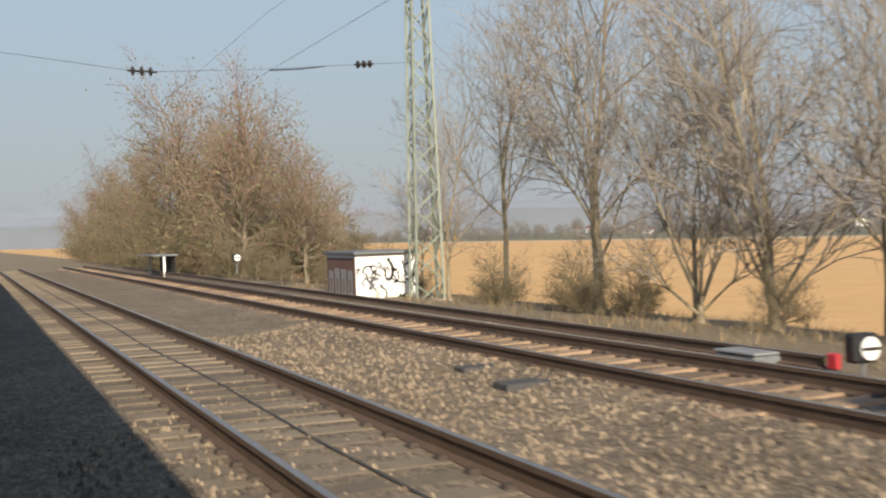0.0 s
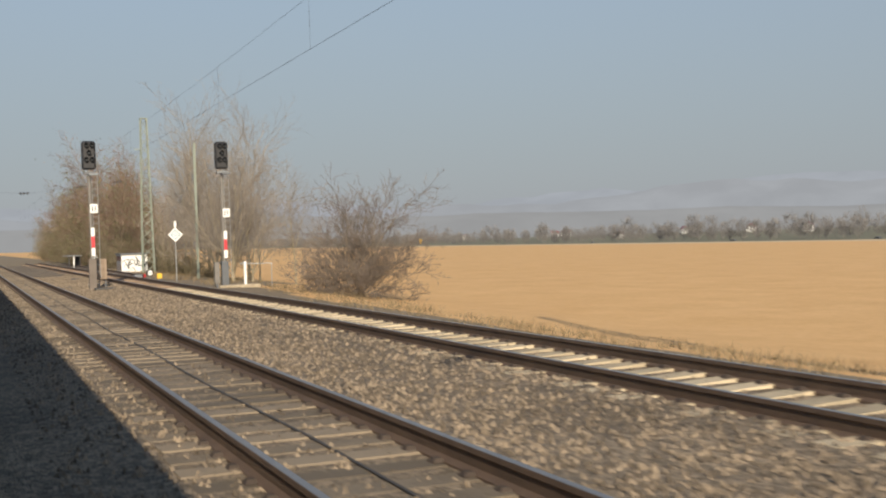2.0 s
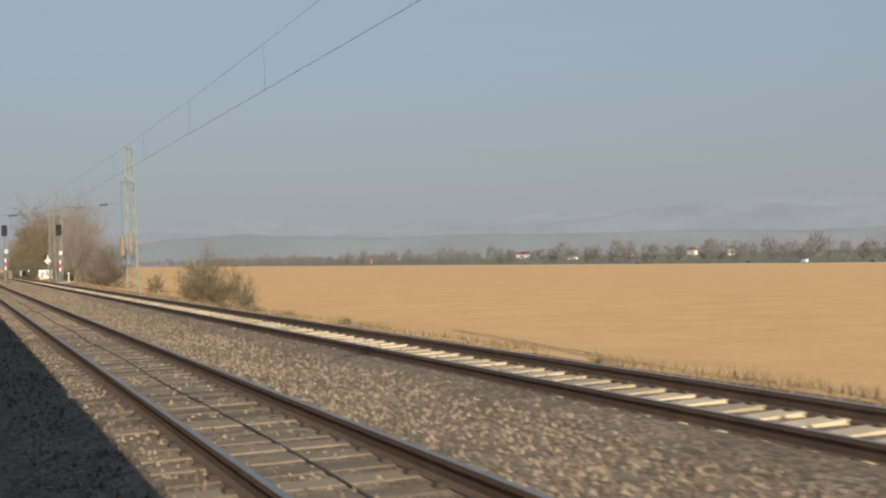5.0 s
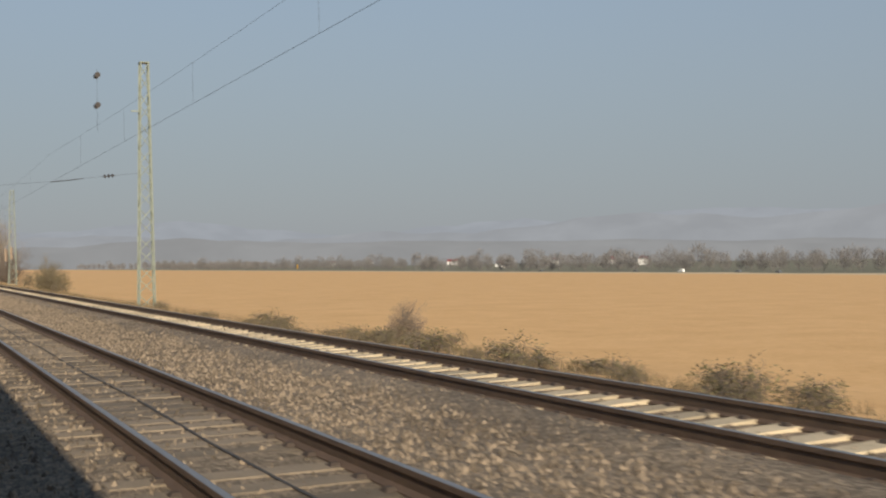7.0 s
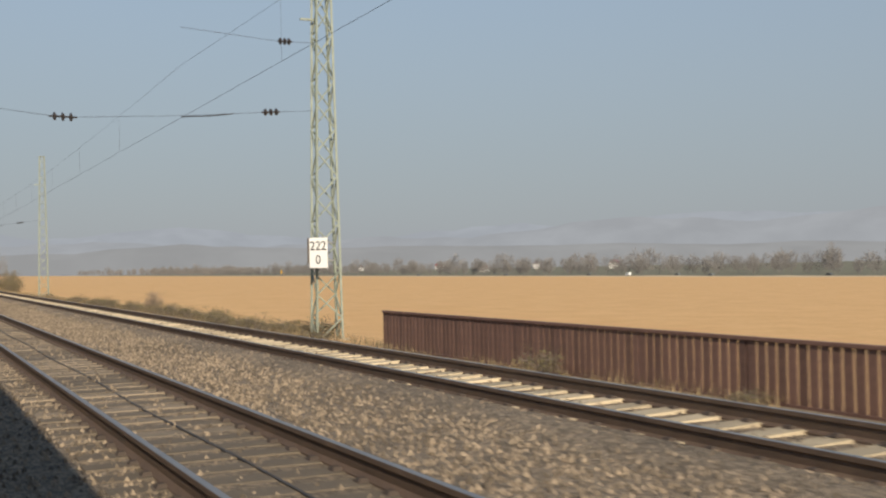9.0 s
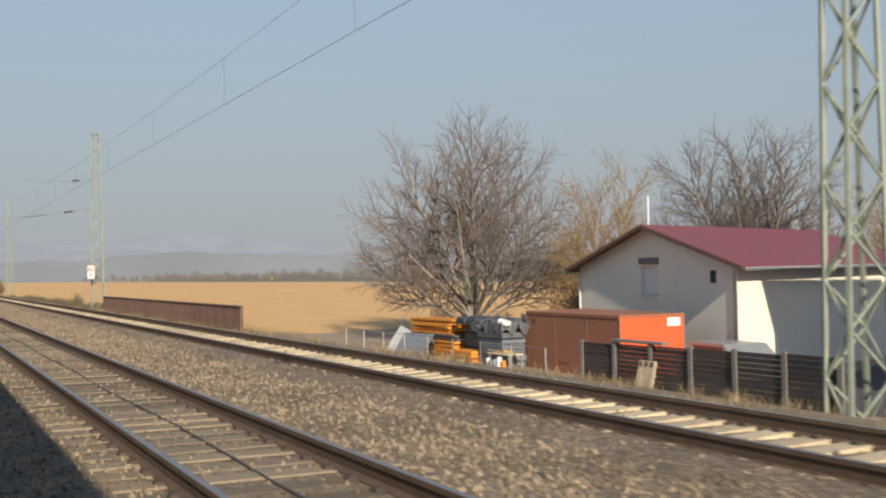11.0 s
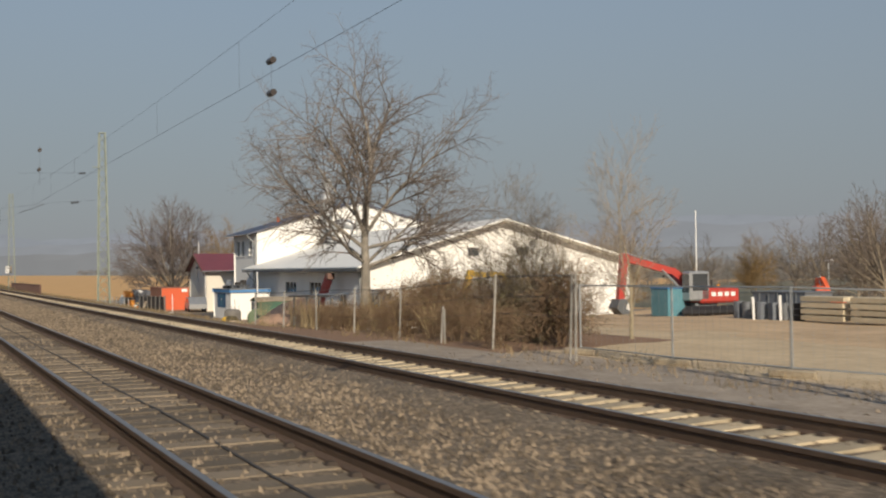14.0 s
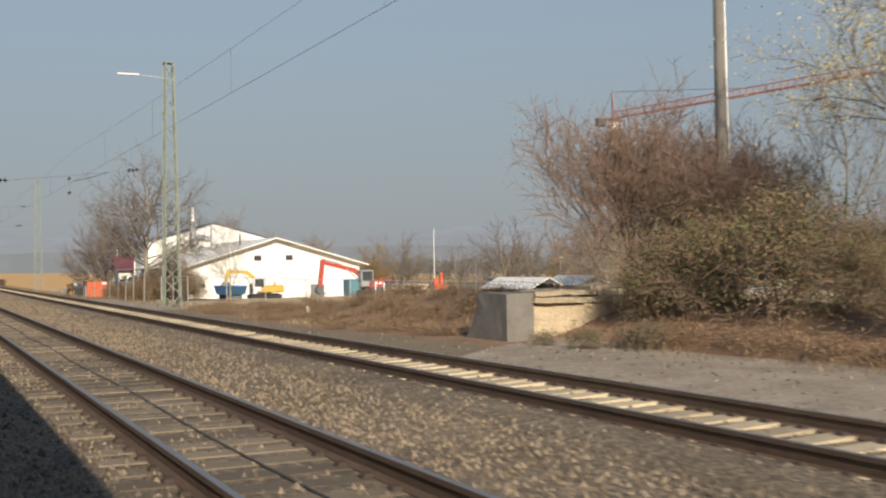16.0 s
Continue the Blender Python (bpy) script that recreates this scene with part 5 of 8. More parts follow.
dwarf_signal(10.0, 3.6, -0.6, "low black dwarf signal with a white disc")
dwarf_signal(10.65, 31.4, 0.35, "low black dwarf signal with a white disc")
pm = thing("point_machine", pose(9.6, 5.0, -0.4), "grey point machine box beside the track", "point machine")
part("housing", bx(-0.3, 0.3, -0.5, 0.5, 0.0, 0.24, bevel=0.04), M_GREYM, pm)
part("lid", bx(-0.32, 0.32, -0.52, 0.52, 0.24, 0.28, bevel=0.01), M_GALV, pm)
jb = thing("junction_box", pose(5.4, -4.75, -0.26), "low grey cable junction box in the ballast", "box")
part("body", bx(-0.22, 0.22, -0.3, 0.3, -0.05, 0.16, bevel=0.03), M_GREYM, jb)
part("lid", bx(-0.25, 0.25, -0.33, 0.33, 0.16, 0.2, bevel=0.01), M_WHITE, jb)
for x, y, w in ((5.57, -7.15, 0.5), (4.3, -3.9, 0.2), (6.1, 7.4, 0.3), (5.9, 6.2, 0.35)):
    sl = thing("concrete_slab", pose(x, y, -0.24), "flat dark concrete cable cover in the ballast", "slab", "cable covers in the ballast")
    part("plate", bx(-w, w, -w * 0.7, w * 0.7, -0.05, 0.06, bevel=0.015), M_ASPH, sl)

# relay hut with painted sides
hz = -0.55
hut = thing("relay_hut", pose(11.25, 20.4, hz) @ Matrix.Diagonal((1, 1.8, 1, 1)), "small flat-roofed hut covered in graffiti beside the mast", "hut")
part("wall", bx(0.0, 2.35, 0.0, 2.0, 0.0, 1.72), M_WHITE, hut)
part("roof", bx(-0.12, 2.5, -0.12, 2.1, 1.72, 1.84, bevel=0.02), M_GREYM, hut, "dark flat roof")
side = part("side_panel", bx(-0.012, -0.004, 0.0, 2.0, 0.0, 1.6), M_BROWNW, hut, "maroon side with pale painted shapes")
gr = random.Random(17)
for k in range(4):
    y0 = 0.18 + k * 0.45
    bm = bmesh.new()
    box(bm, -0.02, -0.014, y0, y0 + 0.34, 0.12, 1.05 + 0.15 * gr.random(), bevel=0.002)
    part("painted_shape", bm, M_GALV, side)
    part("painted_shape", bx(-0.026, -0.022, y0 + 0.12, y0 + 0.2, 0.3, 0.8), M_BROWNW, side)
for k in range(26):                     # loose black and grey strokes on the lit side
    x, z = gr.uniform(0.12, 2.1), gr.uniform(0.15, 1.5)
    a, bm, pts = gr.uniform(0, 6), bmesh.new(), []
    for q in range(6):
        pts.append((min(max(x, 0.08), 2.28), -0.006, min(max(z, 0.06), 1.64)))
        a += gr.uniform(-1.1, 1.1)
        x, z = x + 0.13 * math.cos(a), z + 0.13 * math.sin(a)
    for p, q in zip(pts, pts[1:]):
        strut(bm, p, q, 0.06 if k % 4 else 0.11)
    for v in bm.verts:
        v.co.y = -0.004 + (v.co.y + 0.006) * 0.1
    part("painted_stroke", bm, (M_BLACK, M_BLACK, M_GREYM, M_BLACK, M_GALV)[k % 5 if k > 3 else 0], hut)

sh = thing("low_shelter", pose(10.4, 47, 0.0), "low dark shelter frame with pale posts beside the track", "shelter")
part("roof", bx(-0.8, 0.9, -3.6, 3.6, 0.95, 1.05, bevel=0.02), M_GREYM, sh)
for dy in (-3.4, 3.4):
    part("post", bx(-0.1, 0.05, dy - 0.07, dy + 0.07, -0.6, 0.95), M_WHITE, sh)
part("back_board", bx(0.7, 0.76, -3.5, 3.5, -0.6, 0.95), M_DKFENCE, sh)

# ladder mast among the trees
lm = thing("ladder_mast", pose(12.6, 1.3, ground_z(12.6, 1.3)), "slim green ladder-like steel mast among the trees", "mast")
for dy in (-0.17, 0.17):
    part("stile", bx(-0.05, 0.05, dy - 0.03, dy + 0.03, -0.2, 9.4), M_MAST, lm)
for k in range(21):
    part("rung", bx(-0.02, 0.02, -0.15, 0.15, 0.4 + k * 0.44, 0.45 + k * 0.44), M_MAST, lm)

# ---- brown slatted parapet before the yard ----
pf = thing("slatted_fence", pose(12.6, 0, 0), "long brown slatted steel fence beside the track", "fence")
part("top_rail", bx(-0.05, 0.05, -204.3, -175.0, 0.28, 0.36, bevel=0.01), M_BROWNW, pf)
part("bottom_rail", bx(-0.04, 0.04, -204.3, -175.0, -0.92, -0.84), M_BROWNW, pf)
slat = bpy.data.meshes.new("slat")
bm = bx(-0.015, 0.015, -0.07, 0.07, -1.0, 0.30)
bm.to_mesh(slat)
bm.free()
slat.materials.append(M_BROWNW)
for k in range(160):
    o = new("slat", slat)
    o.parent = pf
    o.location = site((12.6, -204.2 + k * 0.183, 0)) - site((12.6, 0, 0))
    o.scale = (1, 1.29, SIZE)
for k in range(13):
    part("post", bx(-0.06, 0.06, -0.05, 0.05, -1.4, 0.34, m=Matrix.Translation((0.07, -204.25 + k * 2.43, 0))), M_BROWNW, pf)


# ---- buildings ----
def wall(parent, p, q, z0, z1, material, holes=(), th=0.25, gable=0.0, name="wall"):
    """An upright wall from plan point p to q, its outer face to the right hand of that way; holes (u0, u1, z0, z1) go through it;
    gable: height of a triangle on top."""
    p, q = Vector((*p, 0)), Vector((*q, 0))
    d = (q - p)
    L = d.length
    d.normalize()
    n = Vector((d.y, -d.x, 0))
    us = sorted({0.0, L, *[h[0] for h in holes], *[h[1] for h in holes]})
    zs = sorted({z0, z1, *[h[2] for h in holes], *[h[3] for h in holes]})
    bm = bmesh.new()
    def v(u, z, k):
        return bm.verts.new(p + d * u - n * (th * k) + Vector((0, 0, z)))
    def open_at(i, j):
        if not (0 <= i < len(us) - 1 and 0 <= j < len(zs) - 1):
            return True
        u, z = (us[i] + us[i + 1]) / 2, (zs[j] + zs[j + 1]) / 2
        return any(h[0] < u < h[1] and h[2] < z < h[3] for h in holes)
    for i in range(len(us) - 1):
        for j in range(len(zs) - 1):
            if open_at(i, j):
                continue
            a, b, c, e = us[i], us[i + 1], zs[j], zs[j + 1]
            bm.faces.new((v(a, c, 0), v(b, c, 0), v(b, e, 0), v(a, e, 0)))
            bm.faces.new((v(a, c, 1), v(a, e, 1), v(b, e, 1), v(b, c, 1)))
            for (ii, jj, s, t) in ((i - 1, j, (a, c), (a, e)), (i + 1, j, (b, e), (b, c)), (i, j - 1, (b, c), (a, c)), (i, j + 1, (a, e), (b, e))):
                if open_at(ii, jj) and not (gable and jj == len(zs) - 1):
                    bm.faces.new((v(*s, 0), v(*t, 0), v(*t, 1), v(*s, 1)))
    if gable:
        for k, order in ((0, 1), (1, -1)):
            f = [v(0, z1, k), v(L, z1, k), v(L / 2, z1 + gable, k)]
            bm.faces.new(f[::order])
    bmesh.ops.remove_doubles(bm, verts=bm.verts, dist=0.0005)
    return part(name, bm, material, parent), d, n, p


def window(parent, w, u0, u1, z0, z1, bars=1, sill=True, shutter=None):
    """A framed window set 10 cm back in a hole of a wall; w is what wall() returned."""
    _, d, n, p = w
    rot = Matrix((( d.x, n.x, 0), (d.y, n.y, 0), (0, 0, 1))).to_4x4()
    m = Matrix.Translation(p + d * u0 + Vector((0, 0, z0))) @ rot          # local x along the wall, y outwards
    W, H = u1 - u0, z1 - z0
    bm = bmesh.new()
    for a in ((0, W, 0, 0.07), (0, W, H - 0.07, H), (0, 0.07, 0.07, H - 0.07), (W - 0.07, W, 0.07, H - 0.07)):
        box(bm, a[0], a[1], -0.16, -0.09, a[2], a[3])
    for k in range(1, bars):
        box(bm, W * k / bars - 0.04, W * k / bars + 0.04, -0.16, -0.09, 0.07, H - 0.07)
    bmesh.ops.transform(bm, matrix=m, verts=bm.verts)
    fr = part("window", bm, M_FRAME, parent, "white framed window")
    for k in range(bars):
        part("pane", bx(W * k / bars + 0.04, W * (k + 1) / bars - 0.04, -0.14, -0.12, 0.07, H - 0.07, m=m), shutter or M_GLASS, fr)
    if sill:
        part("sill", bx(-0.08, W + 0.08, -0.09, 0.09, -0.06, 0.0, m=m), M_FRAME, fr)


def gable_roof(parent, a, b, c, d, z_eave, z_ridge, over, over_g, material, th=0.14, name="roof"):
    """a-b: one gable end, d-c the other, all plan points at the eaves; two slabs, each with its overhang."""
    a, b, c, d = (Vector((*q, 0)) for q in (a, b, c, d))
    m0, m1 = (a + b) / 2, (d + c) / 2
    lon = (m1 - m0).normalized()
    for p, q in ((a, d), (b, c)):
        out = (p - m0)
        half = out.length
        out.normalize()
        drop = (z_ridge - z_eave) / half * over
        e0, e1 = p + out * over - lon * over_g, q + out * over + lon * over_g
        r0, r1 = m0 - lon * over_g, m1 + lon * over_g
        bm = bmesh.new()
        solid(bm, (e0 + Vector((0, 0, z_eave - drop + th)), e1 + Vector((0, 0, z_eave - drop + th)), r1 + Vector((0, 0, z_ridge + th)), r0 + Vector((0, 0, z_ridge + th))), th, (0, 0, 1))
        part(name, bm, material, parent)
        bm = bmesh.new()
        g0, g1 = e0 + out * 0.06 + Vector((0, 0, z_eave - drop + 0.02)), e1 + out * 0.06 + Vector((0, 0, z_eave - drop + 0.02))
        tube(bm, g0, g1, 0.075, n=8)
        part("gutter", bm, M_GALV, parent)
    return lon


G = Vector((0.84, -0.54))
ZY = -3.1
# workshop with the white roof
ws = thing("workshop", pose(0, 0, 0), "long white workshop with a white sheet roof and blue plinth", "building")
k0, k1 = Vector((27.15, -255.9)), Vector((27.15, -235.4))
k2, k3 = k1 + G * 22.1, k0 + G * 22.1
fy = lambda y: -y + k1.y                                 # along the front wall, from its far corner
w_front = wall(ws, k1, k0, ZY, 2.02, M_BRICKW, [(fy(-242.65), fy(-244.8), -0.32, 0.67), (fy(-247.35), fy(-249.4), -1.67, 0.68), (fy(-252.25), fy(-253.5), -1.87, -0.29)])
window(ws, w_front, fy(-242.65), fy(-244.8), -0.32, 0.67, 3)
window(ws, w_front, fy(-247.35), fy(-249.4), -1.67, 0.68, 3)
window(ws, w_front, fy(-252.25), fy(-253.5), -1.87, -0.29, 2)
gh = [(1.5, 2.3, -0.85, -0.15), (4.6, 5.4, -0.85, -0.15), (7.7, 8.3, -1.7, -0.3), (15.6, 17.4, -3.0, -0.6)]
w_gable = wall(ws, k0, k3, ZY, 2.02, M_RENDER, gh, gable=3.4)
for h in gh[:3]:
    window(ws, w_gable, *h, 1)
part("roller_door", bx(15.62, 17.38, -0.15, -0.1, -3.0, -0.6, m=Matrix.Translation(w_gable[3]) @ Matrix(((w_gable[1].x, w_gable[2].x, 0), (w_gable[1].y, w_gable[2].y, 0), (0, 0, 1))).to_4x4()), M_GREYM, ws)
for u in (8.4, 12.4):                                    # two square windows under the ridge
    q = w_gable[3] + w_gable[1] * u + w_gable[2] * 0.02
    rot = Matrix(((w_gable[1].x, w_gable[2].x, 0), (w_gable[1].y, w_gable[2].y, 0), (0, 0, 1))).to_4x4()
    f = part("window", bx(0, 1.05, -0.03, 0.05, 2.55, 3.35, m=Matrix.Translation(q) @ rot), M_FRAME, ws)
    part("pane", bx(0.07, 0.98, 0.05, 0.056, 2.62, 3.28, m=Matrix.Translation(q) @ rot), M_GLASS, f)
wall(ws, k3, k2, ZY, 2.02, M_RENDER)
wall(ws, k2, k1, ZY, 2.02, M_RENDER, gable=3.4)
gable_roof(ws, k0, k3, k2, k1, 2.02, 5.42, 0.75, 0.9, M_ROOFW)
part("plinth", bx(26.9, 27.125, -255.85, -235.5, ZY, -2.52), M_BLUE, ws, "blue painted plinth band")
part("downpipe", tb((27.05, -255.7, ZY), (27.05, -255.7, 1.9), 0.05, n=8), M_GALV, ws)
bm = bmesh.new()
wire_mesh(bm, [(26.35, -235.6, 1.6), (26.6, -235.9, 1.0), (27.0, -236.0, 0.7), (27.05, -236.0, ZY)], 0.055)
part("downpipe", bm, M_GALV, ws)
for y in (-254, -250, -246, -242, -238):
    part("rafter_end", bx(26.45, 27.2, y - 0.06, y + 0.06, 1.72, 1.88), M_WOODTRIM, ws)
part("gutter", bx(26.22, 26.36, -256.6, -234.75, 1.56, 1.70, bevel=0.03), M_GREYM, ws, "dark grey eaves gutter")
part("soffit", bx(26.38, 27.05, -256.5, -235.4, 1.60, 1.63), M_GREYPOST, ws, "grey soffit boards")

# steel chimney, elbow duct and vent pipes on the roof
ch = thing("steel_chimney", pose(33.3, -239.9, 0), "tall galvanised steel chimney with a wider cone", "chimney")
part("lower_pipe", tb((0, 0, 3.3), (0, 0, 7.9), 0.55, n=20), M_GALV, ch)
part("cone", tb((0, 0, 7.9), (0, 0, 8.9), 0.55, 0.85, n=20), M_GALV, ch)
part("cone", tb((0, 0, 8.9), (0, 0, 9.9), 0.85, 0.55, n=20), M_GALV, ch)
part("outlet", tb((0, 0, 9.9), (0, 0, 11.0), 0.55, n=20), M_GALV, ch)
el = thing("elbow_duct", pose(33.15, -241.15, 0), "bent galvanised duct with a slanted mouth", "duct")
bm = bmesh.new()
pts = [(0, 0, 3.3), (0, 0, 4.4), (0, 0, 5.3)] + [(0.95 * (1 - math.cos(a)) * 0.77, -0.95 * (1 - math.cos(a)) * 0.64, 5.35 + math.sin(a) * 0.95) for a in (0.25, 0.5, 0.75, 1.0, 1.3, 1.57)] + [(1.15, -0.96, 6.28), (1.5, -1.25, 6.12), (1.95, -1.62, 5.85)]
swept(bm, pts, [0.5] * 9 + [0.52, 0.45, 0.08], 18)
part("duct", bm, M_GALV, el, smooth=True)
for k in (2, 5, 8):
    q = Vector(pts[k])
    dv = (Vector(pts[k + 1]) - Vector(pts[k - 1])).normalized() * 0.03
    part("seam_ring", tb(q - dv, q + dv, 0.525, n=18), M_GALV, el)
part("stub_pipe", tb((0.1, -0.78, 3.6), (0.1, -0.78, 5.45), 0.24, n=12), M_GALV, el)
vp = thing("vent_pipe", pose(35.2, -242.6, 0), "slim galvanised vent pipe in front of the gable", "vent pipe")
part("pipe", tb((0, 0, 4.6), (0, 0, 8.0), 0.14, n=10), M_GALV, vp)
part("cap", tb((0, 0, 8.0), (0, 0, 8.2), 0.19, 0.12, n=10), M_GALV, vp)
vb = thing("vent_pipe", pose(34.4, -255.5, 0), "short black vent pipe on the white roof", "vent pipe")
part("pipe", tb((0, 0, 4.2), (0, 0, 6.3), 0.12, n=10), M_BLACK, vb)
part("flashing", bx(-0.5, 0.5, -0.4, 0.4, 4.55, 4.62), M_GREYM, vb)

# two-storey hall behind it
ha = thing("two_storey_hall", pose(0, 0, 0), "white two-storey hall with a dark blue roof", "building")
h0 = Vector((27.6, -235.3))
h1 = Vector((27.6, -229.3))
h2, h3 = h1 + G * 20.5, h0 + G * 20.5
fy2 = lambda y: -y + h1.y
hw = [(fy2(-230.08), fy2(-230.85), 3.25, 4.88), (fy2(-231.32), fy2(-232.04), 3.25, 4.88), (fy2(-233.29), fy2(-234.0), 3.25, 4.92), (fy2(-230.54), fy2(-231.49), -1.43, 0.2)]
w_h = wall(ha, h1, h0, ZY, 5.66, M_RENDER, hw)
for k, h in enumerate(hw):
    window(ha, w_h, *h, 2 if k < 2 else 1)
wall(ha, h0, h3, ZY, 5.66, M_RENDER, gable=2.95)
wall(ha, h3, h2, ZY, 5.66, M_RENDER)
wall(ha, h2, h1, ZY, 5.66, M_RENDER, gable=2.95)
gable_roof(ha, h0, h3, h2, h1, 5.66, 8.61, 0.8, 0.25, M_ROOFB)
part("plinth", bx(27.3, 27.575, -235.2, -229.4, ZY, -2.45), M_BLUE, ha, "blue painted plinth band")
bm = bmesh.new()
wire_mesh(bm, [(26.75, -234.9, 5.3), (27.3, -234.9, 4.7), (27.5, -234.95, 4.4), (27.5, -234.95, 2.2)], 0.06)
part("downpipe", bm, M_GALV, ha)
for x, y, z, m, r in ((31.0, -233.2, 6.6, M_ORANGE, 0.16),):
    part("flue", tb((x, y, z - 0.6), (x, y, z + 0.9), r, n=10), m, ha, "orange clay flue pipe")
an = thing("roof_aerial", pose(31.6, -233.9, 6.9), "small dark roof aerial", "aerial")
part("mast", tb((0, 0, -0.4), (0, 0, 1.4), 0.03, n=6), M_BLACK, an)
part("panel", bx(-0.05, 0.05, -0.16, 0.16, 0.5, 1.3), M_GREYM, an)

# house with the red roof
ho = thing("house", pose(0, 0, 0), "white rendered house with a red sheet roof and brown verge boards", "house")
E_ = Vector((-0.14, -0.99))
D_ = Vector((0.99, -0.14))
a1 = Vector((26.8, -222.6))
a0 = a1 - E_ * 9.4
a2, a3 = a1 + D_ * 15, a0 + D_ * 15
Lh = (a1 - a0).length
gw = [(Lh * 0.45, Lh * 0.45 + 1.0, 0.55, 1.85)]
wg = wall(ho, a0, a1, ZY, 1.9, M_CREAMR, gw, gable=1.85)
window(ho, wg, *gw[0], 1, shutter=M_FRAME)
rot = Matrix(((wg[1].x, wg[2].x, 0), (wg[1].y, wg[2].y, 0), (0, 0, 1))).to_4x4()
part("shutter_box", bx(Lh * 0.45 - 0.06, Lh * 0.45 + 1.06, 0.0, 0.1, 2.0, 2.3, m=Matrix.Translation(wg[3]) @ rot), M_GREYPOST, ho)
part("vent_window", bx(Lh * 0.86, Lh * 0.86 + 0.28, -0.02, 0.02, 1.1, 1.65, m=Matrix.Translation(wg[3]) @ rot), M_GLASS, ho)
wall(ho, a1, a2, ZY, 1.9, M_CREAMR)
wall(ho, a2, a3, ZY, 1.9, M_CREAMR, gable=1.85)
wall(ho, a3, a0, ZY, 1.9, M_CREAMR)
gable_roof(ho, a0, a1, a2, a3, 1.9, 3.75, 0.55, 0.5, M_ROOFR)
mid = (a0 + a1) / 2 - D_ * 0.52
for p in (a0, a1):
    o = p + (p - (a0 + a1) / 2).normalized() * 0.55 - D_ * 0.52
    bm = bmesh.new()
    strut(bm, (o.x, o.y, 1.9 - 0.2 + 0.02), (mid.x, mid.y, 3.75 + 0.02), 0.16)
    part("verge_board", bm, M_WOODTRIM, ho, "brown wooden verge board")
part("mast_pipe", tb((mid.x + 0.7, mid.y, 3.6), (mid.x + 0.7, mid.y, 5.3), 0.05, n=8), M_WHITE, ho, "white aerial pipe")
for p in (a0, a1):
    bm = bmesh.new()
    q = p - D_ * 0.04
    tube(bm, (q.x, q.y, ZY), (q.x, q.y, 1.5), 0.05, n=8)
    part("downpipe", bm, M_FRAME, ho)

# painted kiosk
ki = thing("kiosk", pose(0, 0, 0), "small white kiosk with a blue fascia and blue mural", "kiosk")
q0, q1 = Vector((23.5, -234.1)), Vector((23.5, -238.5))
q2, q3 = q1 + G * 3.6, q0 + G * 3.6
zk = ground_z(24.5, -237) - 0.1
for s, e in ((q0, q1), (q1, q2), (q2, q3), (q3, q0)):
    wk = wall(ki, s, e, zk, -0.33, M_RENDER, th=0.15)
    rot = Matrix(((wk[1].x, wk[2].x, 0), (wk[1].y, wk[2].y, 0), (0, 0, 1))).to_4x4()
    L = (e - s).length
    part("fascia", bx(-0.1, L + 0.1, -0.2, 0.1, -0.33, -0.06, m=Matrix.Translation(wk[3]) @ rot), M_BLUE, ki, "blue fascia board")
    if s is q0:
        mural = part("mural", bx(0.98, 3.15, 0.003, 0.012, -1.8, -0.40, m=Matrix.Translation(wk[3]) @ rot), M_MURAL, ki, "dark blue mural with pale beams")
        for k in range(9):                               # beams spreading from a pale core
            a = -0.9 + 0.225 * k
            bm = bmesh.new()
            r = 0.42 + 0.12 * (k % 3)
            c, e_ = Vector((2.06, 0, -1.02)), Vector((math.sin(a), 0, math.cos(a) * (1 if k % 2 else -1)))
            sd = Vector((e_.z, 0, -e_.x)) * 0.045
            solid(bm, [(q.x, 0.017, q.z) for q in (c + e_ * 0.08 - sd * 0.3, c + e_ * 0.08 + sd * 0.3, c + e_ * r + sd, c + e_ * r - sd)], 0.003)
            bmesh.ops.transform(bm, matrix=Matrix.Translation(wk[3]) @ rot, verts=bm.verts)
            part("pale_beam", bm, M_TEALBOX, mural)
        part("pale_core", bx(1.96, 2.16, 0.013, 0.02, -1.1, -0.92, bevel=0.003, m=Matrix.Translation(wk[3]) @ rot), M_WHITE, mural)
bm = bmesh.new()
prism(bm, [tuple(v) for v in (q0 + Vector((-.1, .1)), q1 + Vector((-.1, -.1)), q2 + Vector((.1, -.1)), q3 + Vector((.1, .1)))], -0.07, 0.02)
part("roof", bm, M_GREYM, ki, "flat felt roof")
jr = random.Random(9)
for k in range(6):
    x, y = 24.2 + jr.random() * 1.8, -236.0 - jr.random() * 1.6
    jk = thing("scrap_sheet", pose(x, y, 0.02 + 0.06 * k), "dark sheet lying on the kiosk roof", "scrap", "scrap on the kiosk roof")
    part("sheet", bx(-0.6, 0.6, -0.35, 0.35, 0.0, 0.05, m=Matrix.Rotation(jr.uniform(0, 3), 4, "Z")), M_GREYM, jk)
for k in range(9):
    x, y = 24.0 + jr.random() * 2.4, -234.9 - jr.random() * 2.6
    o = thing("roof_junk", pose(x, y, 0.02, 0, 0, jr.uniform(0, 180)), "dark odd piece of junk on the kiosk roof", "junk", "scrap on the kiosk roof")
    bm = bx(-jr.uniform(0.15, 0.5), jr.uniform(0.15, 0.5), -0.22, 0.22, 0.0, jr.uniform(0.15, 0.6) * (1.4 if y > -235.8 else 0.5), bevel=0.03)
    for v in bm.verts:
        v.co += 0.1 * Vector((1, 1, 0.5)) * noise.noise(v.co * 4 + Vector((k, 0, 0)))
    part("piece", bm, (M_GREYM, M_DKFENCE, M_SLATE)[k % 3], o)
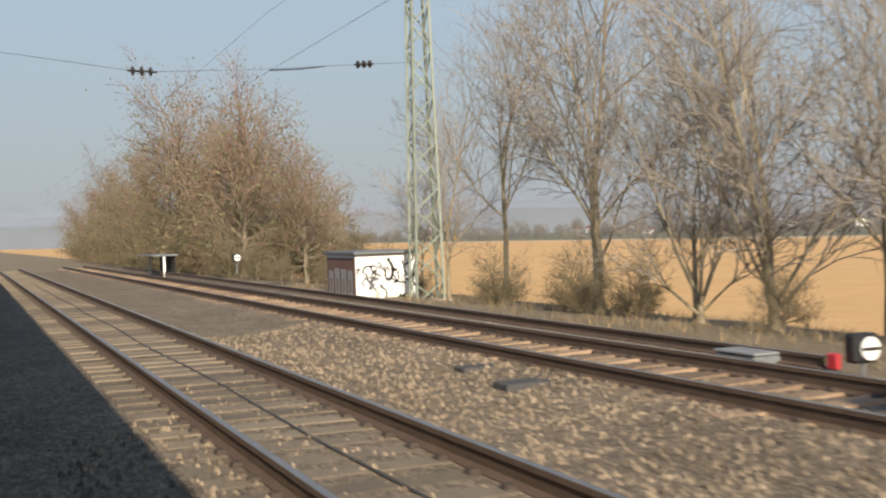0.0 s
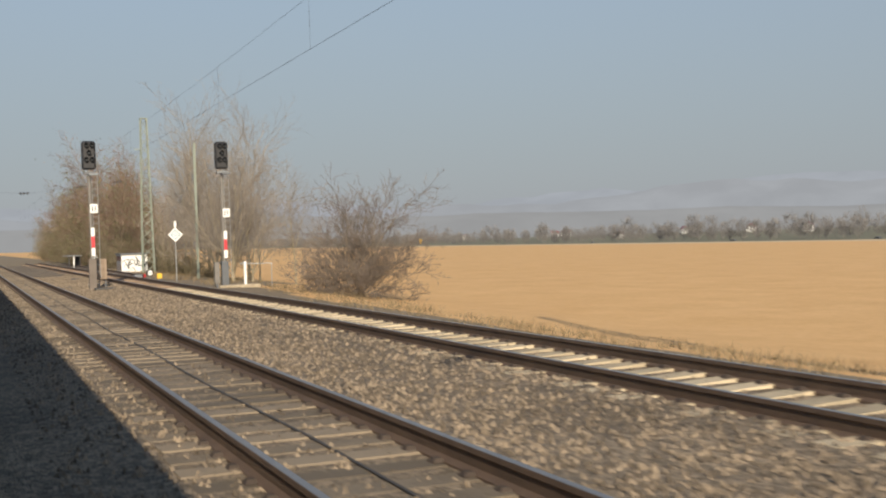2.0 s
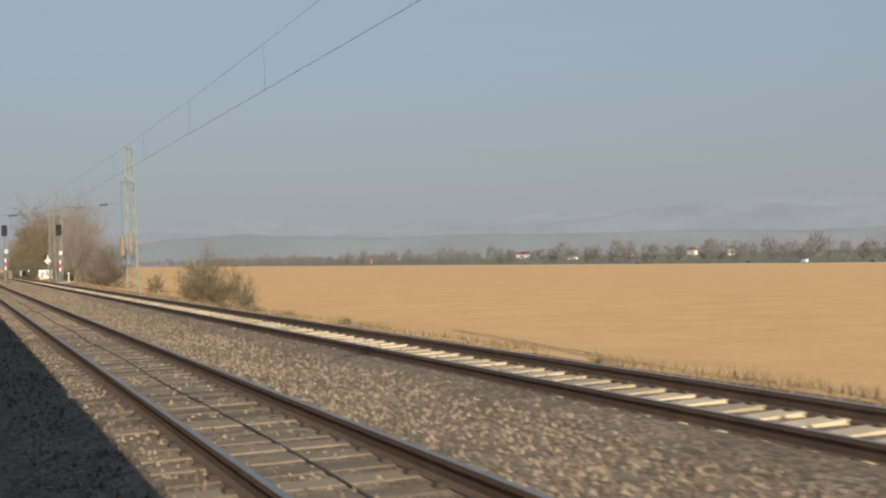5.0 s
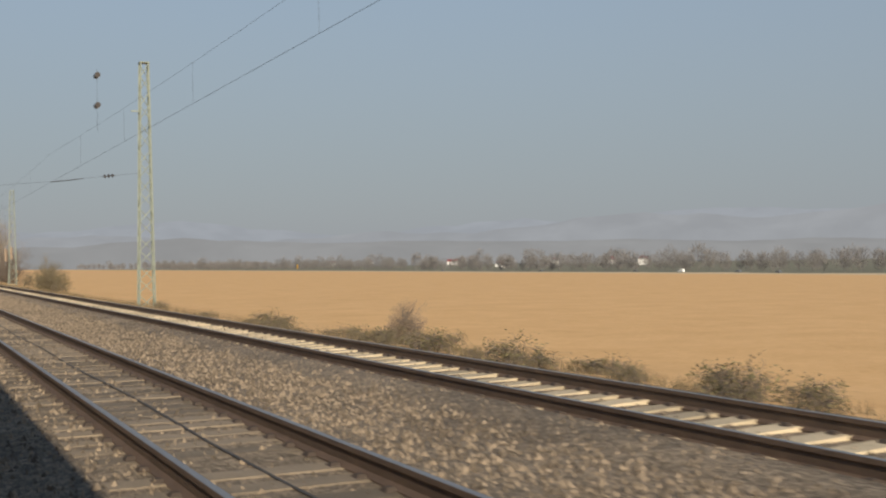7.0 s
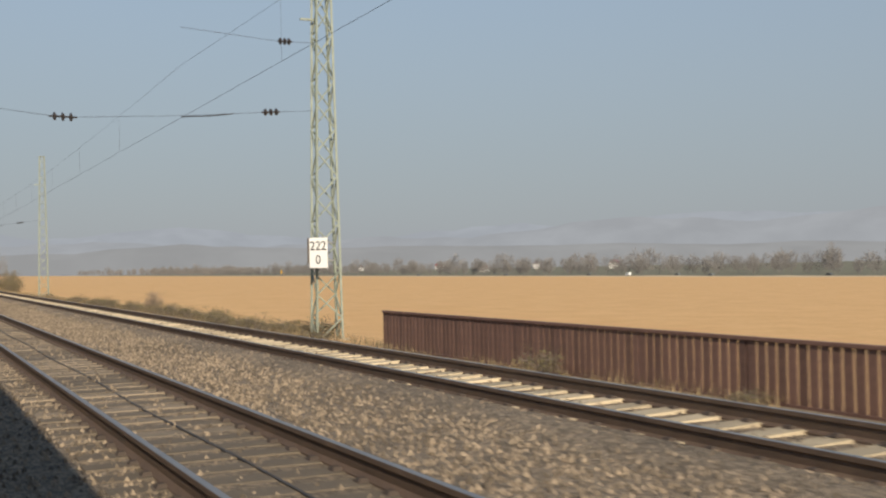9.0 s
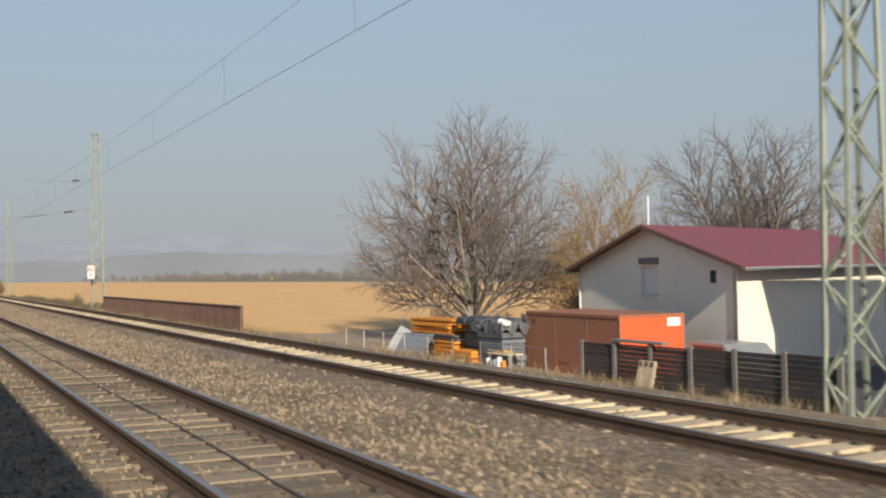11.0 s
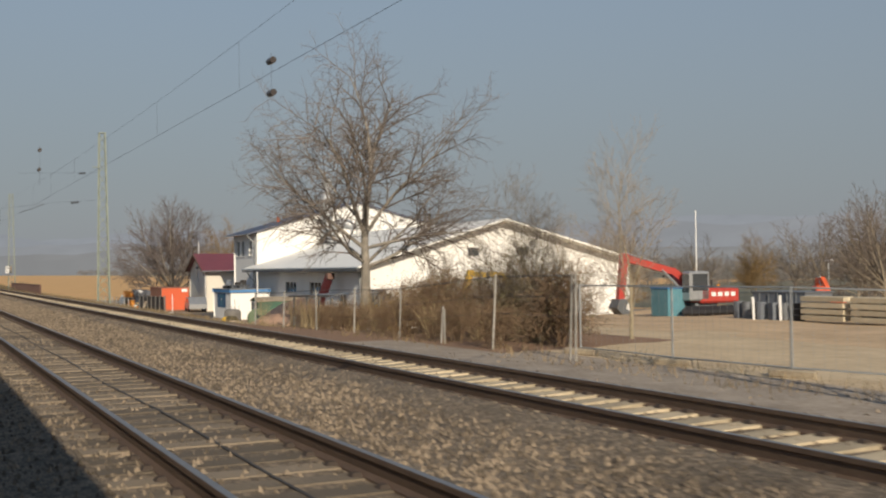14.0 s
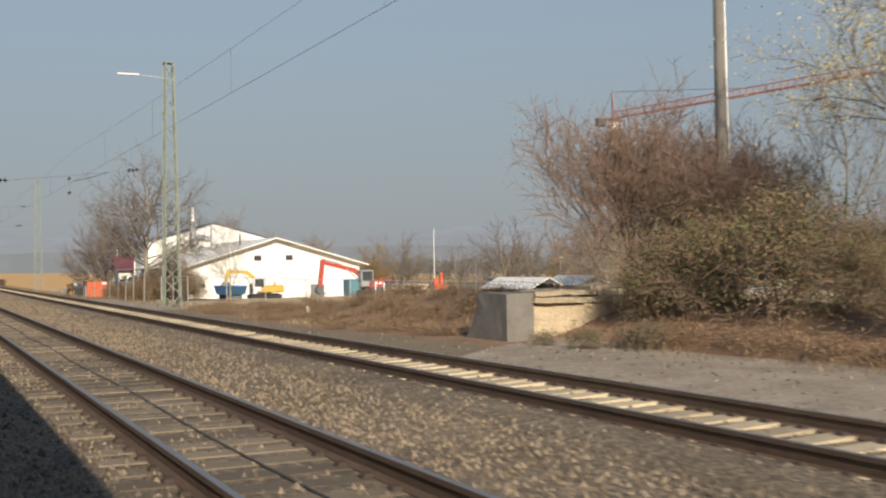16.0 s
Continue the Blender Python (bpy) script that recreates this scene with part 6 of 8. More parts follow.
for k in range(5):
    o = thing("dry_cane", pose(22.9 + 0.12 * k, -239.3 - 0.32 * k, zk, jr.uniform(-14, 14), jr.uniform(-6, 12), 0), "thin dry cane leaning on the kiosk wall", "cane", "canes at the kiosk")
    part("stem", tb((0, 0, 0), (0, 0, jr.uniform(1.3, 2.3)), 0.03, 0.012, n=5), M_TWIGD, o)
pole = thing("flag_pole", pose(25.3, -240.5, zk), "slim white pole beside the kiosk", "pole")
part("shaft", tb((0, 0, 0), (0, 0, 4.6), 0.06, n=8), M_WHITE, pole)

# green shed, roll, red loader arm
gs = thing("garden_shed", pose(22.9, -311.2, ground_z(24, -245.5) * SIZE, 0, 0, -4) @ Matrix.Scale(0.9, 4), "green metal shed with grey double doors", "shed", metres=True)
bm = bmesh.new()
prof = ((0, -0.1), (2.75, -0.1), (2.75, 1.85), (1.375, 2.12), (0, 1.85))
lo, hi = [bm.verts.new((0, y, z)) for y, z in prof], [bm.verts.new((3.6, y, z)) for y, z in prof]
for k in range(5):
    bm.faces.new((lo[k], lo[(k + 1) % 5], hi[(k + 1) % 5], hi[k]))
bm.faces.new(lo)
bm.faces.new(hi)
bmesh.ops.recalc_face_normals(bm, faces=bm.faces)
part("body", bm, M_GREEN, gs)
for k in range(18):
    part("rib", bx(0.1 + 0.2 * k, 0.16 + 0.2 * k, -0.02, 0.0, 0.0, 1.83), M_GREEN, gs)
part("door_track", bx(-0.05, -0.003, 0.5, 2.3, 1.72, 1.82), M_FRAME, gs)
for a, b in ((0.62, 1.37), (1.39, 2.14)):
    d = part("door", bx(-0.03, -0.003, a, b, 0.05, 1.72), M_GALV, gs, "grey sheet door")
    part("handle", bx(-0.06, -0.03, b - 0.12, b - 0.06, 0.8, 1.0), M_BLACK, d)
for ya, yb in ((-0.12, 1.375), (2.87, 1.375)):
    bm = bmesh.new()
    solid(bm, ((-0.12, ya, 1.86), (3.72, ya, 1.86), (3.72, yb, 2.17), (-0.12, yb, 2.17)), 0.04, (0, 0, 1))
    part("roof", bm, M_CONC, gs)
ro = thing("green_tank", pose(20.3, -251.9, ground_z(20.3, -251.9)), "green ribbed drum lying on its side", "tank")
part("shell", tb((0.15, 0.72, 0.72), (-0.15, -0.66, 0.72), 0.72, n=26), M_TANKG, ro)
for k in range(6):
    c = Vector((0.15, 0.72, 0.72)).lerp(Vector((-0.15, -0.66, 0.72)), 0.06 + k * 0.17)
    dv = Vector((-0.3, -1.38, 0)).normalized() * 0.04
    part("rib", tb(c - dv, c + dv, 0.76, n=26), M_TANKG, ro)
part("end_plate", tb((-0.15, -0.66, 0.72), (-0.158, -0.70, 0.72), 0.66, n=26), M_TANKG, ro)
part("hole", tb((-0.157, -0.695, 0.95), (-0.162, -0.715, 0.95), 0.15, n=14), M_BLACK, ro)
ra = thing("loader_arm", pose(26.0, -251.8, 0.2), "dark red folded loader arm leaning before the workshop", "crane arm")
bm = bmesh.new()
strut(bm, (0.3, -0.6, 0.9), (0.0, 0.1, -0.6), 0.5)
strut(bm, (0.0, 0.1, -0.5), (-0.1, 0.6, -1.6), 0.42)
part("boom", bm, M_DKRED, ra)
bm = bmesh.new()
strut(bm, (-0.1, 0.6, -1.4), (-0.2, 0.9, -2.6), 0.28)
part("lower_arm", bm, M_DKRED, ra)
part("ram", tb((0.2, -0.1, 0.4), (-0.25, 0.9, -1.9), 0.07, n=8), M_BLACK, ra)
part("tip", bx(0.05, 0.65, -1.0, -0.3, 0.75, 1.25), M_BROWNW, ra)
for x, y, m, nm, lb in ((21.5, -254.6, M_WHITE, "white_barrel", "white plastic barrel lying in the yard"), (20.6, -256.0, M_WHITE, "white_barrel", "white plastic barrel lying in the yard")):
    o = thing(nm, pose(x, y, ground_z(x, y)), lb, "barrel", "barrels in the yard")
    part("shell", tb((0, -0.5, 0.25), (0, 0.5, 0.25), 0.25, n=14), m, o)
o = thing("orange_crate", pose(21.2, -255.2, ground_z(21.2, -255.2)), "orange crate on the yard ground", "crate")
part("box", bx(-0.4, 0.4, -0.5, 0.5, 0, 0.4, bevel=0.02), M_YELLOW, o)
rt = thing("red_toolbox", pose(24.9, -249.8, ground_z(24.9, -249.8), 0, 0, 20), "red tool box on the ground before the workshop", "box")
part("case", bx(-0.3, 0.3, -0.5, 0.5, 0, 0.32, bevel=0.05), M_RED, rt)
part("lid", bx(-0.31, 0.31, -0.51, 0.51, 0.32, 0.42, bevel=0.03), M_RED, rt)
part("grip", bx(-0.03, 0.03, -0.15, 0.15, 0.42, 0.48), M_BLACK, rt)
for k in range(9):
    x, y = 21.6 + jr.uniform(-0.4, 0.7), -244.2 - jr.uniform(0, 1.6)
    o = thing("rubble_block", pose(x, y, ground_z(x, y), 0, 0, jr.uniform(0, 180)), "pale block of rubble before the green shed", "rubble", "rubble before the shed")
    bm = bx(-jr.uniform(0.12, 0.35), jr.uniform(0.12, 0.35), -0.2, 0.2, -0.05, jr.uniform(0.08, 0.25), bevel=0.02)
    for v in bm.verts:
        v.co += 0.07 * Vector((1, 1, 0.5)) * noise.noise(v.co * 4 + Vector((k, 3, 0)))
    part("block", bm, (M_CONC, M_CREAM, M_PALESTONE)[k % 3], o)
o = thing("black_bin", pose(24.6, -248.9, ground_z(24.6, -248.9)), "black bin beside the green shed", "bin")
part("body", bx(-0.3, 0.3, -0.3, 0.3, 0, 1.0, bevel=0.04), M_BLACK, o)
for x, y, m, w, h in ((22.2, -242.2, M_GREYPOST, 0.62, 1.15), (21.6, -243.5, M_BRAMLEAF, 0.42, 0.55), (21.4, -242.9, M_SIGNY, 0.36, 0.42)):
    o = thing("sack", pose(x, y, ground_z(x, y), 0, 0, 30), "filled sack standing beside the kiosk", "sack", "sacks beside the kiosk")
    bm = bx(-w, w, -w, w, -0.05, h, bevel=w * 0.35)
    bmesh.ops.subdivide_edges(bm, edges=bm.edges, cuts=2, use_grid_fill=True)
    for v in bm.verts:
        v.co += Vector((0.09, 0.09, 0.07)) * noise.noise(v.co * 2.5 + Vector((x, y, 0)))
    part("bag", bm, m, o, smooth=True)
    part("tie", tb((0, 0, h - 0.05), (0.03, 0.02, h + 0.08), 0.07, 0.03, n=8), m, o)

# sand heap
heap = thing("sand_heap", pose(20.2, -259.3, ground_z(20.2, -259.3)), "brown heap of earth and sand", "heap")
vs, fs = [], []
hr = random.Random(6)
for j in range(15):
    for k in range(44):
        r, a = 4.6 * j / 14, 2 * math.pi * k / 44
        p = Vector((r * math.cos(a), r * math.sin(a), 0))
        z = 2.6 * max(0, 1 - (r / 4.6) ** 1.35) - 0.12 + 0.25 * noise.noise(p * 0.9) * min(1, r) + 0.06 * noise.noise(p * 4)
        vs.append(p + Vector((0, 0, z if j < 14 else -0.4)))
for j in range(14):
    for k in range(44):
        q = (k + 1) % 44
        fs.append((j * 44 + k, (j + 1) * 44 + k, (j + 1) * 44 + q, j * 44 + q))
raw("mound", vs, fs, M_SAND, heap, smooth=True)
for k in range(16):
    a, r = hr.uniform(0, 6.3), hr.uniform(1.0, 4.1)
    c = Vector((r * math.cos(a), r * math.sin(a), 2.6 * max(0, 1 - (r / 4.6) ** 1.35) - 0.08))
    s_ = hr.uniform(0.05, 0.12)
    bm = bmesh.new()
    bmesh.ops.create_icosphere(bm, subdivisions=1, radius=s_)
    for v in bm.verts:
        v.co = v.co * (1 + 0.4 * noise.noise(v.co * 9 + c)) + c
    part("clod", bm, M_SAND, heap)


# ---- yard things before the house ----
def container(name, m, L, W, H, mats, label):
    c = thing(name, m, label, "container", metres=True)
    part("side", bx(-L / 2, L / 2, -W / 2, -W / 2 + 0.05, 0.1, H), mats[0], c)
    part("side", bx(-L / 2, L / 2, W / 2 - 0.05, W / 2, 0.1, H), mats[0], c)
    part("end", bx(-L / 2, -L / 2 + 0.05, -W / 2 + 0.05, W / 2 - 0.05, 0.1, H), mats[1], c)
    part("end", bx(L / 2 - 0.05, L / 2, -W / 2 + 0.05, W / 2 - 0.05, 0.1, H), mats[1], c)
    part("roof", bx(-L / 2 - 0.03, L / 2 + 0.03, -W / 2 - 0.03, W / 2 + 0.03, H, H + 0.08, bevel=0.02), mats[2], c)
    part("floor", bx(-L / 2, L / 2, -W / 2, W / 2, 0.0, 0.1), mats[2], c)
    for x in (-L / 2 - 0.01, -L * 0.17, L * 0.17, L / 2 - 0.05):
        part("post", bx(x, x + 0.06, -W / 2 - 0.012, -W / 2, 0.1, H - 0.04), mats[0], c)
    part("edge_rail", bx(-L / 2, L / 2, -W / 2 - 0.04, -W / 2, H - 0.04, H, bevel=0.01), mats[2], c)
    for k in range(5):
        part("vent_slat", bx(-L / 2 + 0.5, -L / 2 + 0.85, -W / 2 - 0.014, -W / 2 + 0.004, H - 0.42 + k * 0.05, H - 0.395 + k * 0.05), M_WOODTRIM, c)
    for k in range(3):
        part("faded_mark", bx(0.5 + 0.32 * k, 0.74 + 0.32 * k, -W / 2 - 0.004, -W / 2 + 0.002, H - 0.48, H - 0.40), M_GREYPOST, c)
        part("faded_mark", bx(-0.9 + 0.3 * k, -0.74 + 0.3 * k, -W / 2 - 0.004, -W / 2 + 0.002, 0.3, 0.4), M_DKRED, c)
    return c


# long side faces the track, short orange end faces the sun
P0, P1, WC = Vector((22.98, -269.83)), Vector((22.70, -277.09)), 2.7
ax, ac = (P1 - P0).normalized(), Vector((0.999, -0.039))
cen = (P0 + P1) / 2 + ac * (WC / 2)
zc = ground_z(24, -217) * SIZE
m = Matrix(((ax.x, ac.x, 0, cen.x), (ax.y, ac.y, 0, cen.y), (0, 0, 1, zc), (0, 0, 0, 1)))
rc = container("shipping_container", m, 7.27, WC, -0.19 - zc, (M_RUST, M_ORANGE, M_RUST), "rust red container with a bright orange end")
part("label_board", bx(3.64, 3.65, 0.62, 1.17, -0.55 - zc, -0.25 - zc), M_WHITE, rc, "white label")

sr = random.Random(33)
ZH = -2.36


def stack(name, x, y0, y1, z0, z1, thick, depth, material, label, category, group, skew=2.5):
    """Boards lying on one another, each a little out of line."""
    n = max(1, round((z1 - z0) / (thick * 1.06)))
    for k in range(n):
        half = (y0 - y1) / 2 * sr.uniform(0.9, 1.02)
        b = thing(name, pose(x + sr.uniform(-0.08, 0.08), (y0 + y1) / 2 + sr.uniform(-0.12, 0.12), z0 + k * thick * 1.06, 0, 0, sr.uniform(-skew, skew)), label, category, group, metres=True)
        part("board", bx(-depth / 2, depth / 2, -half, half, 0, thick, bevel=0.012), material[k % len(material)], b)


# orange boards, with grey planks beneath and beside them
OB = ("formwork_board", "orange wooden formwork board in a stack", "board", "stacked formwork boards")
GP = ("grey_plank", "weathered grey plank in a stack", "plank", "stacked grey planks")
stack(OB[0], 22.4, -263.2, -265.3, ZH, -1.55, 0.085, 1.3, (M_YELLOW,), *OB[1:])
stack(OB[0], 22.0, -265.9, -267.8, ZH, -1.86, 0.085, 1.1, (M_YELLOW,), *OB[1:])
stack(GP[0], 22.5, -260.6, -263.0, ZH, -1.28, 0.09, 1.3, (M_GREYPOST, M_GREYM), *GP[1:])
stack(GP[0], 22.5, -262.6, -265.4, -1.55, -1.28, 0.09, 1.3, (M_GREYM, M_DKFENCE), *GP[1:])
stack(OB[0], 22.5, -260.6, -264.9, -1.27, -0.58, 0.08, 1.35, (M_YELLOW,), *OB[1:], skew=3.5)
stack(GP[0], 22.9, -265.3, -268.9, ZH, -0.6, 0.075, 1.2, (M_GREYM, M_GREYPOST, M_SLATE, M_DKFENCE), *GP[1:], skew=4)
stack(GP[0], 22.3, -267.9, -270.0, ZH, -1.05, 0.22, 1.1, (M_SLATE,), "slate grey sheet pack under a tarpaulin", "sheet", "slate sheet packs", skew=2)
for k in range(16):
    o = thing("scrap_pipe", pose(22.2 + sr.uniform(-0.4, 0.5), -266.6 - sr.uniform(0, 1.8), -0.95 + sr.uniform(0, 0.45), sr.uniform(-5, 5), sr.uniform(-5, 5), sr.uniform(-16, 16)), "thin metal pipe on the scrap heap", "pipe", "scrap pipes", metres=True)
    part("tube", tb((0, -sr.uniform(0.7, 1.5), 0), (0, sr.uniform(0.7, 1.5), 0), 0.028, n=6), (M_GALV, M_GREYM, M_WOODTRIM, M_TEALBOX)[k % 4], o)


def crumpled_sheet(x0, x1, y0, y1, top, drop, seed, material, label):
    """A tarpaulin thrown over a stack, its rim hanging down in folds."""
    o = thing("tarpaulin", pose((x0 + x1) / 2, (y0 + y1) / 2, top), label, "tarpaulin", "tarpaulins on the scrap heap", metres=True)
    bm = bmesh.new()
    nx_, ny_ = 26, 44
    grid = []
    for j in range(ny_ + 1):
        row = []
        for i in range(nx_ + 1):
            u, v = 2 * i / nx_ - 1, 2 * j / ny_ - 1
            r = max(abs(u), abs(v))
            q = Vector((u * 1.7 + seed, v * 2.6, seed))
            z = 0.22 * (0.5 - abs(noise.noise(q))) + 0.12 * (0.5 - abs(noise.noise(q * 2.7))) + 0.05 * noise.noise(q * 7)
            z -= drop * max(0.0, (r - 0.72) / 0.28) ** 1.3 * (0.75 + 0.6 * noise.noise(q * 1.9 + Vector((0, 5, 0))))
            fold = 1 - 0.16 * max(0.0, (r - 0.78) / 0.22)
            row.append(bm.verts.new((u * (x1 - x0) / 2 * fold + 0.05 * noise.noise(q * 3), v * (y1 - y0) / 2 * fold + 0.07 * noise.noise(q * 3.3 + Vector((3, 0, 0))), z)))
        grid.append(row)
    for j in range(ny_):
        for i in range(nx_):
            bm.faces.new((grid[j][i], grid[j][i + 1], grid[j + 1][i + 1], grid[j + 1][i]))
    bmesh.ops.solidify(bm, geom=bm.faces[:], thickness=0.012)
    part("cover", bm, material, o)


crumpled_sheet(21.5, 23.6, -270.4, -266.9, -0.62, 0.5, 3.1, M_TARP, "crumpled dark grey tarpaulin over a stack")
crumpled_sheet(21.6, 23.3, -268.0, -265.4, -0.55, 0.35, 8.4, M_SLATE, "crumpled slate grey sheet over planks")
o = thing("white_sack", pose(21.9, -269.9, -0.58, 10, 6, 20), "small white plastic sack on the tarpaulin", "sack", metres=True)
bm = bx(-0.16, 0.16, -0.26, 0.26, -0.08, 0.14, bevel=0.05)
for v in bm.verts:
    v.co += 0.06 * Vector((1, 1, 1)) * noise.noise(v.co * 9)
part("bag", bm, M_WHITE, o)
# leaning panels: a white one cut aslant and a large grey one
for x, ya, yb, yc, yd, z1, z2, m, lb in ((21.35, -258.1, -261.2, -260.9, -259.35, -1.28, -1.02, M_WHITE, "white panel leaning at the scrap heap"), (21.0, -260.1, -263.4, -264.0, -260.6, -1.24, -1.30, M_GALV, "large grey metal panel leaning at the scrap heap")):
    b = thing("leaning_panel", pose(x, (ya + yb) / 2, ZH), lb, "panel", "leaning panels", metres=True)
    bm = bmesh.new()
    yo = (ya + yb) / 2
    solid(bm, [(0, ya - yo, 0), (0, yb - yo, 0), (0.4, yc - yo, z1 - ZH), (0.4, yd - yo, z2 - ZH)], 0.04)
    part("sheet", bm, m, b)
# weathered plank fence behind, stepping up along its length
pk = thing("plank_fence", pose(24.2, -262, ZH), "weathered grey plank fence behind the scrap", "fence", metres=True)
for k in range(6):
    ya, top = 8.6 - k * 2.75, 1.15 + 0.17 * k
    part("post", bx(0.02, 0.12, ya - 0.05, ya + 0.05, -0.3, top + 0.05), M_GREYPOST, pk)
    z = 0.1
    while z < top - 0.1:
        part("plank", bx(-0.02, 0.02, ya - 2.72, ya, z, min(z + 0.19, top)), M_GREYPOST, pk)
        z += 0.2
wf = thing("wire_fence", pose(19.45, 0, 0), "thin wire fence with grey posts before the scrap yard", "fence")
for k in range(9):
    y = -203.0 - k * 1.9
    part("post", tb((0, y, ground_z(19.45, y) - 0.2), (0, y, -1.27), 0.035, n=6), M_GALV, wf)
part("top_rail", tb((0, -203.0, -1.29), (0, -218.2, -1.29), 0.016, n=6), M_GREYPOST, wf)
for z in (-1.6, -1.95):
    bm = bmesh.new()
    wire_mesh(bm, [(0, -203.0 - k * 1.9, z) for k in range(9)], 0.006)
    part("strand", bm, M_WIRE, wf)
# trestle with yellow and white cans
ts = thing("trestle_table", pose(21.9, -269.95, ZH, 0, 0, 4), "work trestle with cans and yellow straps", "table", metres=True)
part("top", bx(-0.35, 0.35, -0.85, 0.85, 0.52, 0.57), M_PLANK, ts)
for dx in (-0.3, 0.3):
    for dy in (-0.75, 0.75):
        part("leg", bx(dx - 0.03, dx + 0.03, dy - 0.03, dy + 0.03, -0.02, 0.52), M_GALV, ts)
for k, (dy, h, mk) in enumerate(((0.6, 0.34, M_WHITE), (0.3, 0.28, M_GREYM), (-0.05, 0.3, M_WHITE), (-0.42, 0.42, M_WHITE), (-0.68, 0.3, M_YELLOW))):
    o = thing("canister", pose(21.45 - 0.05 * (k % 2), -269.95 + dy, ZH), ("white canister before the trestle", "grey canister before the trestle", "white canister before the trestle", "tall white canister before the trestle", "orange canister before the trestle")[k], "canister", "canisters at the trestle", metres=True)
    part("body", tb((0, 0, 0), (0, 0, h), 0.11, n=12), mk, o)
    part("shoulder", tb((0, 0, h), (0, 0, h + 0.04), 0.11, 0.06, n=12), mk, o)
    part("cap", tb((0, 0, h + 0.04), (0, 0, h + 0.08), 0.045, n=10), M_BLACK, o)
o = thing("folded_strap", pose(21.9, -269.7, ZH + 0.57, 0, 0, 12), "folded yellow strap lying on the trestle", "strap", metres=True)
for k in range(4):
    part("fold", bx(-0.25 + 0.03 * k, 0.25, -0.4 + 0.05 * k, 0.3 - 0.06 * k, 0.035 * k, 0.03 + 0.035 * k, bevel=0.01), M_SIGNY, o)
o = thing("roof_batten", pose(21.7, -270.0, ZH + 0.6, 3, 0, 6), "pale batten lying on the trestle", "batten", metres=True)
part("batten", bx(-0.03, 0.03, -1.1, 1.0, 0.0, 0.05), M_PLANK, o)

# dark board fence with grey posts
df = thing("board_fence", pose(20.4, 0, 0), "dark board fence with grey posts beside the track", "fence")
fy0, fn, fs = -219.3, 6, 1.53
for k in range(fn + 1):
    y = fy0 - k * fs
    zg = ground_z(20.4, y)
    ft = -1.02 + 0.035 * k
    part("post", bx(-0.09, 0.09, y - 0.08, y + 0.08, zg - 0.3, ft + 0.05, bevel=0.015), M_GREYPOST, df)
    if k < fn:
        z = zg - 0.1
        while z < ft - 0.06:
            part("board", bx(-0.02, 0.02, y - fs + 0.08, y - 0.08, z, min(z + 0.155, ft)), M_DKFENCE, df)
            z += 0.168
pl = thing("wooden_pallet", pose(19.95, -222.3, ground_z(19.95, -222.3), 0, 12, 0), "worn wooden pallet leaning on the fence", "pallet")
for k in range(6):
    part("slat", bx(-0.02, 0.01, -0.52 + k * 0.175, -0.36 + k * 0.175, 0.02, 1.12), M_PLANK, pl)
for z in (0.08, 0.55, 0.9):
    part("stringer", bx(0.01, 0.09, -0.52, 0.52, z, z + 0.12), M_WOODTRIM, pl)
for k in range(3):
    part("block", bx(-0.05, -0.02, -0.4 + k * 0.33, -0.24 + k * 0.33, 0.92, 1.08), M_WOODTRIM, pl)
br = thing("timber_beam", pose(20.4, -221.9, -0.90), "grey timber beam lying on the fence top", "beam")
part("beam", bx(-0.15, 0.15, -1.6, 1.6, 0.0, 0.1, bevel=0.02), M_GREYPOST, br)
mk_ = thing("marker_pole", pose(20.0, -232.4, ground_z(20, -232.4)), "thin white marker pole in the yard", "pole")
part("shaft", tb((0, 0, -0.2), (0, 0, 2.0), 0.04, n=8), M_WHITE, mk_)
wl = thing("white_ball", pose(19.5, -233.2, ground_z(19.5, -233.2)), "white plastic ball on the yard ground", "ball")
bm = bmesh.new()
bmesh.ops.create_uvsphere(bm, u_segments=16, v_segments=10, radius=0.17, matrix=Matrix.Translation((0, 0, 0.17)))
part("shell", bm, M_WHITE, wl, smooth=True)
part("stub", tb((0, 0, 0.33), (0, 0, 0.38), 0.03, n=8), M_GREYM, wl)
wb = thing("wheelie_bin", pose(26.7, -231.9, ground_z(26.7, -231.9)), "dark wheelie bin against the hall wall", "bin")
bm = bx(-0.3, 0.25, -0.3, 0.3, 0.05, 1.0, bevel=0.03)
part("body", bm, M_BLACK, wb)
part("lid", bx(-0.34, 0.27, -0.33, 0.33, 1.0, 1.08, bevel=0.03), M_BLACK, wb)
for dy in (-0.25, 0.25):
    part("wheel", tb((0.2, dy - 0.04, 0.1), (0.2, dy + 0.04, 0.1), 0.1, n=12), M_GREYM, wb)
for x, y, s in ((20.6, -234.4, 0.9), (20.9, -235.6, 1.1), (20.6, -236.8, 0.9), (21.2, -237.8, 0.8)):
    put(bracken, x, y, s, 70 * s, -0.08, label="heap of dry brown bramble in the yard", sz=s * 0.5)


